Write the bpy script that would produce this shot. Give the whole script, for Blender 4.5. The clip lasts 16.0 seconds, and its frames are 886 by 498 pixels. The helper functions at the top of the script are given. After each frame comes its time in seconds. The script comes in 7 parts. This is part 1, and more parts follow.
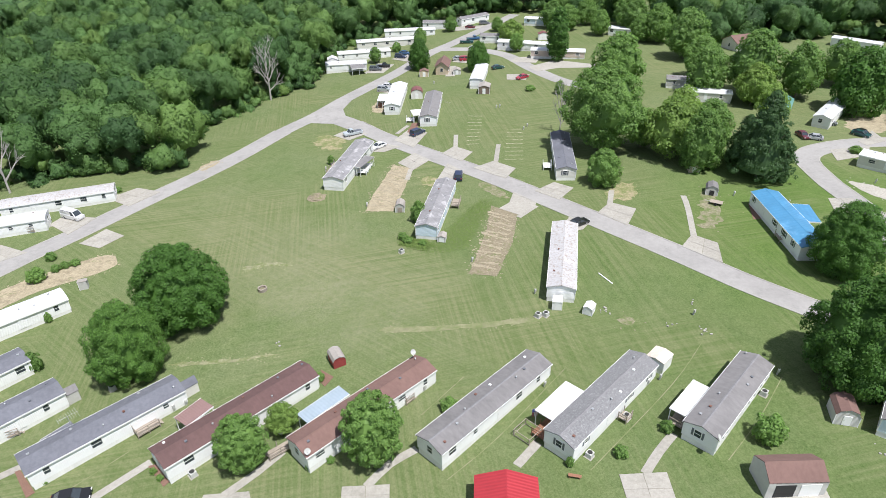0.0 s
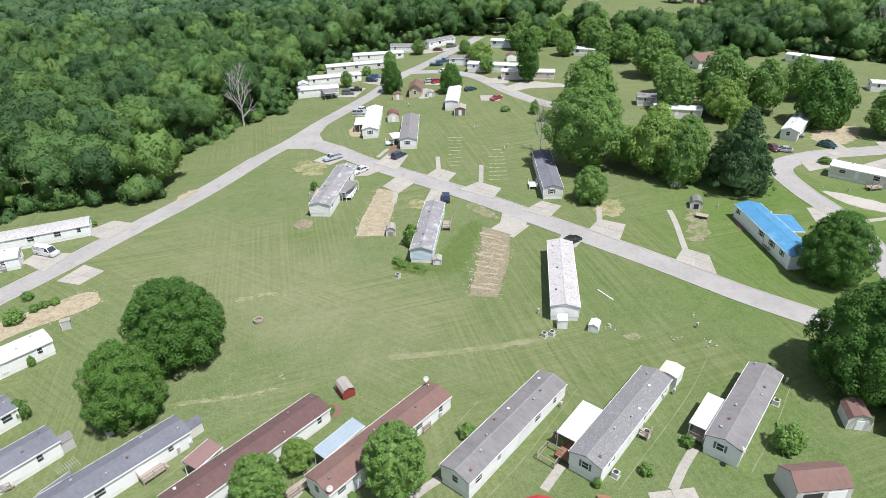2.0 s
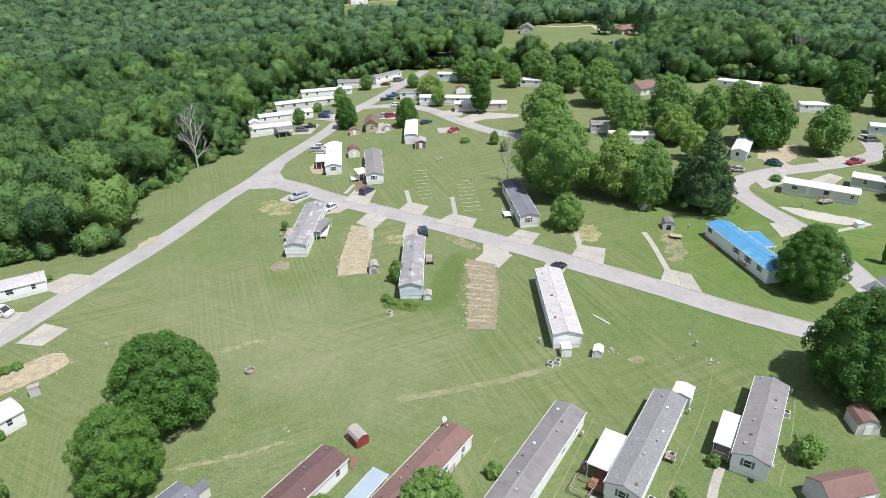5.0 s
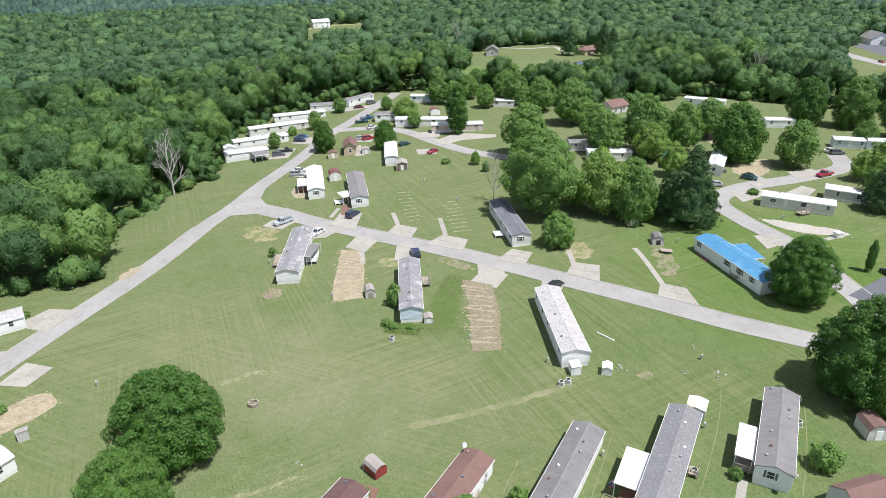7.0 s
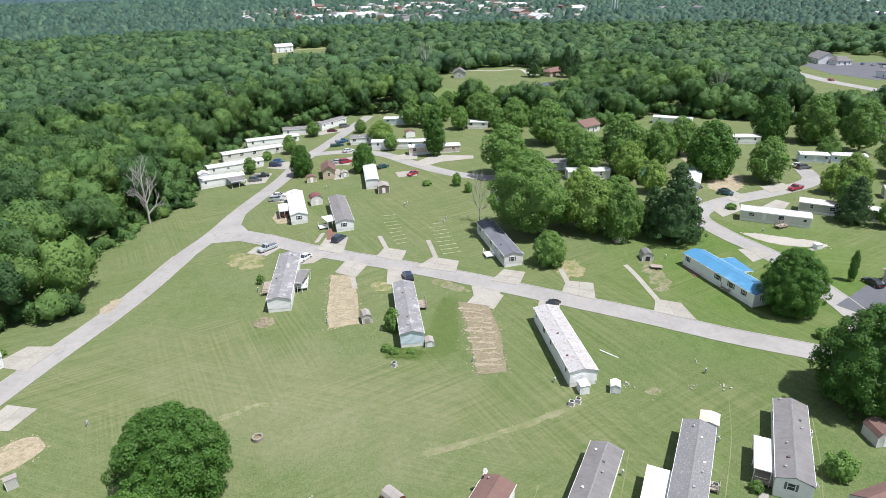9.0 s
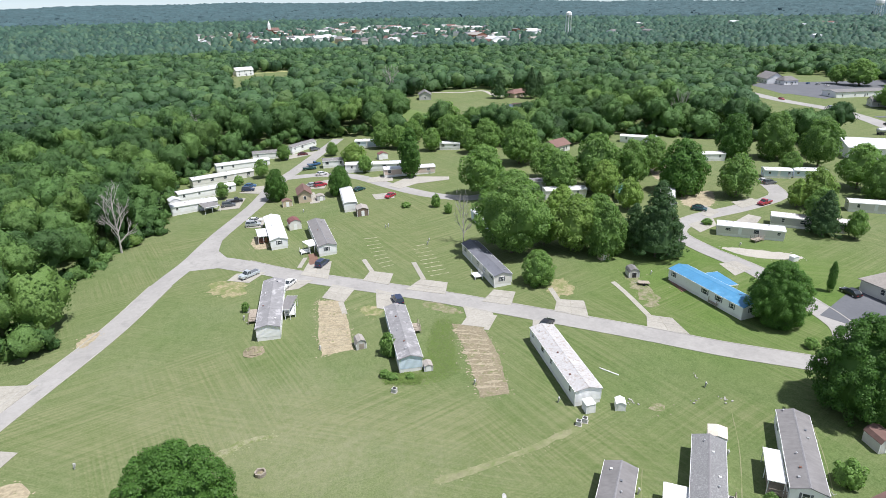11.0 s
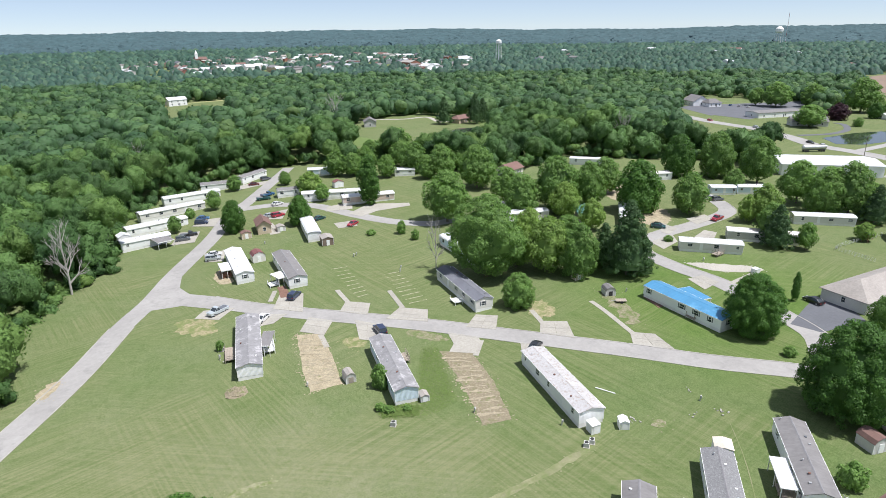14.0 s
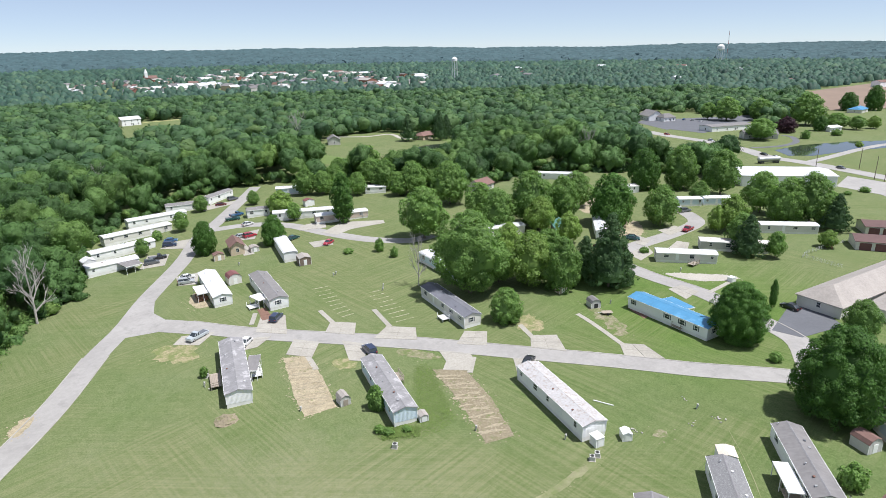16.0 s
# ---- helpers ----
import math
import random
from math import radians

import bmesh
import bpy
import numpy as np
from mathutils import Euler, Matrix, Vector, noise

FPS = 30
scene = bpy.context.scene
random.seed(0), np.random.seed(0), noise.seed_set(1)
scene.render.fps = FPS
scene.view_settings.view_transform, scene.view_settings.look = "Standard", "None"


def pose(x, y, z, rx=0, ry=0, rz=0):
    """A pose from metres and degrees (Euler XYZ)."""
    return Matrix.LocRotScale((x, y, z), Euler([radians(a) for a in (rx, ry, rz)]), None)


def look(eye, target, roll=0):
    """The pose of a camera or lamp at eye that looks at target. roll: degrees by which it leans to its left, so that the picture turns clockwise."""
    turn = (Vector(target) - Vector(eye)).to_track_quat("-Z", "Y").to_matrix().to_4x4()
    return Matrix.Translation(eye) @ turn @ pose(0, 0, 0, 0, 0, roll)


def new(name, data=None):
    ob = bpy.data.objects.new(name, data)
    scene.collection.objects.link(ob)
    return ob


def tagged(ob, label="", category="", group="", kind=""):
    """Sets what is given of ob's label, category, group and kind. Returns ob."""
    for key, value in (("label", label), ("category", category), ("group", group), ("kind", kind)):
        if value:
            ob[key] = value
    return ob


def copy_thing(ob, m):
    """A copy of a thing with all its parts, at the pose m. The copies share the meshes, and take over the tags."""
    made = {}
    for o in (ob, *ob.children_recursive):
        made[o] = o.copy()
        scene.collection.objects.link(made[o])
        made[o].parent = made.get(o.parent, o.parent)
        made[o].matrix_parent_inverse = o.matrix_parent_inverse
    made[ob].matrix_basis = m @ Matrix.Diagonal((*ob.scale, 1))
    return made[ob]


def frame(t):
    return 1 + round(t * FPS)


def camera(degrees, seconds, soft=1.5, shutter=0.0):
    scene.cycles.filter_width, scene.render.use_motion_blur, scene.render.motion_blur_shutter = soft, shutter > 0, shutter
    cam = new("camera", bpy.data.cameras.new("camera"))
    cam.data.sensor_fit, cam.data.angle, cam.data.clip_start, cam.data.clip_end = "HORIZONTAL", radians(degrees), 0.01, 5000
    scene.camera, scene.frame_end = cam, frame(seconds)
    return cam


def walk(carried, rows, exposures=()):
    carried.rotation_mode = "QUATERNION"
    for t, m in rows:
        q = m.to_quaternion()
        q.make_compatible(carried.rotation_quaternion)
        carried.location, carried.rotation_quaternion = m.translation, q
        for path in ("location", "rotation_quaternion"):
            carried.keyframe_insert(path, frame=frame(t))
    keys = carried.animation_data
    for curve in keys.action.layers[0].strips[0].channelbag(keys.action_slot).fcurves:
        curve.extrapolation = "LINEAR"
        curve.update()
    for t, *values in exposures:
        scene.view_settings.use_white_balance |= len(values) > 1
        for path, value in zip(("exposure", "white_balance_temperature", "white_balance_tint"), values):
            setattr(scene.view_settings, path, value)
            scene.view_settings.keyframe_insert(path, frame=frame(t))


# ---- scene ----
cam = camera(70.7, 16.0, 0.6)
METRES, EYE, TILT, LEAN, TURN = 57.5, 65.55, -31.8, 0.75, 0.0
ROWS = [
    (0.0, 0.0, 0.0, 0.0, 0.0, 0.0, -0.0),
    (0.5, -0.0311, 0.0044, 0.0025, -0.88, 0.45, 0.58),
    (1.0, -0.062, 0.0095, 0.0052, -1.8, 0.9, 1.11),
    (1.5, -0.0933, 0.0152, 0.0079, -2.78, 1.35, 1.72),
    (2.0, -0.1238, 0.0213, 0.0111, -3.63, 1.79, 2.24),
    (2.5, -0.1538, 0.0284, 0.015, -4.76, 2.2, 2.94),
    (3.0, -0.1837, 0.0361, 0.0191, -5.87, 2.6, 3.64),
    (3.5, -0.2152, 0.0436, 0.0235, -6.85, 2.99, 4.21),
    (4.0, -0.2455, 0.0516, 0.0276, -7.73, 3.41, 4.74),
    (6.5, -0.3964, 0.0999, 0.0517, -11.98, 5.33, 7.32),
    (7.0, -0.4257, 0.1107, 0.0577, -12.79, 5.69, 7.82),
    (7.5, -0.4542, 0.1219, 0.0639, -13.56, 6.06, 8.3),
    (8.0, -0.4822, 0.1339, 0.07, -14.31, 6.43, 8.74),
    (8.5, -0.5099, 0.1456, 0.076, -15.24, 6.77, 9.31),
    (9.0, -0.5383, 0.1573, 0.0825, -16.08, 7.12, 9.81),
    (11.5, -0.6723, 0.2229, 0.1197, -20.58, 8.61, 12.3),
    (12.0, -0.6977, 0.2373, 0.1279, -21.54, 8.83, 12.86),
    (12.5, -0.723, 0.2518, 0.1367, -22.52, 8.96, 13.44),
    (13.0, -0.7497, 0.2667, 0.1446, -23.49, 9.08, 13.97),
    (13.5, -0.7748, 0.2821, 0.1532, -24.37, 9.23, 14.46),
    (14.0, -0.799, 0.2981, 0.1616, -25.28, 9.36, 14.94),
    (14.5, -0.8237, 0.3146, 0.1706, -26.22, 9.47, 15.45),
    (15.0, -0.8482, 0.3306, 0.1803, -27.17, 9.56, 15.95),
    (15.5, -0.8717, 0.3476, 0.19, -28.08, 9.69, 16.47),
    (16.0, -0.8954, 0.3658, 0.1995, -29.07, 9.81, 16.98),
]
walk(cam, [(t, pose(0, 0, EYE, TILT, LEAN, TURN) @ pose(METRES * x, METRES * y, METRES * z, 90 + pitch, roll, yaw)) for t, x, y, z, yaw, pitch, roll in ROWS])

# ---- light ----
SUN_AZ = math.degrees(math.atan2(-0.75, 0.66))      # towards the sun, from +x
SUN_EL = 66.0
world = bpy.data.worlds.new("sky")
scene.world = world
world.use_nodes = True
wn = world.node_tree
sky = wn.nodes.new("ShaderNodeTexSky")
sky.sky_type = "NISHITA"
sky.sun_disc = False
sky.sun_elevation = radians(SUN_EL)
sky.sun_rotation = radians(90 - SUN_AZ)
sky.air_density, sky.dust_density, sky.ozone_density = 0.5, 0.0, 4.0
haze = wn.nodes.new("ShaderNodeMix")
haze.data_type = "RGBA"
haze.inputs[0].default_value = 0.40
wn.links.new(sky.outputs[0], haze.inputs[6])
haze.inputs[7].default_value = (6.6, 7.1, 8.2, 1)
wn.links.new(haze.outputs[2], wn.nodes["Background"].inputs[0])
wn.nodes["Background"].inputs[1].default_value = 0.093
sun = new("sun", bpy.data.lights.new("sun", "SUN"))
sun.data.energy, sun.data.angle, sun.data.color = 5.0, radians(0.55), (1.0, 0.98, 0.98)
_s = Vector((math.cos(radians(SUN_AZ)) * math.cos(radians(SUN_EL)), math.sin(radians(SUN_AZ)) * math.cos(radians(SUN_EL)), math.sin(radians(SUN_EL))))
sun.matrix_world = look(_s * 200, (0, 0, 0))
scene.view_settings.exposure = 0.30

# ---- materials ----
MATS = {}


def nodes_of(name):
    m = bpy.data.materials.new(name)
    m.use_nodes = True
    t = m.node_tree
    b = t.nodes["Principled BSDF"]
    return m, t, b


def nd(t, kind, **values):
    n = t.nodes.new(kind)
    for k, v in values.items():
        n.inputs[k].default_value = v
    return n


def mixc(t, fac, a, b, blend="MIX"):
    n = t.nodes.new("ShaderNodeMix")
    n.data_type, n.blend_type = "RGBA", blend
    for i, v in ((0, fac), (6, a), (7, b)):
        if isinstance(v, (int, float)):
            n.inputs[i].default_value = v
        elif isinstance(v, (tuple, list)):
            n.inputs[i].default_value = (*v[:3], 1)
        else:
            t.links.new(v, n.inputs[i])
    return n.outputs[2]


def noise_at(t, coord, scale, detail=4.0, rough=0.6, stretch=None):
    if stretch:
        mp = nd(t, "ShaderNodeMapping")
        mp.inputs["Scale"].default_value = stretch
        t.links.new(coord, mp.inputs[0])
        coord = mp.outputs[0]
    n = nd(t, "ShaderNodeTexNoise", Scale=scale, Detail=detail, Roughness=rough)
    t.links.new(coord, n.inputs["Vector"])
    return n.outputs["Fac"]


def ramp(t, fac, lo, hi):
    r = nd(t, "ShaderNodeMapRange")
    r.inputs["From Min"].default_value, r.inputs["From Max"].default_value = lo, hi
    t.links.new(fac, r.inputs["Value"])
    return r.outputs[0]


def mat(name, base, rough=0.8, metal=0.0, big=(0.35, 0.25), fine=(6.0, 0.2), bump=0.15, stain=None, stretch=None, ribs=None, rand=0.0, weeds=None):
    """A weathered surface: base colour with broad and fine variation, optional stains and ribs."""
    if name in MATS:
        return MATS[name]
    m, t, b = nodes_of(name)
    co = t.nodes.new("ShaderNodeTexCoord").outputs["Object"]
    info = t.nodes.new("ShaderNodeObjectInfo")
    add = nd(t, "ShaderNodeVectorMath")
    t.links.new(co, add.inputs[0])
    t.links.new(info.outputs["Location"], add.inputs[1])
    co = add.outputs[0]
    dark = lambda k: tuple(v * k for v in base)
    c = mixc(t, ramp(t, noise_at(t, co, big[0], 3), 0.3, 0.7), dark(1 - big[1]), dark(1 + big[1] * 0.6))
    fz = noise_at(t, co, fine[0], 5, 0.7, stretch)
    c = mixc(t, fine[1] * 2, c, mixc(t, ramp(t, fz, 0.25, 0.75), dark(0.45), dark(1.45)))
    if stain:
        colour, scale, lo, hi = stain
        c = mixc(t, ramp(t, noise_at(t, co, scale, 6, 0.7), lo, hi), c, colour)
    if weeds:
        colour, scale, lo, hi = weeds
        c = mixc(t, ramp(t, noise_at(t, co, scale, 8, 0.8), lo, hi), c, colour)
    if rand:
        c = mixc(t, rand, c, mixc(t, info.outputs["Random"], dark(0.5), dark(1.5)))
    t.links.new(c, b.inputs["Base Color"])
    b.inputs["Roughness"].default_value, b.inputs["Metallic"].default_value = rough, metal
    h = fz
    bp = nd(t, "ShaderNodeBump", Strength=bump, Distance=0.03)
    if ribs:
        axis, period = ribs
        w = nd(t, "ShaderNodeTexWave", Scale=0.314 / period, Distortion=0.0)
        w.bands_direction = axis
        t.links.new(t.nodes["Texture Coordinate"].outputs["Object"], w.inputs[0])
        h = w.outputs["Fac"]
        bp.inputs["Strength"].default_value = max(bump, 0.5)
    t.links.new(h, bp.inputs["Height"])
    t.links.new(bp.outputs[0], b.inputs["Normal"])
    MATS[name] = m
    return m


def grass_material():
    m, t, b = nodes_of("mown_grass")
    co = t.nodes.new("ShaderNodeTexCoord").outputs["Object"]
    patch = ramp(t, noise_at(t, co, 0.028, 5, 0.6), 0.38, 0.66)
    c = mixc(t, patch, (0.098, 0.148, 0.042), (0.245, 0.222, 0.122))
    lush = ramp(t, noise_at(t, co, 0.045, 3, 0.5), 0.52, 0.7)
    c = mixc(t, lush, c, (0.082, 0.146, 0.028))
    dry = ramp(t, noise_at(t, co, 0.05, 8, 0.75), 0.46, 0.68)
    c = mixc(t, dry, c, (0.300, 0.270, 0.178))
    tuft = noise_at(t, co, 1.3, 7, 0.75)
    c = mixc(t, 0.5, c, mixc(t, ramp(t, tuft, 0.34, 0.66), (0.062, 0.098, 0.028), (0.26, 0.285, 0.14)))
    clump = noise_at(t, co, 0.42, 6, 0.7)
    c = mixc(t, 0.4, c, mixc(t, ramp(t, clump, 0.34, 0.66), (0.062, 0.105, 0.024), (0.22, 0.225, 0.10)))
    blade = noise_at(t, co, 3.6, 6, 0.8)
    c = mixc(t, 0.45, c, mixc(t, ramp(t, blade, 0.38, 0.62), (0.045, 0.078, 0.020), (0.25, 0.285, 0.13)))
    # the watered lawns between the homes are greener than the open field
    far = t.nodes.new("ShaderNodeVectorMath")
    far.operation = "DISTANCE"
    t.links.new(co, far.inputs[0])
    far.inputs[1].default_value = (52.0, 78.0, 0)
    wob = nd(t, "ShaderNodeMath")
    wob.operation = "MULTIPLY_ADD"
    t.links.new(noise_at(t, co, 0.06, 4, 0.6), wob.inputs[0])
    wob.inputs[1].default_value = 40.0
    t.links.new(far.outputs["Value"], wob.inputs[2])
    c = mixc(t, ramp(t, wob.outputs[0], 102.0, 52.0), c, mixc(t, 1.0, c, (0.84, 0.91, 0.80), "MULTIPLY"))
    # the deep green lawn by the lane
    near = t.nodes.new("ShaderNodeVectorMath")
    near.operation = "DISTANCE"
    t.links.new(co, near.inputs[0])
    near.inputs[1].default_value = (80.0, 108.0, 0)
    c = mixc(t, ramp(t, near.outputs["Value"], 46.0, 20.0), c, mixc(t, 1.0, c, (0.80, 0.98, 0.62), "MULTIPLY"))
    # the dry, thin middle of the open field
    rel = t.nodes.new("ShaderNodeVectorMath")
    rel.operation = "SUBTRACT"
    t.links.new(co, rel.inputs[0])
    rel.inputs[1].default_value = (-26.0, 102.0, 0)
    turn = nd(t, "ShaderNodeMapping")
    turn.inputs["Rotation"].default_value = (0, 0, radians(37.6))
    t.links.new(rel.outputs[0], turn.inputs[0])
    fit = t.nodes.new("ShaderNodeVectorMath")
    fit.operation = "MULTIPLY"
    t.links.new(turn.outputs[0], fit.inputs[0])
    fit.inputs[1].default_value = (1 / 52, 1 / 19, 0)
    span = t.nodes.new("ShaderNodeVectorMath")
    span.operation = "LENGTH"
    t.links.new(fit.outputs[0], span.inputs[0])
    edge = nd(t, "ShaderNodeMath")
    edge.operation = "MULTIPLY_ADD"
    t.links.new(noise_at(t, co, 0.09, 7, 0.7), edge.inputs[0])
    edge.inputs[1].default_value = 1.8
    t.links.new(span.outputs["Value"], edge.inputs[2])
    thin = nd(t, "ShaderNodeMath")
    thin.operation = "MULTIPLY"
    t.links.new(ramp(t, edge.outputs[0], 2.0, 1.0), thin.inputs[0])
    thin.inputs[1].default_value = 0.62
    c = mixc(t, thin.outputs[0], c, mixc(t, ramp(t, noise_at(t, co, 0.8, 7, 0.8), 0.35, 0.65), (0.185, 0.195, 0.090), (0.315, 0.280, 0.185)))
    # mowing streaks in three directions, each in its own part of the lawns
    for turn, wide, amount, where in ((38, 1.9, 0.22, 0.021), (-12, 1.7, 0.30, 0.027), (80, 1.8, 0.26, 0.024)):
        mp = nd(t, "ShaderNodeMapping")
        mp.inputs["Rotation"].default_value = (0, 0, radians(turn))
        mp.inputs["Location"].default_value = (turn, 3 * turn, 0)
        t.links.new(co, mp.inputs[0])
        w = noise_at(t, mp.outputs[0], 1.0, 3, 0.6, (0.03, wide, 1))
        k = nd(t, "ShaderNodeMath")
        k.operation = "MULTIPLY"
        t.links.new(ramp(t, noise_at(t, mp.outputs[0], where, 2), 0.46, 0.58), k.inputs[0])
        k.inputs[1].default_value = amount
        stripe = mixc(t, ramp(t, w, 0.40, 0.62), (0.092, 0.130, 0.036), (0.265, 0.245, 0.130))
        c = mixc(t, k.outputs[0], c, stripe)
    c = mixc(t, 1.0, c, (0.885, 0.94, 0.97), "MULTIPLY")
    t.links.new(c, b.inputs["Base Color"])
    b.inputs["Roughness"].default_value = 0.95
    b.inputs["Specular IOR Level"].default_value = 0.1
    bp = nd(t, "ShaderNodeBump", Strength=0.5, Distance=0.06)
    t.links.new(noise_at(t, co, 5.0, 6, 0.8), bp.inputs["Height"])
    t.links.new(bp.outputs[0], b.inputs["Normal"])
    return m


def leaf_material(name, base, by_object=0.35):
    m, t, b = nodes_of(name)
    geo, info = t.nodes.new("ShaderNodeNewGeometry"), t.nodes.new("ShaderNodeObjectInfo")
    dark = lambda k, y=1.0: (base[0] * k * y, base[1] * k, base[2] * k)
    c = mixc(t, geo.outputs["Random Per Island"], dark(0.62), dark(1.42, 1.1))
    c = mixc(t, by_object, c, mixc(t, info.outputs["Random"], dark(0.65, 0.9), dark(1.4, 1.08)))
    t.links.new(c, b.inputs["Base Color"])
    b.inputs["Roughness"].default_value = 0.55
    b.inputs["Specular IOR Level"].default_value = 0.28
    tr = t.nodes.new("ShaderNodeBsdfTranslucent")
    t.links.new(mixc(t, 1.0, c, (0.98, 1.14, 0.58), "MULTIPLY"), tr.inputs[0])
    ms = nd(t, "ShaderNodeMixShader", Fac=0.38)
    t.links.new(b.outputs[0], ms.inputs[1])
    t.links.new(tr.outputs[0], ms.inputs[2])
    t.links.new(ms.outputs[0], t.nodes["Material Output"].inputs[0])
    return m


def woods_material(name, base):
    """Foliage of many kinds of tree: each has its own tint, with leaf-sized light and dark in it."""
    m, t, b = nodes_of(name)
    geo = t.nodes.new("ShaderNodeNewGeometry")
    kind = t.nodes.new("ShaderNodeAttribute")
    kind.attribute_name = "tint"
    co = t.nodes.new("ShaderNodeTexCoord").outputs["Object"]
    dark = lambda k, y=1.0, z=1.0: (base[0] * k * y, base[1] * k, base[2] * k * z)
    c = mixc(t, ramp(t, kind.outputs["Fac"], 0.0, 0.62), dark(0.56, 0.82, 1.15), dark(1.08))
    c = mixc(t, ramp(t, kind.outputs["Fac"], 0.6, 1.0), c, dark(1.42, 1.2, 0.85))
    leaf = noise_at(t, co, 3.2, 4, 0.8)
    c = mixc(t, 0.5, c, mixc(t, ramp(t, leaf, 0.34, 0.66), (0.4, 0.4, 0.4), (1.9, 1.9, 1.9)), "MULTIPLY")
    c = mixc(t, 0.5, c, mixc(t, geo.outputs["Random Per Island"], (0.6, 0.6, 0.6), (1.4, 1.4, 1.4)), "MULTIPLY")
    t.links.new(c, b.inputs["Base Color"])
    b.inputs["Roughness"].default_value = 0.55
    b.inputs["Specular IOR Level"].default_value = 0.28
    bp = nd(t, "ShaderNodeBump", Strength=0.9, Distance=0.5)
    t.links.new(noise_at(t, co, 0.9, 5, 0.7), bp.inputs["Height"])
    t.links.new(bp.outputs[0], b.inputs["Normal"])
    tr = t.nodes.new("ShaderNodeBsdfTranslucent")
    t.links.new(mixc(t, 1.0, c, (0.98, 1.14, 0.58), "MULTIPLY"), tr.inputs[0])
    ms = nd(t, "ShaderNodeMixShader", Fac=0.3)
    t.links.new(b.outputs[0], ms.inputs[1])
    t.links.new(tr.outputs[0], ms.inputs[2])
    t.links.new(ms.outputs[0], t.nodes["Material Output"].inputs[0])
    return m


GRASS = grass_material()
LEAF = leaf_material("leaves_maple", (0.152, 0.275, 0.072))
LEAF_DARK = leaf_material("leaves_dark", (0.074, 0.172, 0.034))
LEAF_BRIGHT = leaf_material("leaves_bright", (0.128, 0.258, 0.054))
LEAF_LIGHT = leaf_material("leaves_light", (0.195, 0.312, 0.076))
LEAF_PURPLE = leaf_material("leaves_purple", (0.050, 0.022, 0.034))
LEAF_PINE = leaf_material("needles_pine", (0.066, 0.132, 0.052))
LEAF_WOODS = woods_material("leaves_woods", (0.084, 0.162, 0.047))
# bluer leaf colours for farther woods: distance haze painted into the foliage
LEAF_BEYOND_HAZE = woods_material("leaves_beyond_hazed", (0.076, 0.148, 0.057))
LEAF_FAR_HAZE = woods_material("leaves_far_hazed", (0.062, 0.124, 0.086))
BARK = mat("bark", (0.16, 0.13, 0.10), 0.9, fine=(14, 0.3), bump=0.6)
BARK_DEAD = mat("dead_wood", (0.44, 0.41, 0.385), 0.9, fine=(10, 0.25), bump=0.4)
ASPHALT = mat("worn_road_concrete", (0.325, 0.313, 0.300), 0.9, big=(0.12, 0.14), fine=(1.1, 0.10), stain=((0.22, 0.215, 0.205), 0.35, 0.55, 0.8))
TAR = mat("dark_asphalt", (0.12, 0.125, 0.14), 0.9, big=(0.15, 0.15), fine=(2.0, 0.12))
KERB = mat("kerb_concrete", (0.36, 0.345, 0.315), 0.9, fine=(3, 0.15))
CONCRETE = mat("pad_concrete", (0.365, 0.345, 0.305), 0.9, big=(0.3, 0.2), fine=(2.2, 0.2), stain=((0.25, 0.235, 0.20), 0.6, 0.5, 0.75), rand=0.1)
GRAVEL = mat("pale_gravel", (0.40, 0.375, 0.33), 0.95, big=(0.2, 0.2), fine=(2.5, 0.25), bump=0.4)
DIRT = mat("bare_straw_dirt", (0.375, 0.320, 0.220), 0.95, big=(0.5, 0.34), fine=(2.6, 0.36), bump=0.6, stain=((0.23, 0.19, 0.125), 0.9, 0.48, 0.68), weeds=((0.150, 0.170, 0.065), 0.6, 0.56, 0.66))
DIRT_GREY = mat("bare_brown_dirt", (0.245, 0.208, 0.142), 0.95, big=(0.5, 0.3), fine=(2.6, 0.36), bump=0.6, stain=((0.19, 0.160, 0.10), 0.9, 0.5, 0.7), weeds=((0.140, 0.165, 0.060), 0.6, 0.53, 0.63))
DIRT_THIN = mat("thin_straw_soil", (0.330, 0.285, 0.170), 0.95, big=(0.5, 0.3), fine=(2.6, 0.34), bump=0.5, weeds=((0.150, 0.180, 0.062), 0.45, 0.42, 0.56))
WHITE = mat("white_siding", (0.85, 0.85, 0.85), 0.55, big=(0.3, 0.05), fine=(3, 0.03), ribs=("Z", 0.2), bump=0.3)
CREAM = mat("cream_siding", (0.68, 0.66, 0.62), 0.6, big=(0.3, 0.07), fine=(3, 0.04), ribs=("Z", 0.2), bump=0.3)
PALE_BLUE = mat("pale_blue_siding", (0.62, 0.72, 0.80), 0.6, big=(0.3, 0.05), fine=(3, 0.03), ribs=("Z", 0.2), bump=0.3)
PINK = mat("pinkish_siding", (0.60, 0.49, 0.43), 0.6, big=(0.3, 0.07), fine=(3, 0.04), ribs=("Z", 0.2), bump=0.3)
TAN = mat("tan_siding", (0.55, 0.45, 0.33), 0.7, big=(0.3, 0.1), fine=(3, 0.06), ribs=("Z", 0.2), bump=0.3)
GREY_SIDING = mat("grey_siding", (0.52, 0.51, 0.49), 0.7, big=(0.3, 0.1), fine=(3, 0.06), ribs=("Z", 0.2), bump=0.3)
TRIM = mat("white_trim", (0.82, 0.82, 0.81), 0.5, big=(1, 0.04), fine=(8, 0.03), bump=0.05)
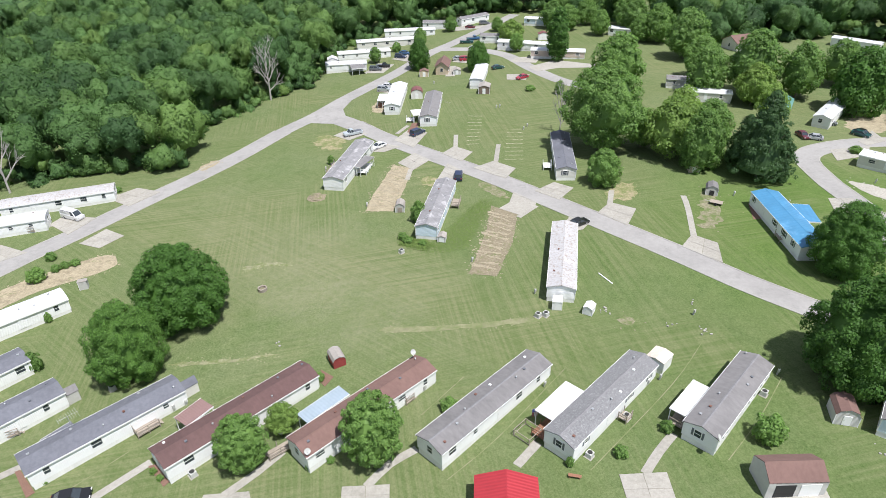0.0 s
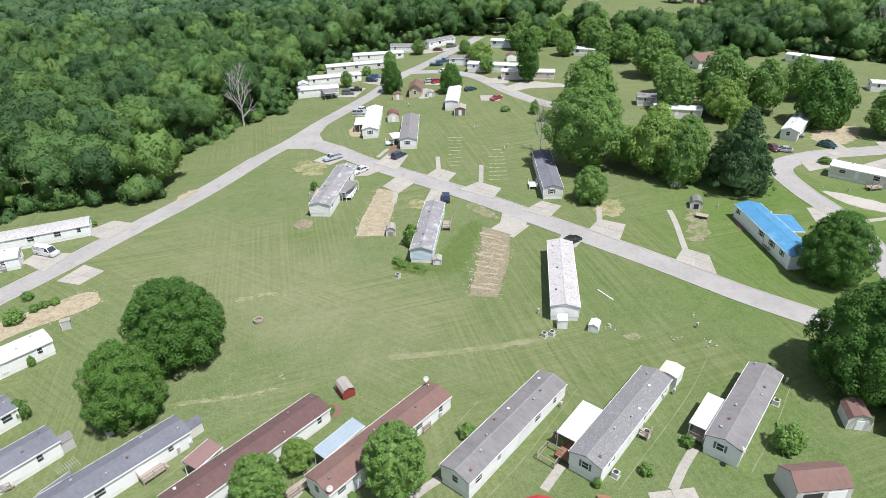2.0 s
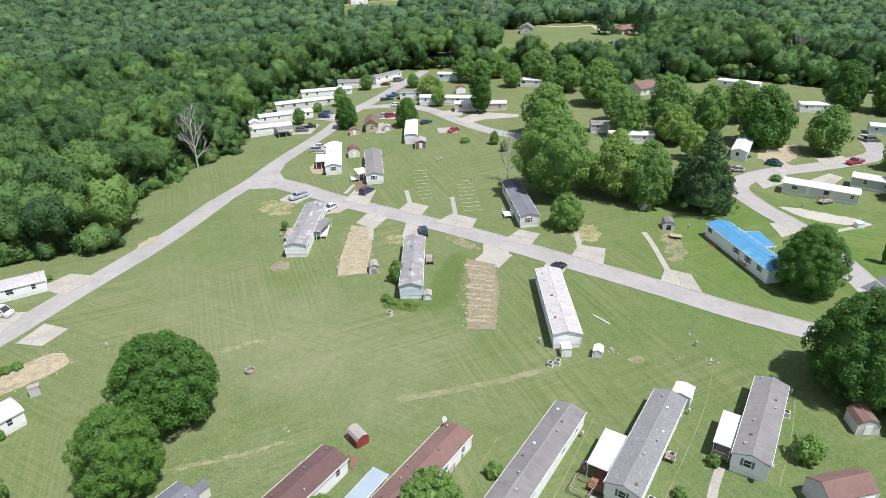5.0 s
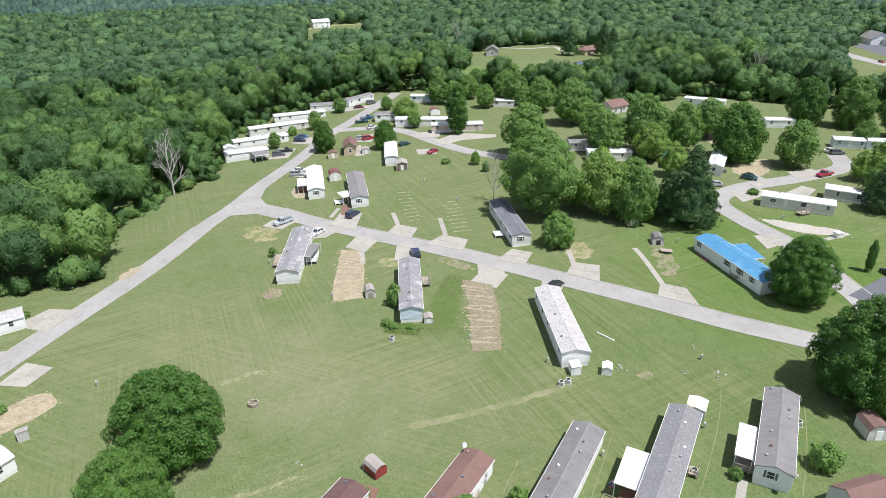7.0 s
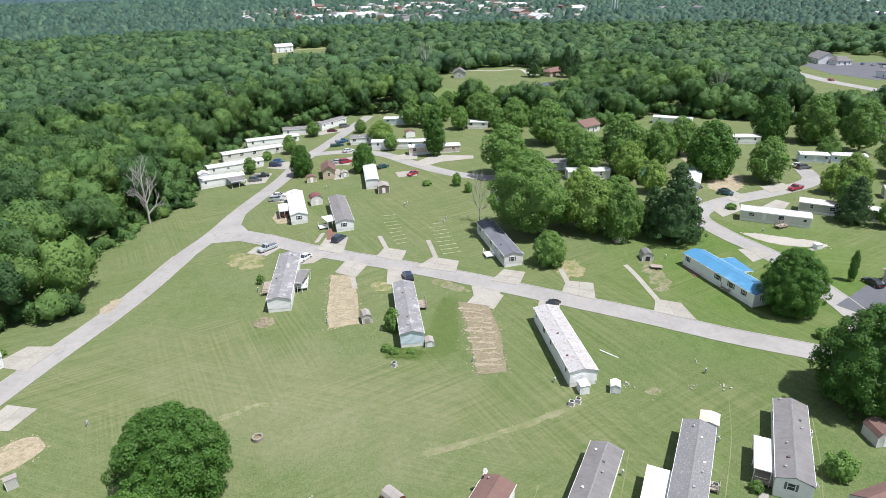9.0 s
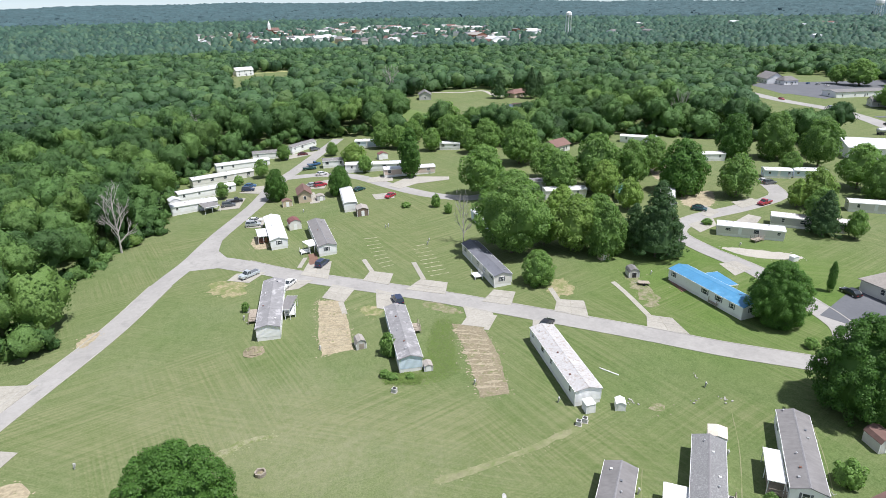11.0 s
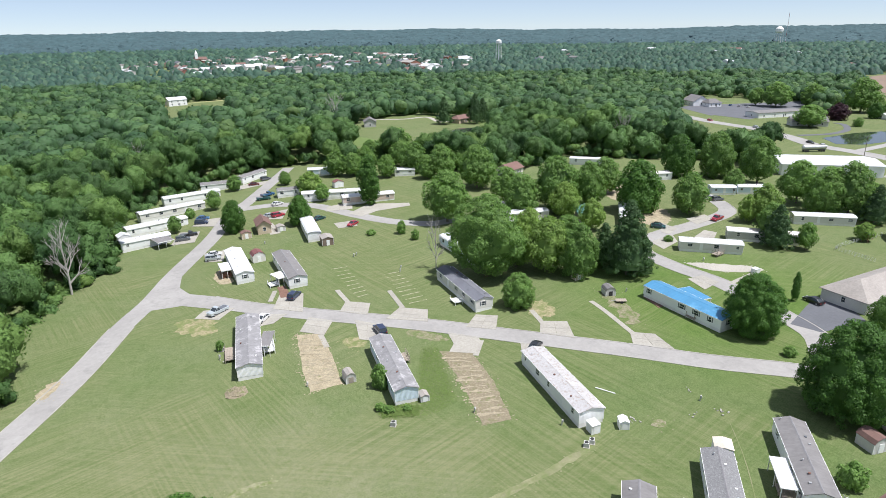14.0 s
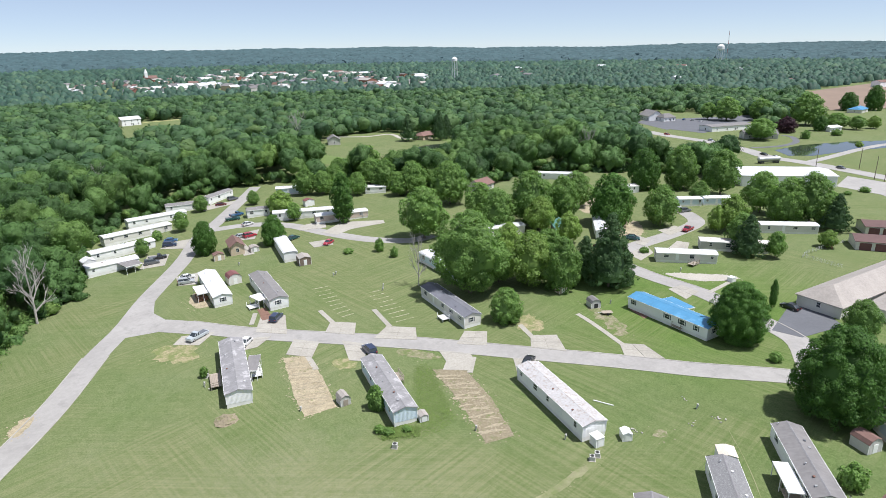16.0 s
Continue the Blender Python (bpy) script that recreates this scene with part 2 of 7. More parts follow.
SKIRT = mat("white_skirting", (0.80, 0.79, 0.77), 0.6, big=(0.6, 0.1), fine=(4, 0.05), ribs=("X", 0.3), bump=0.4)
SHINGLE = mat("grey_shingles", (0.192, 0.184, 0.184), 0.9, big=(0.25, 0.25), fine=(2.0, 0.22), bump=0.35, stretch=(1.0, 0.35, 1.0), rand=0.16)
SHINGLE_PALE = mat("pale_patched_shingles", (0.255, 0.25, 0.258), 0.9, big=(0.25, 0.25), fine=(2.0, 0.22), bump=0.35, stretch=(1.0, 0.35, 1.0), stain=((0.40, 0.39, 0.40), 0.5, 0.54, 0.62))
SHINGLE_MIX = mat("mottled_grey_shingles", (0.20, 0.20, 0.205), 0.9, big=(0.4, 0.2), fine=(5.0, 0.38), bump=0.5, stain=((0.30, 0.30, 0.30), 3.2, 0.54, 0.66))
SHINGLE_DARK = mat("dark_slate_shingles", (0.15, 0.155, 0.18), 0.9, big=(0.3, 0.2), fine=(2.0, 0.18), bump=0.35)
SHINGLE_BROWN = mat("red_brown_shingles", (0.185, 0.110, 0.094), 0.9, big=(0.25, 0.2), fine=(2.0, 0.16), bump=0.35, stretch=(1.0, 0.35, 1.0), rand=0.15)
SHINGLE_PLUM = mat("dark_plum_brown_shingles", (0.125, 0.072, 0.068), 0.9, big=(0.25, 0.2), fine=(2.0, 0.16), bump=0.35, stretch=(1.0, 0.35, 1.0))
SHINGLE_TAN = mat("tan_grey_shingles", (0.34, 0.31, 0.285), 0.9, big=(0.25, 0.15), fine=(2.0, 0.14), bump=0.35)
TIN = mat("white_tin_roof", (0.64, 0.65, 0.67), 0.4, 0.0, big=(0.4, 0.08), fine=(2, 0.05), ribs=("X", 0.6), bump=0.3, stain=((0.55, 0.53, 0.51), 0.9, 0.6, 0.8))
TIN_RUST = mat("rusty_white_roof", (0.46, 0.45, 0.455), 0.75, big=(0.3, 0.12), fine=(2.6, 0.2), ribs=("X", 0.6), bump=0.3, stretch=(3.0, 0.5, 1), stain=((0.30, 0.245, 0.205), 2.0, 0.50, 0.66))
TIN_STRIPE = mat("rust_striped_roof", (0.62, 0.60, 0.585), 0.6, big=(0.4, 0.1), fine=(0.55, 0.2), ribs=("X", 1.5), bump=0.4, stretch=(3.5, 0.05, 1), stain=((0.36, 0.20, 0.15), 0.6, 0.55, 0.66))
TIN_BLUE = mat("bright_blue_metal_roof", (0.080, 0.262, 0.455), 0.45, 0.1, big=(0.4, 0.12), fine=(1.5, 0.06), ribs=("X", 0.9), bump=0.6, stain=((0.22, 0.46, 0.70), 0.3, 0.56, 0.8))
TIN_SKY = mat("pale_blue_metal_roof", (0.33, 0.40, 0.46), 0.4, 0.1, big=(0.4, 0.08), fine=(2, 0.05), ribs=("X", 0.5), bump=0.5)
TIN_GREEN = mat("green_metal_roof", (0.12, 0.27, 0.24), 0.5, big=(0.4, 0.1), fine=(2, 0.05), ribs=("X", 0.5), bump=0.5)
WOOD = mat("weathered_deck_wood", (0.34, 0.29, 0.24), 0.85, fine=(6, 0.25), stretch=(0.3, 3, 3), bump=0.3)
WOOD_RED = mat("red_brown_wood", (0.27, 0.13, 0.08), 0.8, fine=(6, 0.2), bump=0.3)
RED_PAINT = mat("barn_red_paint", (0.30, 0.05, 0.05), 0.7, fine=(4, 0.15), ribs=("X", 0.3), bump=0.3)
METAL = mat("galvanised_metal", (0.55, 0.56, 0.57), 0.45, 0.6, fine=(5, 0.1))
AC_GREY = mat("air_conditioner_grey", (0.50, 0.50, 0.48), 0.6, fine=(12, 0.2))
DARK = mat("dark_paint_and_bay_shade", (0.03, 0.03, 0.03), 0.8)
SHUTTER = mat("dark_shutter", (0.13, 0.14, 0.16), 0.6, fine=(9, 0.1))
RUBBER = mat("tyre_rubber", (0.025, 0.025, 0.026), 0.85)
RIM = mat("alloy_rim", (0.55, 0.55, 0.56), 0.35, 0.8)
LAMP_RED = mat("tail_lamp_red", (0.35, 0.02, 0.02), 0.3)
LAMP_CLEAR = mat("head_lamp", (0.75, 0.76, 0.78), 0.15)
BRICK = mat("red_brick", (0.30, 0.14, 0.105), 0.9, fine=(7, 0.25), bump=0.4)
STONE = mat("pale_stone", (0.33, 0.29, 0.24), 0.9, fine=(4, 0.25), bump=0.5)
MULCH = mat("red_mulch", (0.20, 0.115, 0.085), 0.95, fine=(9, 0.3), bump=0.6)
FIELD = mat("ploughed_brown_field", (0.225, 0.165, 0.125), 0.95, big=(0.01, 0.15), fine=(0.1, 0.1))
RIDGE = mat("ridge_shingles", (0.215, 0.21, 0.218), 0.9, big=(0.6, 0.2), fine=(3.0, 0.2))
RUSTY = mat("rusty_vent", (0.17, 0.085, 0.065), 0.8, fine=(8, 0.2))
GLASS = mat("window_glass", (0.045, 0.055, 0.065), 0.06, big=(1, 0.1), fine=(2, 0.02), bump=0.0)
WATER = mat("pond_water", (0.035, 0.045, 0.035), 0.04, big=(0.05, 0.2), fine=(0.4, 0.04), bump=0.05)


def paint(name, base):
    m = mat("car_paint_" + name, base, 0.3, 0.25, big=(0.5, 0.04), fine=(20, 0.02), bump=0.0)
    m.node_tree.nodes["Principled BSDF"].inputs["Coat Weight"].default_value = 0.6
    return m


# ---- the lie of the land ----
def gz(x, y):
    """The park falls gently from right to left."""
    r = math.hypot(x, y)
    return 3.1 * math.tanh(x / 69) * (1 if r < 345 else max(0.0, 1 - (r - 345) / 345))


# ---- mesh helpers ----
class Shape:
    """Collects vertices and faces of one mesh."""

    def __init__(self):
        self.v, self.f = [], []

    def add(self, verts, faces, m=None):
        k = len(self.v)
        self.v += [tuple(m @ Vector(p)) for p in verts] if m is not None else [tuple(p) for p in verts]
        self.f += [tuple(i + k for i in q) for q in faces]
        return self

    def box(self, x0, x1, y0, y1, z0, z1, m=None):
        p = [(x, y, z) for z in (z0, z1) for y in (y0, y1) for x in (x0, x1)]
        return self.add(p, [(0, 2, 3, 1), (4, 5, 7, 6), (0, 1, 5, 4), (2, 6, 7, 3), (0, 4, 6, 2), (1, 3, 7, 5)], m)

    def extrude(self, outline, x0, x1, m=None):
        """A y-z outline (anticlockwise seen from +x) drawn out along x."""
        n = len(outline)
        p = [(x, y, z) for x in (x0, x1) for y, z in outline]
        f = [tuple(range(n - 1, -1, -1)), tuple(range(n, 2 * n))]
        f += [(i, (i + 1) % n, n + (i + 1) % n, n + i) for i in range(n)]
        return self.add(p, f, m)

    def tube(self, a, b, r0, r1=None, n=8):
        r1 = r0 if r1 is None else r1
        a, b = Vector(a), Vector(b)
        q = (b - a).to_track_quat("Z", "Y").to_matrix()
        p = [tuple(c + q @ Vector((r * math.cos(6.2832 * i / n), r * math.sin(6.2832 * i / n), 0))) for c, r in ((a, r0), (b, r1)) for i in range(n)]
        f = [(i, (i + 1) % n, n + (i + 1) % n, n + i) for i in range(n)] + [tuple(range(n - 1, -1, -1)), tuple(range(n, 2 * n))]
        return self.add(p, f)

    def mesh(self, name, material):
        me = bpy.data.meshes.new(name)
        me.from_pydata(self.v, [], self.f)
        me.materials.append(material)
        me.update()
        return me


def part(name, shape, material, parent, label=""):
    ob = new(name, shape.mesh(name, material))
    ob.parent = parent
    return tagged(ob, label) if label else ob


def part_at(name, me, parent, m, label=""):
    ob = new(name, me)
    ob.parent = parent
    ob.matrix_basis = m
    return tagged(ob, label) if label else ob


def thing(name, x, y, heading, label, category, group="", z=0.0):
    ob = new(name)
    ob.matrix_basis = pose(x, y, z + gz(x, y), 0, 0, heading)
    return tagged(ob, label, category, group)


def flat(name, points, z, material, label="", thick=0.04, kind="structure", category=""):
    """A level slab with that outline."""
    area = sum(a[0] * b[1] - b[0] * a[1] for a, b in zip(points, points[1:] + points[:1]))
    pts = points if area > 0 else points[::-1]
    n = len(pts)
    s = Shape()
    s.add([(x, y, gz(x, y) - 0.3) for x, y in pts] + [(x, y, z + gz(x, y)) for x, y in pts], [tuple(range(n, 2 * n))] + [(i, (i + 1) % n, n + (i + 1) % n, n + i) for i in range(n)])
    return tagged(new(name, s.mesh(name, material)), label, category, kind=kind)


def smooth(points, step=3.0):
    """A rounded line through the points."""
    p = [Vector((*q, 0)) for q in points]
    p = [2 * p[0] - p[1]] + p + [2 * p[-1] - p[-2]]
    out = []
    for i in range(1, len(p) - 2):
        a, b, c, d = p[i - 1:i + 3]
        n = max(2, int((c - b).length / step))
        for k in range(n):
            u = k / n
            out.append(0.5 * (2 * b + (c - a) * u + (2 * a - 5 * b + 4 * c - d) * u * u + (3 * b - a - 3 * c + d) * u ** 3))
    return out + [p[-2]]


def ribbon(name, points, width, z, material, label, kind="structure", thick=0.04, side=0.0, widths=None):
    """A strip along a rounded line, side metres to its left."""
    line = smooth(points)
    s, n = Shape(), len(line)
    for i, q in enumerate(line):
        d = (line[min(i + 1, n - 1)] - line[max(i - 1, 0)]).normalized()
        left = Vector((-d.y, d.x, 0))
        w = width
        for k, h in ((0.5, z - thick), (0.5, z), (-0.5, z), (-0.5, z - thick)):
            r = q + left * (side + k * w)
            s.v.append((r.x, r.y, h + gz(r.x, r.y) - (0.2 if h < z else 0)))
    for i in range(n - 1):
        a, b = 4 * i, 4 * i + 4
        s.f += [(a + 1, a + 2, b + 2, b + 1), (a, a + 1, b + 1, b), (a + 2, a + 3, b + 3, b + 2)]
    s.f += [(0, 3, 2, 1), (4 * n - 4, 4 * n - 3, 4 * n - 2, 4 * n - 1)]
    return tagged(new(name, s.mesh(name, material)), label, kind=kind)


def blot(name, points, z, material, label, seed=0, ragged=0.6):
    """A bare patch: a rounded, uneven outline with crumbs of the same along its edge."""
    rng = random.Random(seed)
    ring = smooth([*points[-1:], *points, *points[:2]], 0.8)
    ring = [q for q in ring]
    k0 = max(2, int((Vector(points[-1]) - Vector(points[0])).length / 0.8))
    k1 = max(2, int((Vector(points[0]) - Vector(points[1])).length / 0.8))
    ring = ring[k0:len(ring) - 1 - k1]
    pts, n = [], len(ring)
    for i, q in enumerate(ring):
        d = noise.noise(Vector((q.x * 0.7, q.y * 0.7, seed))) * 1.2 + rng.uniform(-0.4, 0.4)
        t = (ring[(i + 1) % n] - ring[i - 1])
        t = Vector((t.y, -t.x, 0)).normalized() if t.length > 1e-4 else Vector((1, 0, 0))
        pts.append(q + t * d * ragged)
    s = Shape()
    area = sum(a.x * b.y - b.x * a.y for a, b in zip(pts, pts[1:] + pts[:1]))
    pts = pts if area > 0 else pts[::-1]
    s.add([(q.x, q.y, z + gz(q.x, q.y)) for q in pts] + [(q.x, q.y, gz(q.x, q.y) - 0.2) for q in pts], [tuple(range(n))] + [(i, i + n, (i + 1) % n + n, (i + 1) % n) for i in range(n)])
    for i in range(int(n * 2.2)):
        q = pts[rng.randrange(n)] + Vector((rng.gauss(0, 0.8), rng.gauss(0, 0.8), 0)) * (0.5 + ragged)
        r = rng.uniform(0.04, 0.2)
        turn = rng.uniform(0, 6)
        m = 7
        h = z + gz(q.x, q.y) - 0.004 - 0.004 * rng.random()
        s.add([(q.x + r * rng.uniform(0.6, 1.3) * math.cos(turn + 6.2832 * k / m), q.y + r * rng.uniform(0.6, 1.3) * math.sin(turn + 6.2832 * k / m), h) for k in range(m)], [tuple(range(m))])
    return tagged(new(name, s.mesh(name, material)), label, kind="structure")


def inside(px, py, poly):
    """Which of the points lie in the polygon."""
    hit = np.zeros(px.shape, bool)
    for (x0, y0), (x1, y1) in zip(poly, poly[1:] + poly[:1]):
        cross = ((y0 > py) != (y1 > py)) & (px < (x1 - x0) * (py - y0) / (y1 - y0 + 1e-9) + x0)
        hit ^= cross
    return hit


# ---- ground ----
def height(r, a):
    """Height of the land at distance r, direction a: level near by, low wooded hills far off."""
    rise = max(0.0, (r - 2300) / 2500)
    return rise * (43 + 8 * math.sin(a * 5.0 + 1.0) + 4 * math.sin(a * 13.0)) + 3 * rise * math.sin(a * 31)


def build_ground():
    rings = list(range(0, 350, 5)) + list(range(350, 710, 20)) + [800, 1000, 1400, 1800, 2300, 2800, 3300, 3800, 4300, 4850]
    seg, s = 240, Shape()
    s.v.append((0, 0, 0))
    for r in rings[1:]:
        for i in range(seg):
            a = 6.28318 * i / seg
            s.v.append((r * math.cos(a), r * math.sin(a), height(r, a) + gz(r * math.cos(a), r * math.sin(a))))
    s.f += [(0, 1 + i, 1 + (i + 1) % seg) for i in range(seg)]
    for k in range(len(rings) - 2):
        a, b = 1 + k * seg, 1 + (k + 1) * seg
        s.f += [(a + i, b + i, b + (i + 1) % seg, a + (i + 1) % seg) for i in range(seg)]
    tagged(new("ground", s.mesh("ground", GRASS)), "mown grass lawns with dry patches and mower stripes", kind="structure")


build_ground()

# roads of worn pale concrete, with kerbs
ROAD_W = 5.3
MAIN = [(-98.2, 90.9), (-89.6, 104.2), (-87.1, 108.7), (-81.8, 116.7), (-72.6, 131.8), (-58.9, 154.0), (-48.4, 175.5), (-40.6, 188.6)] + [(-32.1, 206.2), (-17.6, 232.0), (-7.0, 255.4), (4.4, 272.3), (23.7, 303.4), (34.3, 321.2)]
CROSS = [(-38.3, 190.4), (-27.5, 179.7), (-15.6, 165.0), (9.9, 138.9), (27.2, 119.3), (42.9, 101.5), (52.8, 89.7), (63.1, 79.3)] + [(66.8, 74.7), (72.9, 66.1)]
RIGHT = [(70.4, 76.6), (78.8, 83.3), (81.7, 88.6), (84.1, 98.1), (87.3, 114.2), (86.7, 130.1), (89.3, 143.7)] + [(102.7, 149.9), (121.2, 151.3), (138.4, 153.9), (145.9, 157.7), (152.1, 167.1)]
LOOP = [(-1.7, 261.8), (11.7, 258.4), (23.5, 247.6), (31.7, 227.1), (39.7, 211.0), (50.4, 200.4), (59.0, 200.9)]
ribbon("road_main", MAIN, 5.5, 0.03, ASPHALT, "worn pale concrete park road")
ribbon("road_cross", CROSS, ROAD_W, 0.035, ASPHALT, "worn pale concrete cross road with low kerbs")
ribbon("road_right", RIGHT, 5.4, 0.03, ASPHALT, "worn pale concrete lane bending past the blue-roofed home")
ribbon("road_loop", LOOP, 5.4, 0.025, ASPHALT, "worn pale concrete loop lane")
for _road, _w, _name in ((CROSS[1:], ROAD_W, "cross"), (RIGHT, 5.4, "right")):
    for _side in (1, -1):
        ribbon("kerb_" + _name, _road, 0.28, 0.09, KERB, "low rolled concrete kerb", thick=0.1, side=_side * (_w / 2 + 0.14))
for _side in (1, -1):
    ribbon("kerb_main", MAIN[:7], 0.28, 0.09, KERB, "low rolled concrete kerb", thick=0.1, side=_side * (5.5 / 2 + 0.14))
flat("road_junction", [(-41.2, 189.4), (-35.0, 199.7), (-30.0, 208.1), (-32.9, 193.5), (-30.6, 185.0), (-26.1, 179.8), (-27.5, 173.8), (-34.0, 180.5), (-42.1, 182.3), (-45.5, 179.4)], 0.04, ASPHALT, "worn concrete where two roads meet")

# ---- homes ----
WINDOW_MESH = {}


def window_meshes(w, h):
    key = (w, h)
    if key not in WINDOW_MESH:
        a, b, c = Shape(), Shape(), Shape()
        t = 0.07
        a.box(-w / 2 - t, w / 2 + t, -0.02, 0.05, h / 2, h / 2 + t).box(-w / 2 - t, w / 2 + t, -0.02, 0.06, -h / 2 - t, -h / 2)
        a.box(-w / 2 - t, -w / 2, -0.02, 0.05, -h / 2, h / 2).box(w / 2, w / 2 + t, -0.02, 0.05, -h / 2, h / 2)
        a.box(-w / 2, w / 2, -0.01, 0.04, -0.025, 0.025)
        b.box(-w / 2, w / 2, -0.01, 0.015, -h / 2, h / 2)
        c.box(-0.14, 0.14, -0.01, 0.04, -h / 2 - 0.05, h / 2 + 0.05)
        WINDOW_MESH[key] = (a.mesh("window_frame", TRIM), b.mesh("pane", GLASS), c.mesh("shutter", SHUTTER))
    return WINDOW_MESH[key]


def add_window(parent, m, w=0.8, h=1.1, shutters=False):
    """m: the window's middle on the wall, its y pointing out."""
    a, b, c = window_meshes(w, h)
    win = part_at("window", a, parent, m)
    part_at("pane", b, win, Matrix())
    if shutters:
        for s in (-1, 1):
            part_at("shutter", c, parent, m @ pose(s * (w / 2 + 0.26), 0, 0))


def add_door(parent, m, material):
    d = part_at("door", Shape().box(-0.45, 0.45, -0.02, 0.05, 0, 2.0).mesh("door", material), parent, m)
    part("handle", Shape().tube((0.33, 0.05, 1.0), (0.33, 0.11, 1.0), 0.035), METAL, d)


def roof_outline(w, eave, ridge, over, style):
    if style == "bow":
        k = [(-1, 0), (-0.86, 0.55), (-0.5, 0.88), (0, 1), (0.5, 0.88), (0.86, 0.55), (1, 0)]
    else:
        k = [(-1, 0), (0, 1), (1, 0)]
    top = [(a * (w / 2 + over), eave + b * (ridge - eave)) for a, b in k]
    low = [(y, z - 0.13) for y, z in top]
    return low + top[::-1]


def home(x, y, heading, length, width, roof, wall, label, style="gable", eave=2.95, rise=0.75, seed=0, shutters=False, near_window=True, skirt=SKIRT, vents=6, group="mobile homes", door=WHITE):
    """A single-wide mobile home, its near end at -x."""
    rng = random.Random(seed)
    top = thing("mobile_home", x, y, heading, label, "mobile home", group)
    hl, hw, base = length / 2, width / 2, 0.72
    part("skirting", Shape().box(-hl + 0.04, hl - 0.04, -hw + 0.04, hw - 0.04, -0.5, base), skirt, top)
    body = Shape()
    ridge = eave + rise
    body.extrude([(-hw, base), (hw, base), (hw, eave), (0, ridge - 0.14) if style == "gable" else (0, eave + rise * 0.5), (-hw, eave)], -hl, hl)
    part("wall", body, wall, top)
    part("roof", Shape().extrude(roof_outline(width, eave + 0.02, ridge, 0.17, style), -hl - 0.2, hl + 0.2), roof, top)
    for s in (-1, 1):
        part("fascia", Shape().box(-hl - 0.22, hl + 0.22, s * (hw + 0.19) - 0.025, s * (hw + 0.19) + 0.025, eave - 0.2, eave + 0.03), TRIM, top)
        n = max(3, int(length / 4.2))
        spots = [(-hl + (i + 0.5) * length / n + rng.uniform(-0.7, 0.7)) for i in range(n)]
        d = rng.randrange(1, n - 1)
        for i, q in enumerate(spots):
            turn = 0 if s > 0 else 180
            if i == d:
                add_door(top, pose(q, s * hw, base + 0.05, 0, 0, turn), door)
            else:
                add_window(top, pose(q, s * hw, 2.0, 0, 0, turn), rng.choice((0.75, 0.75, 1.3)), rng.choice((0.75, 1.05, 1.05)), shutters)
        for e in (-1, 1):
            part("corner_trim", Shape().box(e * hl - 0.06, e * hl + 0.06, s * hw - 0.06, s * hw + 0.06, base, eave - 0.02), TRIM, top)
    if near_window:
        add_window(top, pose(-hl, rng.choice((-0.2, 0.0, 0.3)), 1.95, 0, 0, 90), 0.85, 1.05, shutters)
    if style == "gable":
        part("ridge_cap", Shape().extrude([(-0.17, ridge - 0.035), (0.17, ridge - 0.035), (0.0, ridge + 0.035)], -hl - 0.2, hl + 0.2), RIDGE if roof in (SHINGLE, SHINGLE_MIX) else roof, top)
    if seed % 2:
        part("meter_box", Shape().box(hl * 0.8 - 0.2, hl * 0.8 + 0.2, -hw - 0.22, -hw + 0.01, 0.9, 1.6), AC_GREY, top)
    for i in range(vents):
        vy = rng.choice((-1, 1)) * rng.uniform(0.35, hw * 0.7)
        vx = -hl + (i + 0.6) * length / vents + rng.uniform(-1, 1)
        vz = ridge - rise * abs(vy) / (hw + 0.17)
        if i % 3 == 2:
            part("roof_vent", Shape().tube((vx, vy, vz - 0.1), (vx, vy, vz + 0.32), 0.07).tube((vx, vy, vz + 0.3), (vx, vy, vz + 0.4), 0.15, 0.05), METAL, top)
        else:
            part("roof_vent", Shape().box(vx - 0.14, vx + 0.14, vy - 0.14, vy + 0.14, vz - 0.1, vz + 0.14).box(vx - 0.17, vx + 0.17, vy - 0.17, vy + 0.17, vz + 0.14, vz + 0.18), rng.choice((METAL, TRIM, SHUTTER, RUSTY)), top)
    return top


# the near row
home(-47.16, 60.27, 44.5, 20.6, 4.4, SHINGLE_DARK, WHITE, "long white mobile home with a slate grey shingle roof", seed=1)
home(-28.96, 61.50, 45.0, 23.0, 4.4, SHINGLE_PLUM, WHITE, "long white mobile home with a dark red-brown shingle roof", seed=2, vents=8)
home(-11.44, 62.06, 44.2, 22.2, 4.4, SHINGLE_BROWN, WHITE, "white mobile home with a brown shingle roof between two trees", seed=3)
home(5.39, 61.95, 45.4, 22.5, 4.4, SHINGLE, WHITE, "white mobile home with a grey shingle roof and many vents", seed=4, vents=8)
home(21.08, 61.46, 45.5, 20.7, 4.4, SHINGLE_MIX, WHITE, "white mobile home with mottled grey shingles beside a white carport", seed=5, shutters=True)
home(37.9, 61.2, 46.3, 18.0, 4.4, SHINGLE, WHITE, "white mobile home with smooth grey shingles and a satellite dish", seed=6, shutters=True)
home(59.61, 58.37, 52.1, 10.0, 4.4, SHINGLE, PALE_BLUE, "pale blue mobile home beside the big tree", seed=7)
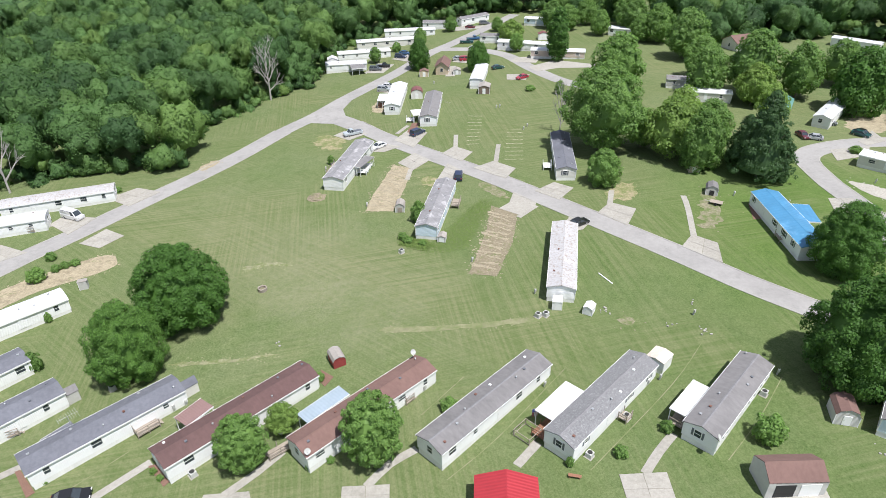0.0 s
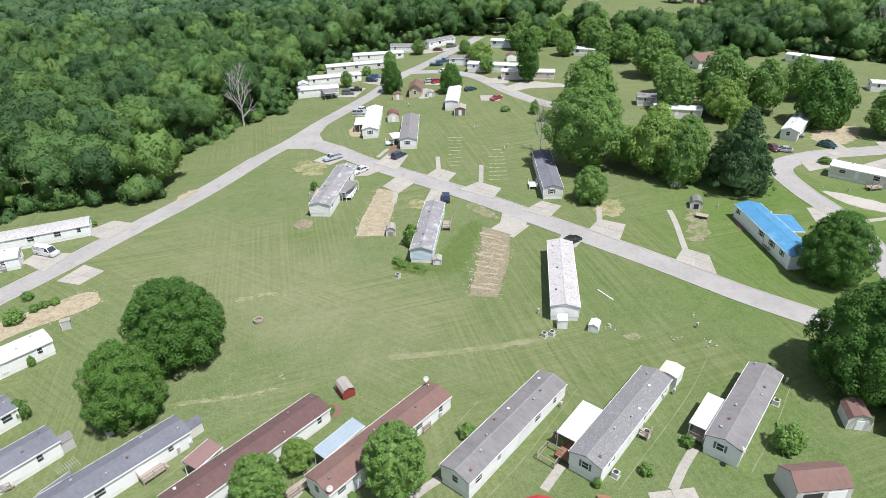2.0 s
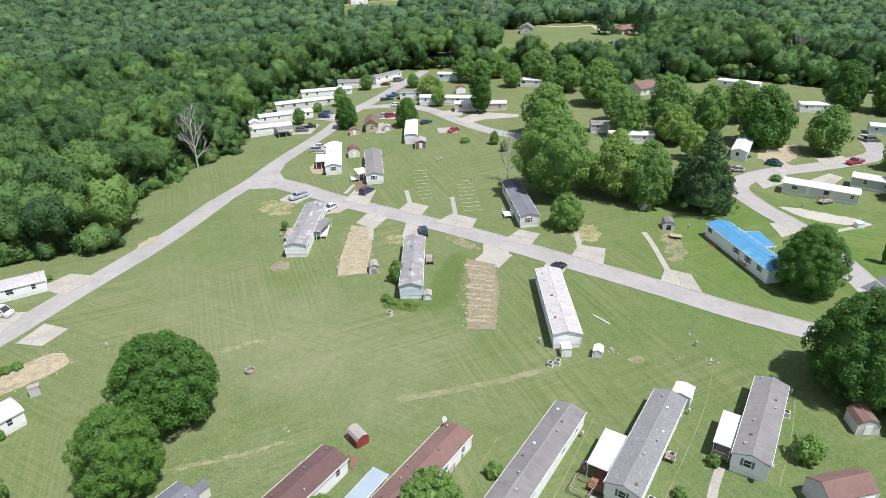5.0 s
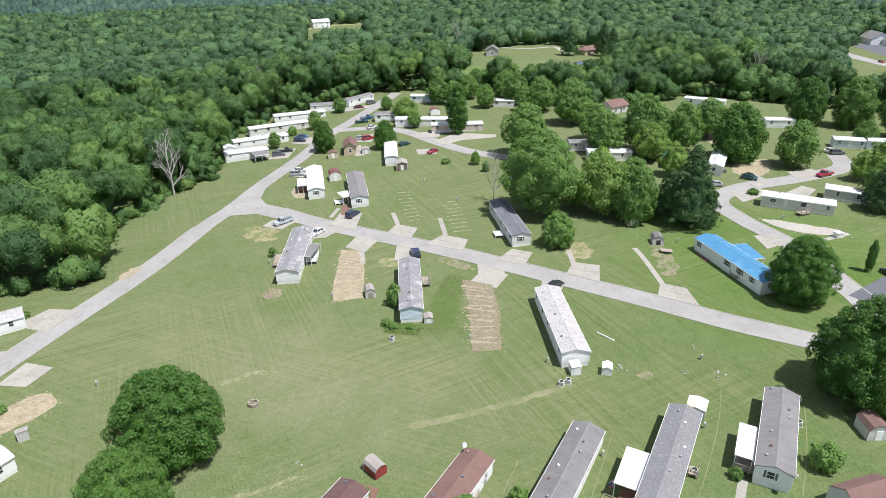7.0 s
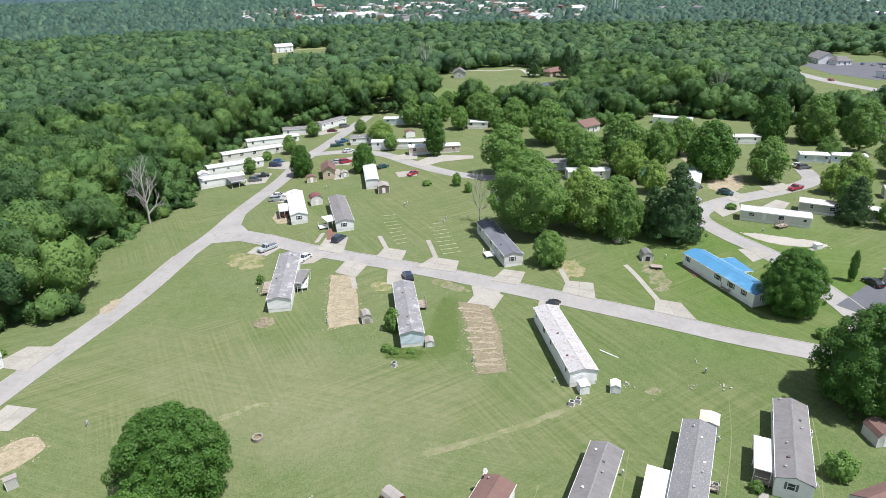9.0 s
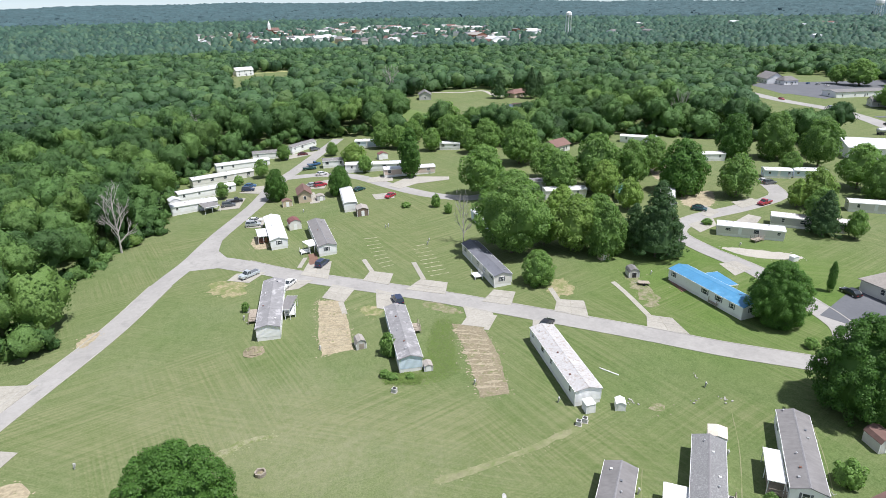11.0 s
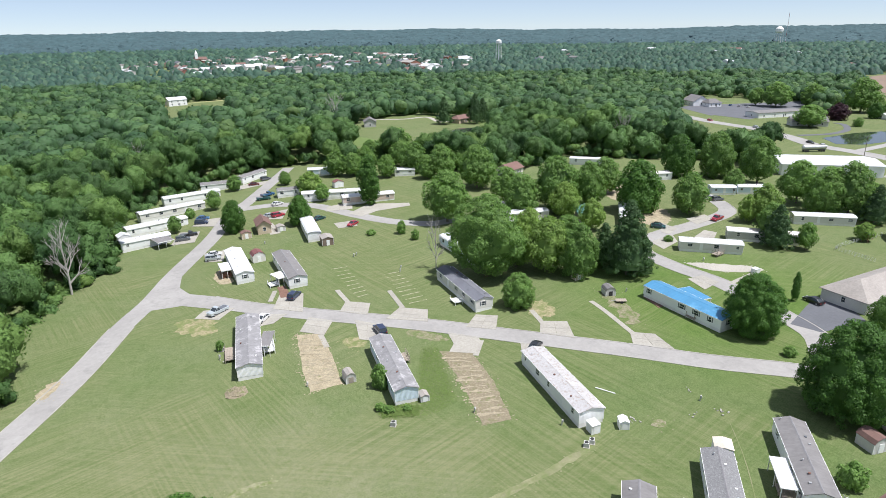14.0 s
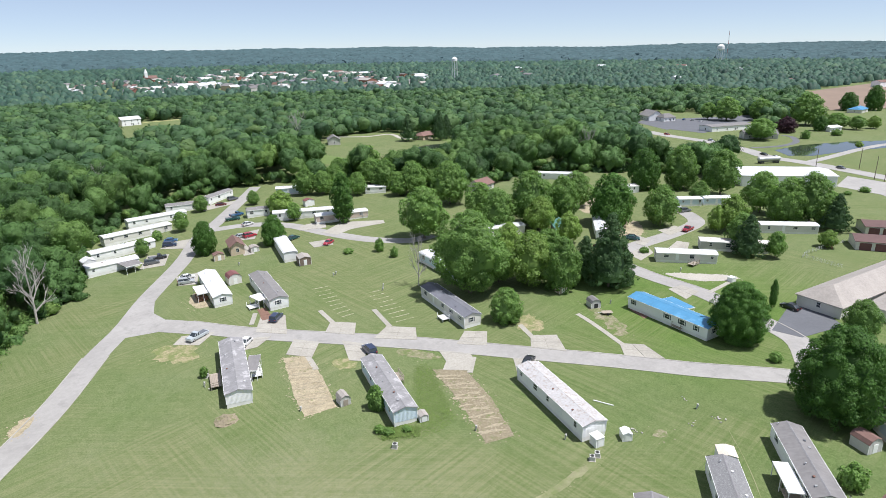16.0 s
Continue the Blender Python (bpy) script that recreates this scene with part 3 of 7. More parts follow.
# homes by the main road, near side
home(-74.41, 85.93, -136.0, 14.8, 4.4, TIN, WHITE, "white mobile home with a bowed white roof", "bow", seed=8, rise=0.55)
home(-71.00, 70.06, -130.5, 12.5, 4.4, SHINGLE_DARK, WHITE, "white mobile home with dark shingles and an end hedge", seed=9)
home(-62.08, 62.60, -132.3, 13.4, 4.4, SHINGLE_DARK, WHITE, "white mobile home with a dark roof and a small end porch", seed=10)
home(-91.01, 131.08, -159.4, 23.7, 4.4, TIN_RUST, WHITE, "white mobile home with a streaked white metal roof", "bow", seed=11, rise=0.5)
home(-97.97, 118.59, -160.6, 19.1, 4.4, TIN, WHITE, "white mobile home with a white metal roof and a front deck", "bow", seed=12, rise=0.5)
# homes in the middle
home(-24.51, 146.70, 78.1, 24.4, 4.9, SHINGLE_PALE, WHITE, "white mobile home with grey shingles, decks on both sides", seed=13, near_window=False, vents=4)
home(-2.16, 120.56, 79.1, 21.9, 4.4, SHINGLE_PALE, PALE_BLUE, "pale blue mobile home with a patched grey roof", seed=14, near_window=False)
home(21.45, 97.71, 79.1, 22.6, 4.7, TIN_RUST, WHITE, "white mobile home with a flaking rust-stained roof", seed=15, near_window=False, rise=0.62, vents=3)
home(-15.93, 197.23, 86.9, 22.5, 4.7, TIN, WHITE, "white mobile home with white metal roof and arched front windows", seed=16, shutters=True, vents=3)
home(-4.37, 185.53, 86.1, 22.6, 4.9, SHINGLE, WHITE, "white mobile home with grey roof and a bay of front windows", seed=17, shutters=True, vents=3)
home(11.76, 216.54, 80.7, 18.8, 4.2, TIN, WHITE, "white mobile home with a white roof beside a dark shed", "bow", seed=18, near_window=False, rise=0.5, vents=3)
home(29.09, 145.33, 84.9, 23.0, 4.5, SHINGLE_DARK, CREAM, "cream mobile home with a dark shingle roof and red shutters", seed=19, shutters=True)
home(43.53, 169.80, 88.8, 21.4, 4.3, TIN, PALE_BLUE, "pale blue mobile home under the big shade trees", "bow", seed=20, rise=0.5)
home(67.2, 107.6, 89.0, 22.3, 5.4, TIN_BLUE, WHITE, "white mobile home with a bright blue metal roof", seed=21, shutters=True, vents=0)
# homes by the right lane
home(104.88, 132.15, -43.4, 17.0, 4.3, TIN, CREAM, "cream mobile home with a white roof and wooden steps", "bow", seed=22, rise=0.4)
home(125.29, 129.72, -47.5, 20.1, 4.3, TIN_STRIPE, GREY_SIDING, "old grey mobile home with a rust-striped roof", "bow", seed=23, rise=0.4)
home(157.15, 130.66, -40.5, 18.3, 4.3, TIN, CREAM, "cream mobile home with a white metal roof by the spruces", "bow", seed=24, rise=0.4)
home(107.87, 168.74, 48.1, 19.6, 4.3, TIN, WHITE, "white mobile home with a white gable roof under a tree", seed=25, vents=2)
home(160.64, 203.88, -20.0, 10.7, 4.3, TIN_STRIPE, WHITE, "white mobile home with a rust-striped roof", "bow", seed=26, rise=0.4)
home(162.74, 173.52, -32.7, 9.3, 4.3, TIN, PALE_BLUE, "pale blue mobile home with a white roof", "bow", seed=27, rise=0.4)
home(172.73, 168.12, -34.0, 11.0, 4.3, TIN, PALE_BLUE, "pale mobile home in a shaded row", "bow", seed=28, rise=0.4)
home(156.69, 243.35, -44.6, 16.6, 4.3, TIN, WHITE, "white mobile home at the edge of the woods", "bow", seed=29, rise=0.4)
home(79.4, 186.6, -16.0, 14.0, 4.3, TIN, CREAM, "cream mobile home between the shade trees", "bow", seed=30, rise=0.4)
home(78.0, 199.4, -16.0, 13.0, 4.3, SHINGLE, GREY_SIDING, "grey mobile home with a shingle roof between the shade trees", seed=42, rise=0.5)
# homes along the upper main road
home(-37.60, 238.08, 8.6, 15.2, 4.3, TIN, WHITE, "white mobile home with a porch at the wood's edge", "bow", seed=31, rise=0.4)
home(-32.58, 254.15, 13.4, 20.8, 4.3, TIN, WHITE, "white mobile home with a white roof in the upper row", "bow", seed=32, rise=0.4)
home(-25.35, 271.90, 13.8, 24.3, 4.3, TIN, CREAM, "cream mobile home with a white roof in the upper row", "bow", seed=33, rise=0.4)
home(-15.73, 288.45, 7.9, 22.3, 4.3, TIN, WHITE, "white mobile home with a flat white roof", "bow", seed=34, rise=0.4)
home(-3.68, 300.63, -5.1, 12.5, 4.3, SHINGLE, WHITE, "white mobile home with a grey roof at the bend", seed=35)
home(13.08, 307.96, 38.5, 17.0, 4.3, SHINGLE, WHITE, "white mobile home with a grey roof by the woods", seed=36)
home(19.18, 269.19, -9.6, 8.6, 4.3, SHINGLE, WHITE, "white mobile home with a grey roof beside the loop lane", seed=37)
home(32.62, 253.86, -18.3, 23.1, 4.3, TIN, WHITE, "long white mobile home beside the loop lane", "bow", seed=38, rise=0.4)
home(42.70, 240.41, -11.5, 20.0, 4.3, TIN, PINK, "pinkish mobile home with a white roof behind the poplar", "bow", seed=39, rise=0.4)
home(73.77, 271.83, -24.1, 9.1, 4.3, TIN, WHITE, "small white mobile home on the far lawn", "bow", seed=40, rise=0.4)
home(42.49, 296.32, -22.0, 11.8, 4.3, TIN, PALE_BLUE, "pale blue mobile home at the back of the park", "bow", seed=41, rise=0.4)

# ---- trees ----
def crown_cards(rng, n, card, profile, lumps, lump_r, squash=0.85, tall=1.9, rough=0.0):
    """Leaf clumps as small cards on rounded lumps over the crown's shell, round a dark leafy heart; unit radius and height."""
    u = (np.arange(lumps) + rng.uniform(0.2, 0.8, lumps)) / lumps
    zr = np.array([profile(v) for v in u])
    a = 2.39996 * np.arange(lumps) + rng.uniform(-0.35, 0.35, lumps)
    size = lump_r * rng.uniform(0.5, 1.45, lumps)
    rr = np.maximum(0.0, zr[:, 1] - size * 0.55) * (rng.uniform(0.78, 1.10, lumps) + rough * np.sin(3 * a + 2.0 * u * 6) * u)
    c = np.stack([rr * np.cos(a), rr * np.sin(a), zr[:, 0] * tall + rng.uniform(-0.05, 0.05, lumps)], 1)
    heart = np.array([0, 0, 0.42 * tall])
    out = c - heart
    out /= np.linalg.norm(out, axis=1)[:, None]
    pick = rng.choice(lumps, n, p=size ** 2 / (size ** 2).sum())
    d = rng.normal(size=(n, 3)) + out[pick] * 0.9 + np.array([0, 0, 0.35])
    d /= np.linalg.norm(d, axis=1)[:, None]
    q = c[pick] + d * (size[pick] * rng.uniform(0.72, 1.16, n))[:, None] * np.array([1, 1, squash])
    nrm = d + rng.normal(size=(n, 3)) * 0.34 + np.array([0, 0, 0.25])
    nrm /= np.linalg.norm(nrm, axis=1)[:, None]
    t = np.cross(nrm, rng.normal(size=(n, 3)))
    t /= np.linalg.norm(t, axis=1)[:, None]
    b = np.cross(nrm, t)
    s = card * rng.uniform(0.6, 1.25, n)[:, None]
    k = np.stack([q - t * s - b * s * 0.55, q + t * s * 0.2 - b * s * 0.9, q + t * s + b * s * 0.3, q - t * s * 0.25 + b * s * 0.85], 1)
    k = k.reshape(-1, 3)
    wide = np.percentile(np.hypot(k[:, 0], k[:, 1]), 98)
    # the heart: rings of leafy quads well inside the shell
    na, ne, ring = 10, 7, []
    for e in range(ne + 1):
        z, r = profile(e / ne)
        ring.append([(r * 0.80 * math.cos(6.28318 * i / na), r * 0.80 * math.sin(6.28318 * i / na), tall * (0.45 + (z - 0.45) * 0.86)) for i in range(na)])
    core = [ring[e + p][(i + o) % na] for e in range(ne) for i in range(na) for p, o in ((0, 0), (0, 1), (1, 1), (1, 0))]
    return np.concatenate([k, np.array(core)]) / np.array([wide, wide, k[:, 2].max()])


def poly_mesh(name, material, verts, quads, tris=None):
    """A mesh from arrays: flat quads, smooth triangles."""
    tris = np.zeros((0, 3), np.int32) if tris is None else tris
    nq, nt = len(quads), len(tris)
    me = bpy.data.meshes.new(name)
    me.vertices.add(len(verts))
    me.vertices.foreach_set("co", np.ascontiguousarray(verts, np.float32).ravel())
    me.loops.add(4 * nq + 3 * nt)
    me.loops.foreach_set("vertex_index", np.concatenate([quads.ravel(), tris.ravel()]).astype(np.int32))
    me.polygons.add(nq + nt)
    me.polygons.foreach_set("loop_start", np.concatenate([np.arange(nq) * 4, 4 * nq + np.arange(nt) * 3]).astype(np.int32))
    me.materials.append(material)
    me.update(calc_edges=True)
    me.polygons.foreach_set("use_smooth", np.concatenate([np.zeros(nq, bool), np.ones(nt, bool)]))
    return me


def cards_mesh(name, verts, material):
    return poly_mesh(name, material, verts, np.arange(len(verts)).reshape(-1, 4))


def dome(rng, n=5):
    """A rough rounded crown of few triangles, unit radius and height."""
    v = [(rng.uniform(-0.15, 0.15), rng.uniform(-0.15, 0.15), 1.0)]
    for z, r, turn in ((0.74, 0.60, 0.0), (0.1, 1.0, 0.5)):
        for i in range(n):
            a, q = 6.28318 * (i + turn) / n, r * rng.uniform(0.8, 1.18)
            v.append((q * math.cos(a), q * math.sin(a), z + rng.uniform(-0.1, 0.1)))
    f = [(0, 1 + i, 1 + (i + 1) % n) for i in range(n)]
    for k, t in ((0, 1),):
        a, b = 1 + k * n, 1 + k * n + n
        for i in range(n):
            j = (i + 1) % n
            f += [(a + i, b + i, a + j), (a + j, b + i, b + j)] if t else [(a + i, b + i, b + j), (a + i, b + j, a + j)]
    return np.array(v), np.array(f)


def swell(low, widest, foot, power, u):
    """Height and radius of a crown's outline: from a foot radius out to the widest place, then domed to the top."""
    r = foot + (1 - foot) * math.sin(1.5708 * u / widest) if u < widest else (1 - ((u - widest) / (1 - widest)) ** power) ** 0.5
    return low + (0.97 - low) * u, r


ROUND = lambda u: swell(0.07, 0.34, 0.72, 1.8, u)
OVAL = lambda u: swell(0.10, 0.40, 0.66, 2.4, u)
OPEN = lambda u: swell(0.16, 0.40, 0.50, 1.4, u)
CONE = lambda u: (0.08 + 0.88 * u, (1.0 - 0.16 * math.cos(44 * u)) * (1.04 * (1 - u ** 1.3) ** 0.75 + 0.03))


def trunk_shape(rng, bare=False, reach=0.75):
    s = Shape()
    if not bare:
        s.tube((0, 0, -0.01), (0.01, 0, 0.3), 0.055, 0.042).tube((0.01, 0, 0.3), (0, 0.01, 0.7), 0.042, 0.008)
        for i in range(9):
            a, z0 = 2.4 * i, 0.16 + 0.4 * i / 9
            r = reach * rng.uniform(0.55, 1.0) * (1 - 0.45 * z0)
            e = Vector((r * math.cos(a), r * math.sin(a), z0 + rng.uniform(0.12, 0.3)))
            mid = e * 0.55 + Vector((0, 0, z0 * 0.42))
            s.tube((0, 0, z0), mid, 0.022, 0.018, 5).tube(mid, e, 0.013, 0.004, 5)
        return s
    # a leafless crown: limbs that fork three times into ever finer twigs
    s.tube((0, 0, -0.01), (0.02, 0, 0.28), 0.05, 0.036, 7).tube((0.02, 0, 0.28), (0.0, 0.02, 0.8), 0.036, 0.012, 6)

    def fork(p, d, long, thick, depth):
        q = p + Vector((d.x * long, d.y * long, d.z * long * 0.55))
        s.tube(p, q, thick, thick * 0.6, 5 if depth > 1 else 3)
        if depth:
            for k in range(3 if depth > 1 else 4):
                e = (d + Vector((rng.uniform(-1, 1), rng.uniform(-1, 1), rng.uniform(-0.35, 0.75))) * 0.75).normalized()
                fork(p.lerp(q, rng.uniform(0.55, 1.0)), e, long * rng.uniform(0.55, 0.85), thick * 0.55, depth - 1)

    for i in range(8):
        a = 2.4 * i + rng.uniform(-0.4, 0.4)
        up = 0.35 + 0.09 * i
        fork(Vector((0.01, 0, 0.16 + 0.05 * i)), Vector((reach * math.cos(a), reach * math.sin(a), up * 1.6)).normalized(), rng.uniform(0.42, 0.62), 0.019, 3)
    return s


KINDS = {
    # profile, cards, card size, lumps, lump radius, leaf material, height over radius
    "maple": (ROUND, 9000, 0.036, 110, 0.21, LEAF, 1.9),
    "big_maple": (ROUND, 36000, 0.019, 210, 0.15, LEAF_BRIGHT, 1.9),
    "big_ash": (OPEN, 24000, 0.023, 150, 0.18, LEAF, 2.2),
    "big_dark_maple": (ROUND, 38000, 0.019, 230, 0.15, LEAF_DARK, 1.8),
    "dark_maple": (ROUND, 7500, 0.040, 110, 0.21, LEAF_DARK, 1.8),
    "light": (OPEN, 7000, 0.040, 90, 0.22, LEAF_LIGHT, 2.0),
    "oval": (OVAL, 16000, 0.028, 240, 0.14, LEAF, 2.4),
    "pine": (CONE, 10000, 0.030, 150, 0.17, LEAF_PINE, 2.3),
    "poplar": (OVAL, 4200, 0.078, 90, 0.34, LEAF_DARK, 4.5),
    "ash": (OPEN, 6500, 0.040, 90, 0.22, LEAF, 2.2),
    "park": (OPEN, 5600, 0.044, 90, 0.22, LEAF, 2.0),
    "purple": (ROUND, 4200, 0.050, 80, 0.24, LEAF_PURPLE, 1.8),
    "shrub": (OVAL, 1500, 0.08, 40, 0.30, LEAF, 1.5),
}
TREES = {}
TREE_LABELS = {
    "big_maple": "broad full maple with bright green leaves", "big_dark_maple": "broad dense dark green maple on the mown grass", "big_ash": "tall open-crowned ash among the homes",
    "maple": "full leafy green maple tree on the lawn", "dark_maple": "dense dark green round-crowned tree", "light": "yellow-green leafy shade tree",
    "oval": "neat oval ornamental tree", "pine": "tall dark green pine with layered boughs", "poplar": "tall narrow dark green tree", "purple": "round dark purple-leaved ornamental tree",
    "ash": "open-crowned green ash tree", "shrub": "small rounded green shrub", "park": "full leafy green shade tree in the park"}


def tree(kind, x, y, h, r, label=""):
    rng0 = random.Random(int(x * 13 + y * 7))
    turn = rng0.uniform(0, 360)
    at = pose(x, y, gz(x, y) - 0.05, 0, 0, turn)
    if kind not in TREES:
        rng = np.random.default_rng(len(TREES) + 3)
        profile, n, card, lumps, lump_r, leaf, asp = KINDS[kind]
        ob = new("shrub" if kind == "shrub" else "tree")
        part("trunk", trunk_shape(random.Random(len(TREES))), BARK, ob)
        me = cards_mesh("crown", crown_cards(rng, n, card, profile, lumps, lump_r, 0.5 if kind == "pine" else 0.85, asp, 0.16 if profile is OPEN or kind == "park" else 0.05), leaf)
        crown = new("crown", me)
        crown.parent = ob
        # the cards are shaped for a crown about as wide as it is high
        TREES[kind] = (ob, r, h)
        ob.matrix_basis = at @ Matrix.Diagonal((r, r, h, 1))
        made = ob
    else:
        ob, r0, h0 = TREES[kind]
        made = copy_thing(ob, at @ Matrix.Diagonal((r / r0, r / r0, h / h0, 1)))
    return tagged(made, label or TREE_LABELS[kind], "shrub" if kind == "shrub" else "tree", "shrubs" if kind == "shrub" else "trees")


def bare_tree(x, y, h, r):
    ob = new("bare_tree")
    s = trunk_shape(random.Random(int(x * 3 + y)), True, 0.9)
    part("trunk", s, BARK_DEAD, ob)
    ob.matrix_basis = pose(x, y, gz(x, y) - 0.05) @ Matrix.Diagonal((r, r, h, 1))
    return tagged(ob, "leafless grey dead tree with bare branches", "tree", "bare trees")


for _kind, _at in (
        ("big_dark_maple", (-45.8, 86.5, 15.2, 8.1)), ("big_maple", (-49.24, 72.87, 13.6, 5.8)), ("oval", (-26.77, 54.80, 8.3, 3.5)), ("light", (-22.87, 60.23, 5.2, 2.4)),
        ("oval", (-9.88, 55.19, 10.8, 4.2)), ("big_dark_maple", (57.6, 65.8, 17.4, 8.2)), ("big_dark_maple", (70.6, 93.4, 13.8, 6.5)), ("maple", (36.31, 131.36, 8.8, 4.2)),
        ("big_ash", (39.81, 151.27, 23.2, 10.6)), ("light", (55.27, 145.11, 16.1, 7.3)), ("maple", (60.3, 137.8, 15.0, 5.4)), ("pine", (71.5, 131.5, 20.8, 7.2)),
        ("pine", (71.30, 140.26, 12.3, 4.7)), ("light", (65.42, 166.75, 11.5, 5.2)), ("maple", (66.50, 149.72, 13.1, 6.0)), ("ash", (50.28, 151.96, 10.6, 4.8)), ("pine", (74.72, 130.76, 12.7, 4.7)), ("ash", (55.18, 199.61, 18.5, 8.4)), ("ash", (93.17, 189.02, 20.5, 8.4)),
        ("light", (93.96, 184.67, 12.3, 5.6)), ("park", (80.79, 192.07, 15.3, 6.9)), ("dark_maple", (117.06, 172.62, 19.0, 8.6)), ("park", (130.08, 161.10, 15.1, 6.6)),
        ("park", (125.37, 198.41, 14.8, 6.7)), ("ash", (187.5, 176.0, 20.0, 7.6)), ("park", (170.64, 173.99, 9.0, 4.1)), ("light", (137.94, 144.32, 9.8, 3.3)), ("light", (146.17, 143.57, 12.0, 4.3)), ("park", (127.74, 129.03, 12.2, 5.1)),
        ("pine", (123.27, 123.92, 13.2, 5.1)), ("ash", (173.73, 150.20, 16.3, 7.4)), ("maple", (168.51, 137.15, 17.0, 7.4)), ("park", (173.53, 131.73, 19.0, 7.9)), ("park", (174.10, 126.12, 12.9, 5.8)), ("pine", (170.71, 121.58, 13.3, 5.1)),
        ("light", (150.87, 114.15, 6.0, 3.0)), ("poplar", (92.61, 98.12, 7.6, 1.0)), ("ash", (128.13, 117.97, 8.6, 2.9)), ("maple", (95.10, 79.15, 8.1, 3.9)),
        ("maple", (185.0, 194.0, 19.5, 7.6)), ("dark_maple", (171.5, 203.0, 18.6, 7.2)), ("poplar", (41.71, 236.19, 19.5, 4.4)), ("park", (65.13, 272.12, 10.8, 4.5)),
        ("dark_maple", (-9.64, 234.37, 11.6, 4.1)), ("dark_maple", (11.86, 228.46, 10.7, 4.3)), ("ash", (-10.38, 268.03, 8.0, 3.0)), ("shrub", (-20.02, 262.64, 4.1, 2.0)),
        ("ash", (-27.36, 246.72, 6.4, 2.5)), ("park", (2.75, 293.05, 7.1, 3.5)), ("light", (27.08, 264.41, 10.2, 5.7)), ("ash", (28.19, 251.96, 7.3, 3.1)), ("park", (23.16, 288.05, 6.4, 2.9)),
        ("park", (79.38, 273.23, 14.7, 6.7)), ("park", (85.22, 257.93, 15.3, 6.9)), ("park", (88.03, 233.14, 18.3, 8.3)), ("ash", (85.30, 208.14, 14.0, 6.4)), ("park", (53.70, 284.25, 11.1, 5.1)), ("park", (63.64, 293.01, 11.6, 5.3)), ("ash", (79.67, 287.95, 12.9, 5.9)), ("park", (79.06, 259.78, 10.9, 4.9)), ("ash", (99.61, 265.90, 14.3, 6.5)), ("park", (81.00, 307.24, 13.5, 5.6)), ("park", (47.66, 289.09, 12.3, 5.6)),
        
        ("ash", (353.5, 257.8, 14.6, 9.8)), ("dark_maple", (431.6, 259.0, 11.4, 5.4)), ("ash", (454.2, 259.0, 12.1, 9.3)), ("park", (463.2, 323.6, 18.9, 10.5)), ("park", (442.1, 340.9, 20.5, 12.0)), ("ash", (438.2, 356.0, 14.9, 7.3)), ("park", (459.1, 283.8, 25.9, 13.3)), ("dark_maple", (610.0, 323.1, 17.8, 8.7)), ("dark_maple", (626.8, 308.1, 24.3, 8.7)), ("ash", (458.7, 246.4, 10.6, 6.3)), ("light", (475.4, 242.3, 9.9, 5.5)), ("shrub", (381.7, 243.0, 6.2, 3.4)), ("shrub", (415.1, 239.3, 4.8, 3.9)), ("light", (366.6, 202.9, 4.2, 2.4)), ("purple", (403.4, 268.5, 12.1, 7.3)), ("park", (106.4, 186.5, 17.5, 6.6)), ("light", (90.78, 180.84, 13.1, 5.7)), ("light", (89.5, 165.5, 11.0, 4.4)), ("light", (143.38, 142.19, 13.3, 5.8))):
    tree(_kind, *_at)
for _q in ((167.0, 402.0, 19.0, 6.5), (186.0, 392.0, 21.0, 6.0), (196.0, 398.0, 17.0, 5.5)):
    tree("pine", *_q, "tall dark pine beside the house by the pond")
for _q in ((84.5, 300.0, 17.0, 6.8), (71.0, 305.0, 12.0, 5.0), (99.0, 281.0, 15.0, 6.0), (111.0, 276.0, 14.0, 5.6)):
    tree("ash", *_q, "tall open-crowned ash at the meadow's edge")
tree("shrub", 40.95, 55.56, 4.4, 2.2, "dense round green bushy tree beside a home")
bare_tree(-59.0, 206.0, 19.5, 6.8)
bare_tree(-108.21, 138.90, 19.9, 5.5)
bare_tree(31.43, 164.16, 14.7, 3.1)
bare_tree(101.9, 441.0, 21.0, 6.5)
bare_tree(198.0, 263.0, 19.0, 6.0)
bare_tree(-31.0, 326.0, 19.5, 5.0)
for _b in ((-79.57, 99.83, 3.0, 2.0), (-80.85, 107.38, 1.9, 1.2), (-77.65, 103.09, 1.6, 1.0), (-76.44, 104.26, 1.5, 1.0), (-74.87, 105.22, 1.4, 1.1),
           (-65.52, 74.29, 3.9, 1.3), (-70.13, 86.68, 2.2, 0.7), (-5.96, 116.85, 3.2, 1.3), (0.02, 62.94, 2.1, 1.4), (21.78, 53.82, 1.7, 1.0),
           (27.84, 202.53, 1.9, 1.7), (-6.10, 117.82, 5.1, 1.8), (-30.04, 150.51, 2.7, 1.0), (36.61, 197.33, 4.8, 1.7), (37.67, 189.40, 3.8, 1.4),
           (67.70, 82.87, 2.3, 1.4), (28.77, 57.59, 1.8, 1.0), (101.53, 144.39, 2.0, 1.6), (28.64, 202.71, 1.4, 1.1), (-80.84, 138.24, 1.5, 1.0),
           (241.02, 143.65, 2.5, 2.4), (230.03, 145.27, 1.7, 1.7), (-20.85, 68.74, 1.5, 1.1), (-19.53, 69.98, 1.4, 0.9)):
    tree("shrub", *_b)

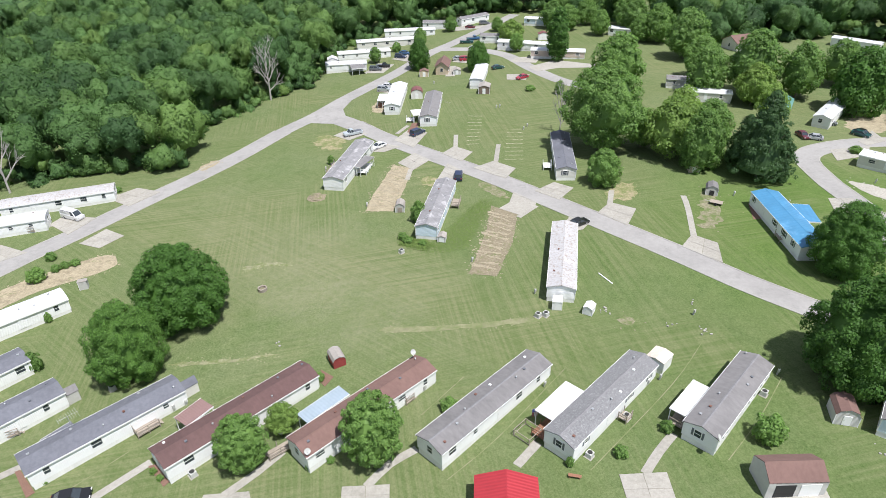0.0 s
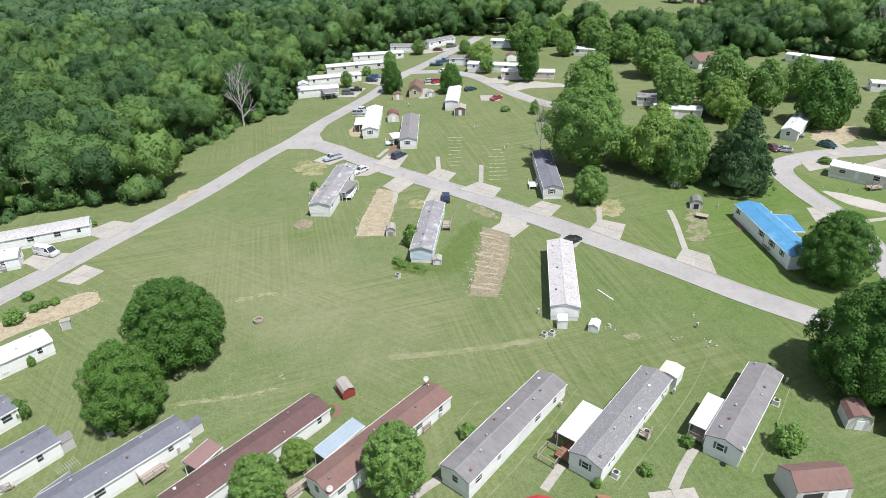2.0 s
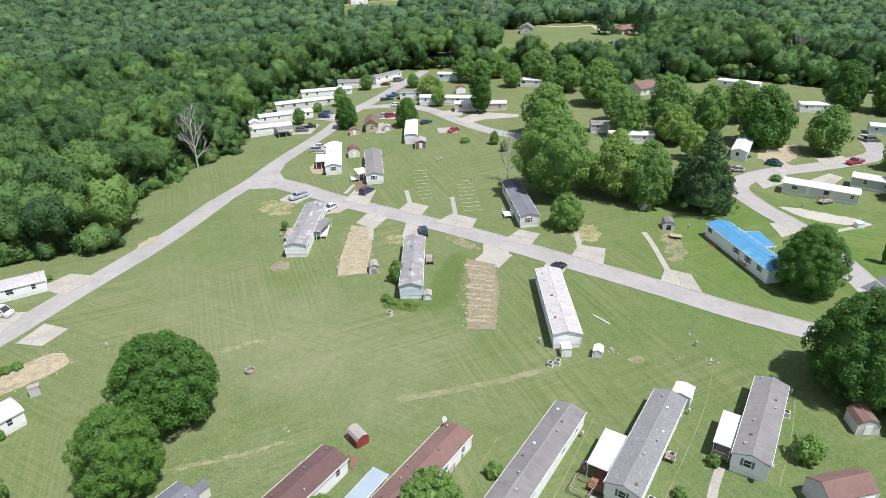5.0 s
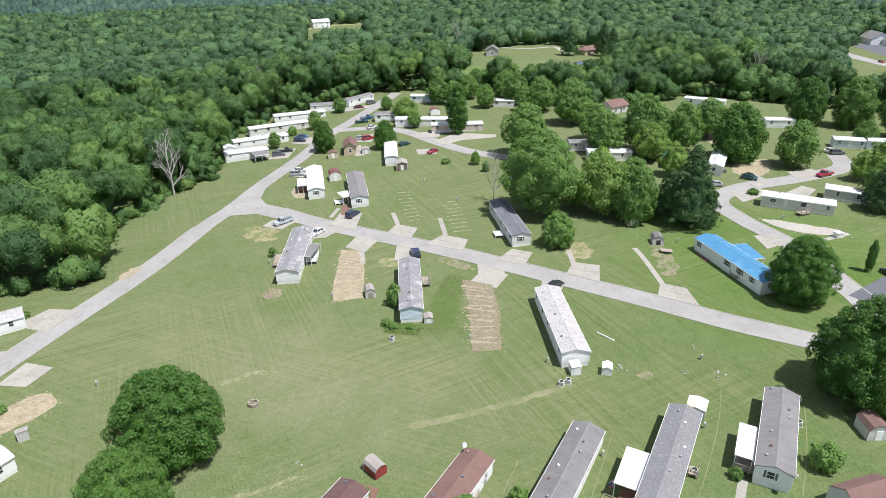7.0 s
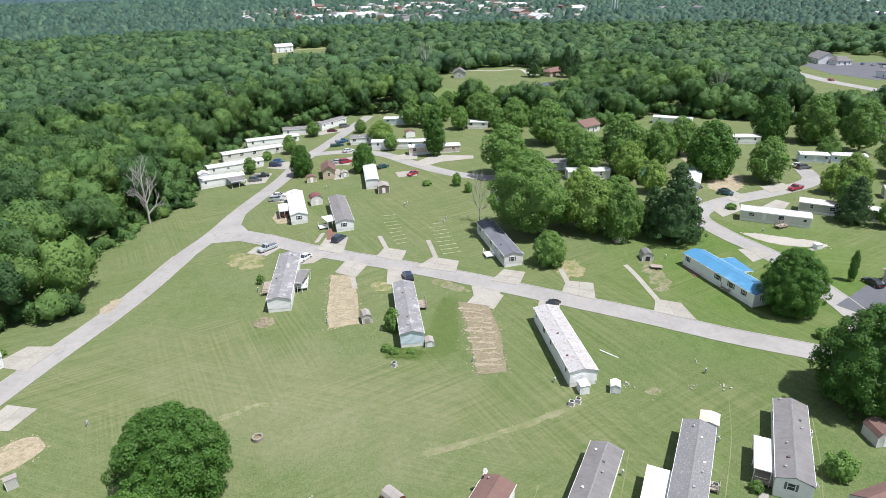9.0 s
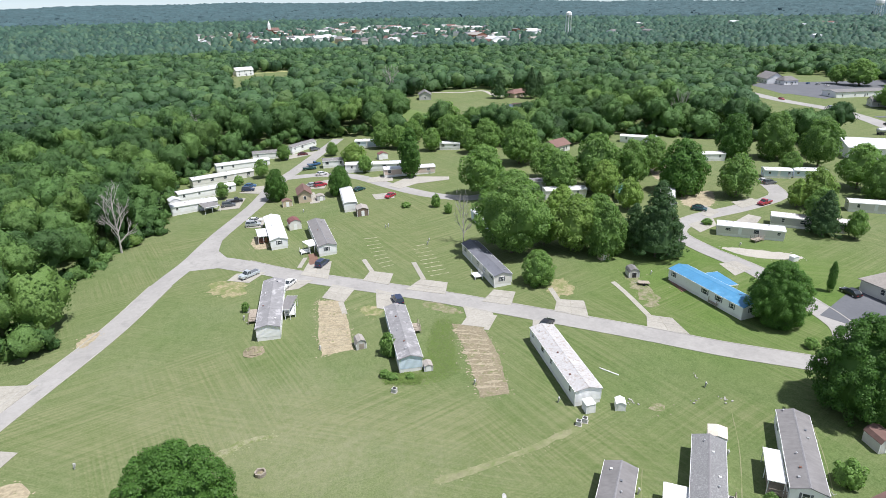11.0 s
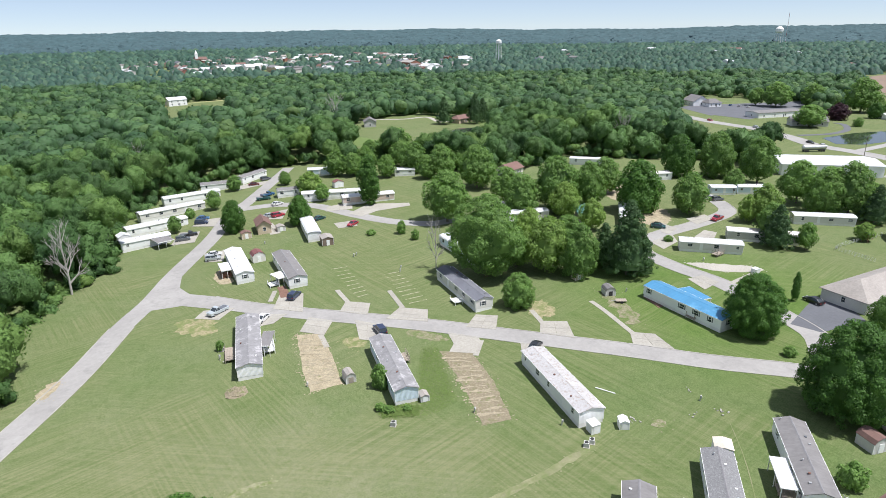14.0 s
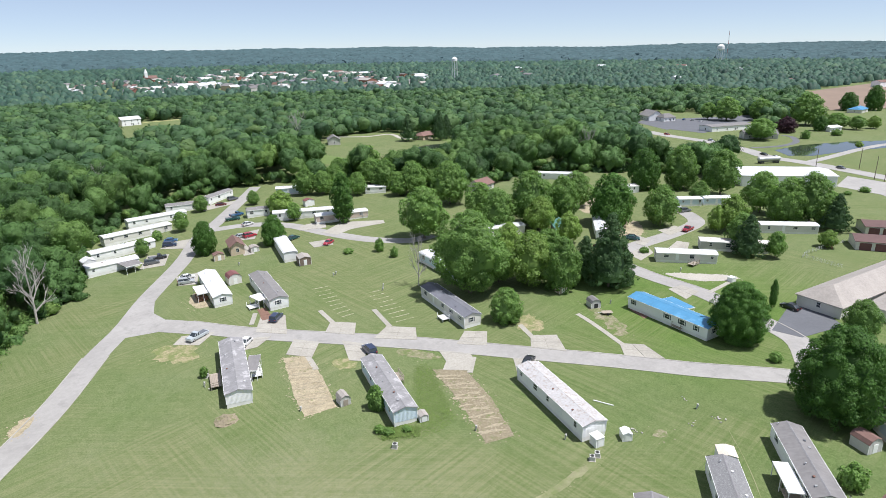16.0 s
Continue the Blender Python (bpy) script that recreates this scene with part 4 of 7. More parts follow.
# ---- woods ----
PARK = [[(-148.8, 118.7), (-118.9, 138.4), (-94.1, 148.1), (-68.8, 149.7), (-74.8, 176.1), (-59.3, 207.4), (-45.4, 218.9), (-46.1, 237.0)], [(-45.5, 258.0), (-40.5, 276.0), (-30.0, 293.0), (-14.0, 304.5), (0.0, 316.0), (14.2, 327.0), (41.7, 322.9), (66.0, 307.8), (89.0, 290.1), (97.7, 255.8), (113.0, 246.2), (159.7, 264.8), (187.6, 240.9), (200.6, 224.9), (224.2, 204.8)], [(198.3, 190.0), (268.2, 218.0), (299.3, 183.4), (260.0, 143.4)]]
PARK = [p for q in PARK for p in q] + [(460, 69), (230, -69), (-345, -69)]
CLEARINGS = [
    [(98.3, 419.6), (131.1, 448.4), (181.9, 456.1), (207.8, 415.8), (194.8, 378.6), (142.0, 308.0), (106.0, 290.0), (80.0, 302.0), (68.0, 316.0)],
    [(367.7, 379.9), (425.8, 348.5), (361.5, 281.3), (363.9, 242.7), (392.6, 189.1), (272.2, 120.3), (211.7, 159.0), (249.6, 209.3), (230.8, 216.0), (220.2, 232.0), (263.1, 282.9)],
    [(12.8, 673.9), (80.2, 689.5), (48.8, 524.5), (-1.1, 515.9)],
    [(806.7, 480.2), (889.3, 491.6), (1156.6, 519.5), (1307.9, 483.9), (589.0, 233.9), (538.0, 263.2), (508.7, 298.2)],
    [(440.8, 298.4), (546.8, 317.5), (612.8, 291.1), (618.7, 252.5), (271.0, 127.9), (283.2, 175.6), (291.3, 212.3)],
    [(457.2, 453.5), (497.1, 351.9), (363.9, 242.7), (360.0, 364.5)],
]
TOWN = [(-12.0, 1360.7), (192.8, 1631.6), (655.2, 1600.2), (685.0, 1200.2), (433.3, 822.3), (341.3, 1039.3), (233.6, 914.1), (145.5, 998.9), (34.1, 975.9)]


def scatter(rng, spacing, r0, r1, jitter=0.42):
    n = int(2 * r1 / spacing)
    k = (np.arange(n) - n / 2) * spacing
    gx, gy = (q.ravel() for q in np.meshgrid(k, k))
    gx = gx + rng.uniform(-jitter, jitter, gx.size) * spacing
    gy = gy + rng.uniform(-jitter, jitter, gx.size) * spacing
    d, az = np.hypot(gx, gy), np.degrees(np.arctan2(gx, gy))
    ok = (d >= r0) & (d < r1) & (az > (-64 if r0 < 300 else -40 if r0 < 800 else -20)) & (az < 76) & ~inside(gx, gy, PARK)
    for c in CLEARINGS:
        ok &= ~inside(gx, gy, c)
    return gx[ok], gy[ok]


def lobed(rng, lumps, ratio, size):
    """How far a crown of many rounded lobes reaches in each direction from its middle; unit radius, height ratio."""
    u = (np.arange(lumps) + 0.5) / lumps
    a = 2.39996 * np.arange(lumps) + rng.uniform(-0.5, 0.5, lumps)
    el = np.arcsin(-0.62 + 1.58 * u)
    c = np.stack([np.cos(el) * np.cos(a) * 0.72, np.cos(el) * np.sin(a) * 0.72, np.sin(el) * 0.72 * ratio], 1) * rng.uniform(0.58, 1.2, lumps)[:, None]
    rad = size * rng.uniform(0.75, 1.25, lumps)

    def reach(d):
        k = d @ c.T
        q = k * k - (c * c).sum(1)[None] + rad[None] ** 2
        return np.where(q > 0, k + np.sqrt(np.maximum(q, 0)), 0.5).max(1)
    return reach


def woods(name, label, seed, spots, cards, card, lumps, size, tall, ratio=1.0, core=None, material=None, lobe=0.34):
    """Lobed crowns with leaf clumps standing off them, or plain rough domes far away, all in one mesh."""
    rng = np.random.default_rng(seed)
    x, y = spots(rng)
    keep = rng.random(x.size) > np.where(inside(x, y, TOWN), 0.72, 0.0)
    x, y = x[keep], y[keep]
    tint = np.clip(rng.beta(2.0, 2.4, x.size), 0, 1)
    stand = np.array([noise.noise(Vector((u * 0.018, w * 0.018, seed))) for u, w in zip(x, y)])
    verts, tris, tints, k = [], [], [], 0
    forms = 12
    pick = rng.integers(0, forms, x.size)
    for form in range(forms):
        idx = np.nonzero(pick == form)[0]
        if not len(idx):
            continue
        a, r = rng.uniform(0, 6.28, len(idx)), rng.uniform(*size, len(idx))
        h = np.clip(tall[0] + (tall[1] - tall[0]) * (rng.beta(2, 2, len(idx)) + 0.5 * stand[idx]), tall[0] * 0.8, tall[1] * 1.1)
        c, s = np.cos(a)[:, None], np.sin(a)[:, None]
        base = np.array([gz(u, w) for u, w in zip(x[idx], y[idx])])[:, None]

        def spread_out(v):
            """v: unit radius across, depth below the top in radii; the skirt is drawn down to the ground."""
            px = (v[None, :, 0] * c - v[None, :, 1] * s) * r[:, None] + x[idx][:, None]
            py = (v[None, :, 0] * s + v[None, :, 1] * c) * r[:, None] + y[idx][:, None]
            tints.append(np.repeat(tint[idx], len(v)))
            deep = v[None, :, 2]
            skirt = np.clip((h / r - 0.8) / 0.75, 0.5, 1.4)[:, None]
            down = np.where(deep < 0.8, deep, 0.8 + (deep - 0.8) * skirt) * r[:, None]
            return np.stack([px, py, h[:, None] - down + base], -1).reshape(-1, 3)

        if core:
            reach = lobed(rng, lumps, ratio, lobe)
            na, ne = core
            d = [(0, 0, 1)]
            for e in range(ne):
                el = math.radians(90 - 132 * (e + 1) / ne)
                d += [(math.cos(el) * math.cos(6.28318 * (i + 0.5 * (e % 2)) / na), math.cos(el) * math.sin(6.28318 * (i + 0.5 * (e % 2)) / na), math.sin(el)) for i in range(na)]
            d = np.array(d)
            v = d * (reach(d) * rng.uniform(0.86, 0.99, len(d)))[:, None]
            high = v[:, 2].max()
            unit = lambda w: np.stack([w[:, 0], w[:, 1], high - w[:, 2]], 1)
            f = [(0, 1 + i, 1 + (i + 1) % na) for i in range(na)]
            for e in range(ne - 1):
                p, q = 1 + e * na, 1 + e * na + na
                for i in range(na):
                    j = (i + 1) % na
                    f += [(p + i, q + i, p + j), (p + j, q + i, q + j)] if e % 2 == 0 else [(p + i, q + i, q + j), (p + i, q + j, p + j)]
            n = cards
            g = rng.normal(size=(n, 3))
            g[:, 2] = np.abs(g[:, 2]) - 0.4
            g /= np.linalg.norm(g, axis=1)[:, None]
            w = g * (reach(g) * rng.uniform(0.94, 1.06, n))[:, None]
            # each leaf clump faces the way its lobe does
            eps = 0.05
            t1 = np.cross(g, np.array([0.3, 0.2, 1.0]))
            t1 /= np.linalg.norm(t1, axis=1)[:, None]
            t2 = np.cross(g, t1)
            way = lambda q: (q / np.linalg.norm(q, axis=1)[:, None])
            shift = lambda q: way(g + q * eps) * reach(way(g + q * eps))[:, None]
            nrm = np.cross(shift(t1) - shift(-t1), shift(t2) - shift(-t2))
            nrm *= np.sign((nrm * g).sum(1))[:, None]
            nrm = way(nrm) + rng.normal(size=(n, 3)) * 0.32
            nrm = way(nrm)
            t = way(np.cross(nrm, rng.normal(size=(n, 3))))
            b = np.cross(nrm, t)
            o = card * rng.uniform(0.6, 1.3, n)[:, None]
            p = spread_out(unit(w)).reshape(len(idx), n, 1, 3)
            leaf = np.stack([-t * o * 1.1 - b * o * 0.5, t * o * 0.9 - b * o * 0.75, t * o * 0.15 + b * o * 1.25], 1)
            turned = np.stack([leaf[None, ..., 0] * c[..., None] - leaf[None, ..., 1] * s[..., None], leaf[None, ..., 0] * s[..., None] + leaf[None, ..., 1] * c[..., None], np.repeat(leaf[None, ..., 2], len(idx), 0)], -1)
            p = (p + turned * r[:, None, None, None]).reshape(-1, 3)
            tints[-1] = np.repeat(tint[idx], 3 * n)
            verts.append(p)
            tris.append(np.arange(len(p)).reshape(-1, 3) + k)
            k += len(p)
            v, f = unit(v), np.array(f)
        else:
            v, f = dome(rng)
            v = np.stack([v[:, 0], v[:, 1], (1 - v[:, 2]) * 1.55], 1)
        p = spread_out(v)
        verts.append(p)
        tris.append((f[None] + (np.arange(len(idx)) * len(v))[:, None, None] + k).reshape(-1, 3))
        k += len(p)
    me = poly_mesh(name, material or LEAF_WOODS, np.concatenate(verts), np.zeros((0, 4), np.int32), np.concatenate(tris))
    me.attributes.new("tint", "FLOAT", "POINT").data.foreach_set("value", np.concatenate(tints).astype(np.float32))
    tagged(new(name, me), label, "woods", kind="stuff")


def ring_of(spacing, r0, r1):
    return lambda rng: scatter(rng, spacing, r0, r1)


def along(line, step, back):
    """Spots along a line, up to back metres to its left."""
    def spots(rng):
        out = []
        for (x0, y0), (x1, y1) in zip(line, line[1:]):
            long = math.hypot(x1 - x0, y1 - y0)
            for i in range(int(long / step) + 1):
                u, w = (i + rng.random()) * step / long, rng.uniform(-0.8, back)
                out.append((x0 + (x1 - x0) * u - (y1 - y0) / long * w, y0 + (y1 - y0) * u + (x1 - x0) / long * w))
        return tuple(np.array(out).T)
    return spots


woods("woods", "dense green deciduous woods beside the park", 11, ring_of(8.8, 69, 380), 1150, 0.043, 19, (4.6, 7.6), (9, 19.5), 0.95, (16, 8), lobe=0.30)
# the three farther woods wear leaf colours with haze painted in
woods("woods_beyond", "dense green woods rolling away beyond the park", 12, ring_of(10.0, 380, 860), 92, 0.105, 16, (4.8, 8.0), (6.0, 14.5), 0.95, (9, 4), LEAF_BEYOND_HAZE, 0.40)
woods("woods_distant", "distant green woods round the town", 13, ring_of(13.0, 860, 1600), 0, 0, 0, (4.6, 10.4), (5.5, 14.5), material=LEAF_FAR_HAZE)
woods("woods_far", "far green woods beyond the town", 14, ring_of(25.0, 1600, 2600), 0, 0, 0, (12.5, 20.0), (7.4, 15.5), material=LEAF_FAR_HAZE)
woods("undergrowth", "low bushes along the edge of the woods", 15, along(PARK[:24], 1.7, 6.5), 260, 0.085, 12, (1.4, 3.4), (1.6, 7.0), 0.95, (9, 5), lobe=0.36)


def far_canopy():
    """The crowns of the farthest woods as one rough sheet over the hills."""
    rng = np.random.default_rng(5)
    s = Shape()
    az = np.radians(np.linspace(-50, 80, 420))
    rs = np.linspace(2350, 4840, 110)
    for r in rs:
        for a in az:
            x, y = r * math.sin(a), r * math.cos(a)
            z = height(r, math.atan2(y, x)) + 9 + rng.uniform(-8, 8)
            s.v.append((x + rng.uniform(-6, 6), y + rng.uniform(-6, 6), z if r > 2360 else 0))
    n = len(az)
    for i in range(len(rs) - 1):
        s.f += [(i * n + k, i * n + k + 1, i * n + n + k + 1, i * n + n + k) for k in range(n - 1)]
    # bluish base colour paints aerial haze onto the skyline woods
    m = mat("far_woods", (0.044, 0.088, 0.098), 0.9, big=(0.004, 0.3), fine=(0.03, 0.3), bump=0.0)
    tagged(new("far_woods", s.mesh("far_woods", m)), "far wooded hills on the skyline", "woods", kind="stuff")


far_canopy()

# ---- pads, walks, bare ground ----
def squared(points):
    """The outline with extra points beside each corner, so that it stays a corner."""
    out = []
    for i, q in enumerate(points):
        a, b = Vector(points[i - 1]), Vector(points[(i + 1) % len(points)])
        c = Vector(q)
        out += [tuple(c + (a - c).normalized() * 0.9), tuple(c), tuple(c + (b - c).normalized() * 0.9)]
    return out


JOINT = mat("soil_joint", (0.23, 0.21, 0.16), 0.95, fine=(4, 0.3))
PAD_LABEL = "pale stained concrete parking pad"
for _p in ([(2.2, 158.3), (7.0, 153.7), (3.9, 148.0), (-1.2, 153.7)], [(12.0, 147.2), (17.2, 142.1), (14.2, 136.5), (6.7, 143.6)], [(25.3, 133.3), (29.3, 129.8), (25.1, 124.3), (20.2, 129.2)], [(35.8, 122.1), (40.7, 118.6), (37.1, 111.6), (32.1, 117.5)],
           [(48.7, 107.2), (52.5, 103.6), (50.9, 96.7), (45.3, 102.8)], [(-8.5, 155.2), (-4.2, 149.9), (-8.4, 144.2), (-12.6, 149.1)], [(0.3, 147.3), (4.6, 141.4), (-0.2, 135.4), (-2.4, 137.7)], [(15.4, 129.3), (20.0, 123.7), (19.4, 121.6), (15.5, 118.2), (11.5, 121.6), (14.0, 124.1)],
           [(26.1, 116.4), (29.5, 113.1), (27.8, 110.8), (22.6, 109.2), (22.9, 111.2)], [(-10.6, 173.1), (-5.3, 169.6), (-8.8, 158.8), (-14.6, 164.9)], [(-29.8, 174.1), (-22.6, 171.4), (-27.5, 166.5), (-32.5, 170.7)], [(-18.1, 163.3), (-12.3, 160.1), (-16.7, 156.8), (-20.5, 157.4)],
           [(-82.0, 134.7), (-76.9, 140.2), (-70.1, 137.6), (-74.9, 130.2)], [(-89.4, 122.3), (-88.3, 126.2), (-79.9, 125.0), (-82.8, 117.5)], [(-103.3, 114.5), (-95.2, 113.7), (-87.6, 110.3), (-92.9, 105.7)], [(-78.3, 113.5), (-75.3, 119.6), (-69.9, 116.4), (-73.0, 111.4)],
           [(20.9, 50.9), (26.8, 51.0), (26.7, 46.3), (21.0, 46.5)], [(-13.5, 50.6), (-7.5, 50.7), (-7.3, 47.7), (-13.3, 47.9)], [(-30.8, 50.1), (-25.1, 50.4), (-24.2, 48.4), (-30.9, 48.6)],
           [(-30.5, 233.1), (-26.0, 245.9), (-19.7, 242.8), (-23.2, 231.8)], [(-21.5, 250.9), (-15.7, 256.5), (-10.3, 255.4), (-14.5, 245.7)], [(-23.4, 209.7), (-22.5, 218.0), (-15.9, 217.4), (-18.6, 207.5)], [(27.0, 243.1), (37.4, 243.3), (33.8, 234.4), (24.5, 237.3)],
           [(30.2, 229.4), (41.3, 236.9), (54.8, 228.8), (53.4, 225.1), (40.3, 226.2), (32.9, 223.3)], [(21.8, 221.8), (29.8, 220.1), (27.6, 213.8), (21.3, 215.4)], [(4.9, 249.2), (13.6, 249.9), (8.3, 238.9), (2.7, 241.8)], [(1.4, 236.0), (4.0, 236.3), (3.4, 222.9), (-0.1, 223.2)],
           [(3.3, 301.1), (19.2, 300.8), (15.6, 295.3), (3.5, 292.5)], [(96.3, 146.5), (107.6, 148.4), (103.4, 142.4), (94.7, 139.9)], [(124.3, 157.4), (133.8, 157.6), (131.9, 152.3), (122.4, 151.2)], [(110.2, 142.4), (119.3, 145.8), (120.8, 142.1), (113.7, 137.8)],
           [(82.5, 120.7), (87.6, 120.4), (87.5, 115.0), (80.5, 113.6)], [(106.3, 151.5), (114.0, 158.8), (113.5, 151.6), (106.9, 148.7)]):
    _pad = flat("parking_pad", _p, 0.04, JOINT, PAD_LABEL)
    if len(_p) != 4:
        _slabs = [_p]
    else:
        _a, _b, _c, _d = (Vector(q) for q in _p)
        _at = lambda u, v: _a.lerp(_b, u).lerp(_d.lerp(_c, u), v)
        _g = 0.025 / max(2.0, (_a - _b).length)
        _slabs = [[tuple(_at(u + _g, v + _g)), tuple(_at(u + 0.5 - _g, v + _g)), tuple(_at(u + 0.5 - _g, v + 0.5 - _g)), tuple(_at(u + _g, v + 0.5 - _g))] for u in (0, 0.5) for v in (0, 0.5)]
    for _q in _slabs:
        _area = sum(e[0] * f[1] - f[0] * e[1] for e, f in zip(_q, _q[1:] + _q[:1]))
        _q = _q if _area > 0 else _q[::-1]
        _n = len(_q)
        part("slab", Shape().add([(x, y, gz(x, y) - 0.1) for x, y in _q] + [(x, y, gz(x, y) + 0.075) for x, y in _q], [tuple(range(_n, 2 * _n))] + [(i, (i + 1) % _n, _n + (i + 1) % _n, _n + i) for i in range(_n)]), CONCRETE, _pad)
for _p in ([(2.8, 166.4), (2.5, 156.5)], [(14.1, 157.9), (12.6, 146.6)], [(52.4, 123.8), (51.5, 118.0), (48.7, 105.8)], [(37.5, 127.8), (35.4, 120.3)], [(-9.0, 145.0), (-9.7, 138.4)], [(24.1, 50.9), (26.7, 54.1), (29.5, 57.0)],
           [(8.5, 52.8), (11.6, 56.3)], [(-10.4, 50.5), (-7.7, 53.8), (-4.3, 56.1)], [(-28.2, 49.9), (-25.1, 53.0), (-22.2, 56.5)], [(-45.0, 49.9), (-39.6, 55.5)], [(-59.9, 53.1), (-56.8, 55.4)], [(-79.3, 136.3), (-86.5, 135.5)], [(-88.3, 122.0), (-92.5, 121.4)],
           [(-14.1, 169.7), (-11.2, 175.8)], [(19.7, 122.0), (15.3, 117.2)], [(89.0, 112.9), (102.6, 114.5)]):
    ribbon("walk", _p, 1.2, 0.05, CONCRETE, "narrow pale concrete walk")
TRACK_DIRT = mat("thin_bare_soil", (0.25, 0.225, 0.15), 0.95, big=(0.5, 0.3), fine=(2.0, 0.35), stain=((0.12, 0.155, 0.05), 0.8, 0.42, 0.6))
blot("bare_strip", squared([(-13.6, 147.9), (-8.8, 145.5), (-9.9, 134.8), (-12.0, 122.8), (-18.3, 123.4), (-17.2, 131.9)]), 0.03, DIRT, "bare straw-strewn strip where a home stood", 1, 0.22)
blot("bare_strip", squared([(9.8, 123.0), (15.3, 119.2), (13.1, 107.0), (9.2, 95.5), (4.1, 96.9), (8.0, 111.0)]), 0.03, DIRT_GREY, "bare brown strip where a home stood", 2, 0.22)
blot("bare_strip", [(-86.6, 94.0), (-80.9, 100.8), (-75.4, 105.5), (-69.8, 108.6), (-66.9, 106.3), (-67.4, 103.0), (-77.9, 95.5), (-83.3, 88.8)], 0.03, DIRT, "bare pale strip where a home stood", 3, 0.22)
blot("bare_patch", [(-37.0, 170.4), (-29.7, 169.6), (-28.4, 162.7), (-31.8, 159.7), (-35.8, 163.5)], 0.02, DIRT_THIN, "worn straw-coloured patch of lawn", 4, 1.4)
blot("bare_patch", [(38.0, 130.1), (43.0, 131.1), (41.3, 123.7), (35.7, 123.6)], 0.03, DIRT_THIN, "bare patch beside the tree", 5, 1.0)
blot("bare_patch", [(57.7, 126.5), (59.4, 123.0), (55.2, 110.3), (52.0, 110.9)], 0.02, TRACK_DIRT, "bare patch on the empty lot", 6, 1.2)
blot("bare_patch", [(28.2, 82.1), (30.9, 81.3), (30.9, 80.1), (28.8, 80.5)], 0.02, TRACK_DIRT, "bare patch on the lawn", 7, 1.0)
blot("bare_patch", [(-22.9, 198.1), (-20.2, 199.9), (-19.3, 189.3), (-23.2, 189.7)], 0.02, DIRT, "bare patch beside the porch", 8, 0.6)
blot("bare_patch", [(7.4, 134.7), (11.9, 132.6), (14.2, 126.0), (10.3, 128.4)], 0.02, TRACK_DIRT, "bare patch by the road", 9, 0.9)
blot("bare_patch", [(-5.4, 139.5), (-1.9, 138.7), (-2.2, 134.5), (-5.7, 135.4)], 0.02, DIRT_THIN, "bare patch by the road", 10, 0.9)
blot("bare_patch", [(117.3, 171.2), (127.5, 168.8), (114.8, 156.7), (108.7, 161.9)], 0.02, DIRT, "bare gravel patch in a yard", 11, 0.9)
blot("bare_patch", [(127.8, 201.1), (139.3, 203.0), (137.6, 191.7), (122.0, 187.1)], 0.02, DIRT, "bare gravel patch in a yard", 12, 0.9)
blot("gravel_strip", [(91.7, 128.6), (101.2, 120.5), (104.8, 115.6), (102.2, 114.2), (93.3, 120.3)], 0.03, GRAVEL, "pale gravel strip on the lawn", 13, 0.4)
TRACK = mat("worn_grass", (0.225, 0.225, 0.125), 0.95, big=(0.2, 0.2), fine=(1.5, 0.2), stain=((0.15, 0.18, 0.07), 0.35, 0.45, 0.6))
blot("track", [(-10.7, 81.8), (0.6, 81.6), (13.9, 82.6), (15.6, 81.7), (0.6, 80.4), (-9.6, 80.5)], 0.012, TRACK, "faint worn wheel track over the lawn", 14, 0.25)
blot("bare_verge", [(-65.3, 151.4), (-62.4, 156.2), (-60.6, 154.3), (-63.8, 149.1)], 0.05, DIRT, "washed-out verge beside the road", 15, 0.5)
OLD_GRAVEL = mat("grassy_gravel", (0.38, 0.36, 0.25), 0.95, big=(0.8, 0.3), fine=(2.5, 0.25), stain=((0.15, 0.18, 0.07), 0.9, 0.45, 0.6))
for _q in ([(17.4, 168.6), (21.7, 168.1), (19.7, 147.4), (14.9, 147.9)], [(6.7, 181.3), (11.0, 180.4), (9.0, 159.2), (5.5, 159.1)]):
    _a, _b, _c, _d = (Vector(q) for q in _q)
    for _i in range(9):
        _u = _i / 8
        ribbon("gravel_line", [tuple(_a.lerp(_d, _u)), tuple(_b.lerp(_c, _u))], 0.3, 0.015, OLD_GRAVEL, "old gravel line of a removed home")
for _p in ([(39.8, 75.3), (32.1, 66.0), (17.6, 51.7)], [(17.5, 70.2), (6.4, 57.4), (-0.4, 51.0)], [(-32.1, 67.3), (-37.6, 63.4)], [(48.0, 66.7), (41.6, 59.2), (34.9, 52.5)], [(2.2, 69.2), (-3.9, 62.0)], [(-48.7, 51.4), (-37.7, 63.7)], [(-35.6, 51.5), (-30.8, 55.9)]):
    ribbon("lot_seam", _p, 0.13, 0.02, TRACK, "thin worn seam between two lots")
flat("car_park", [(96.3, 96.1), (102.5, 92.9), (95.7, 83.1), (82.5, 85.3), (80.7, 91.2)], 0.06, TAR, "dark asphalt car park")
ribbon("highway", [(347.7, 380.2), (339.9, 355.9), (325.4, 310.2), (319.7, 270.5), (305.6, 238.0), (292.5, 216.3), (289.6, 192.9), (285.4, 173.9), (279.7, 151.7), (273.6, 133.1)], 10.0, 0.08, ASPHALT, "wide pale main road beyond the trees")
ribbon("side_road", [(290.8, 194.1), (319.3, 196.0), (359.6, 199.6), (394.5, 199.8), (430.8, 191.4)], 5.0, 0.07, ASPHALT, "pale side road past the pond")
flat("shop_forecourt", [(408.6, 380.9), (501.8, 354.8), (459.7, 326.4), (355.9, 302.1), (357.0, 332.3)], 0.06, TAR, "grey asphalt forecourt before the shop")
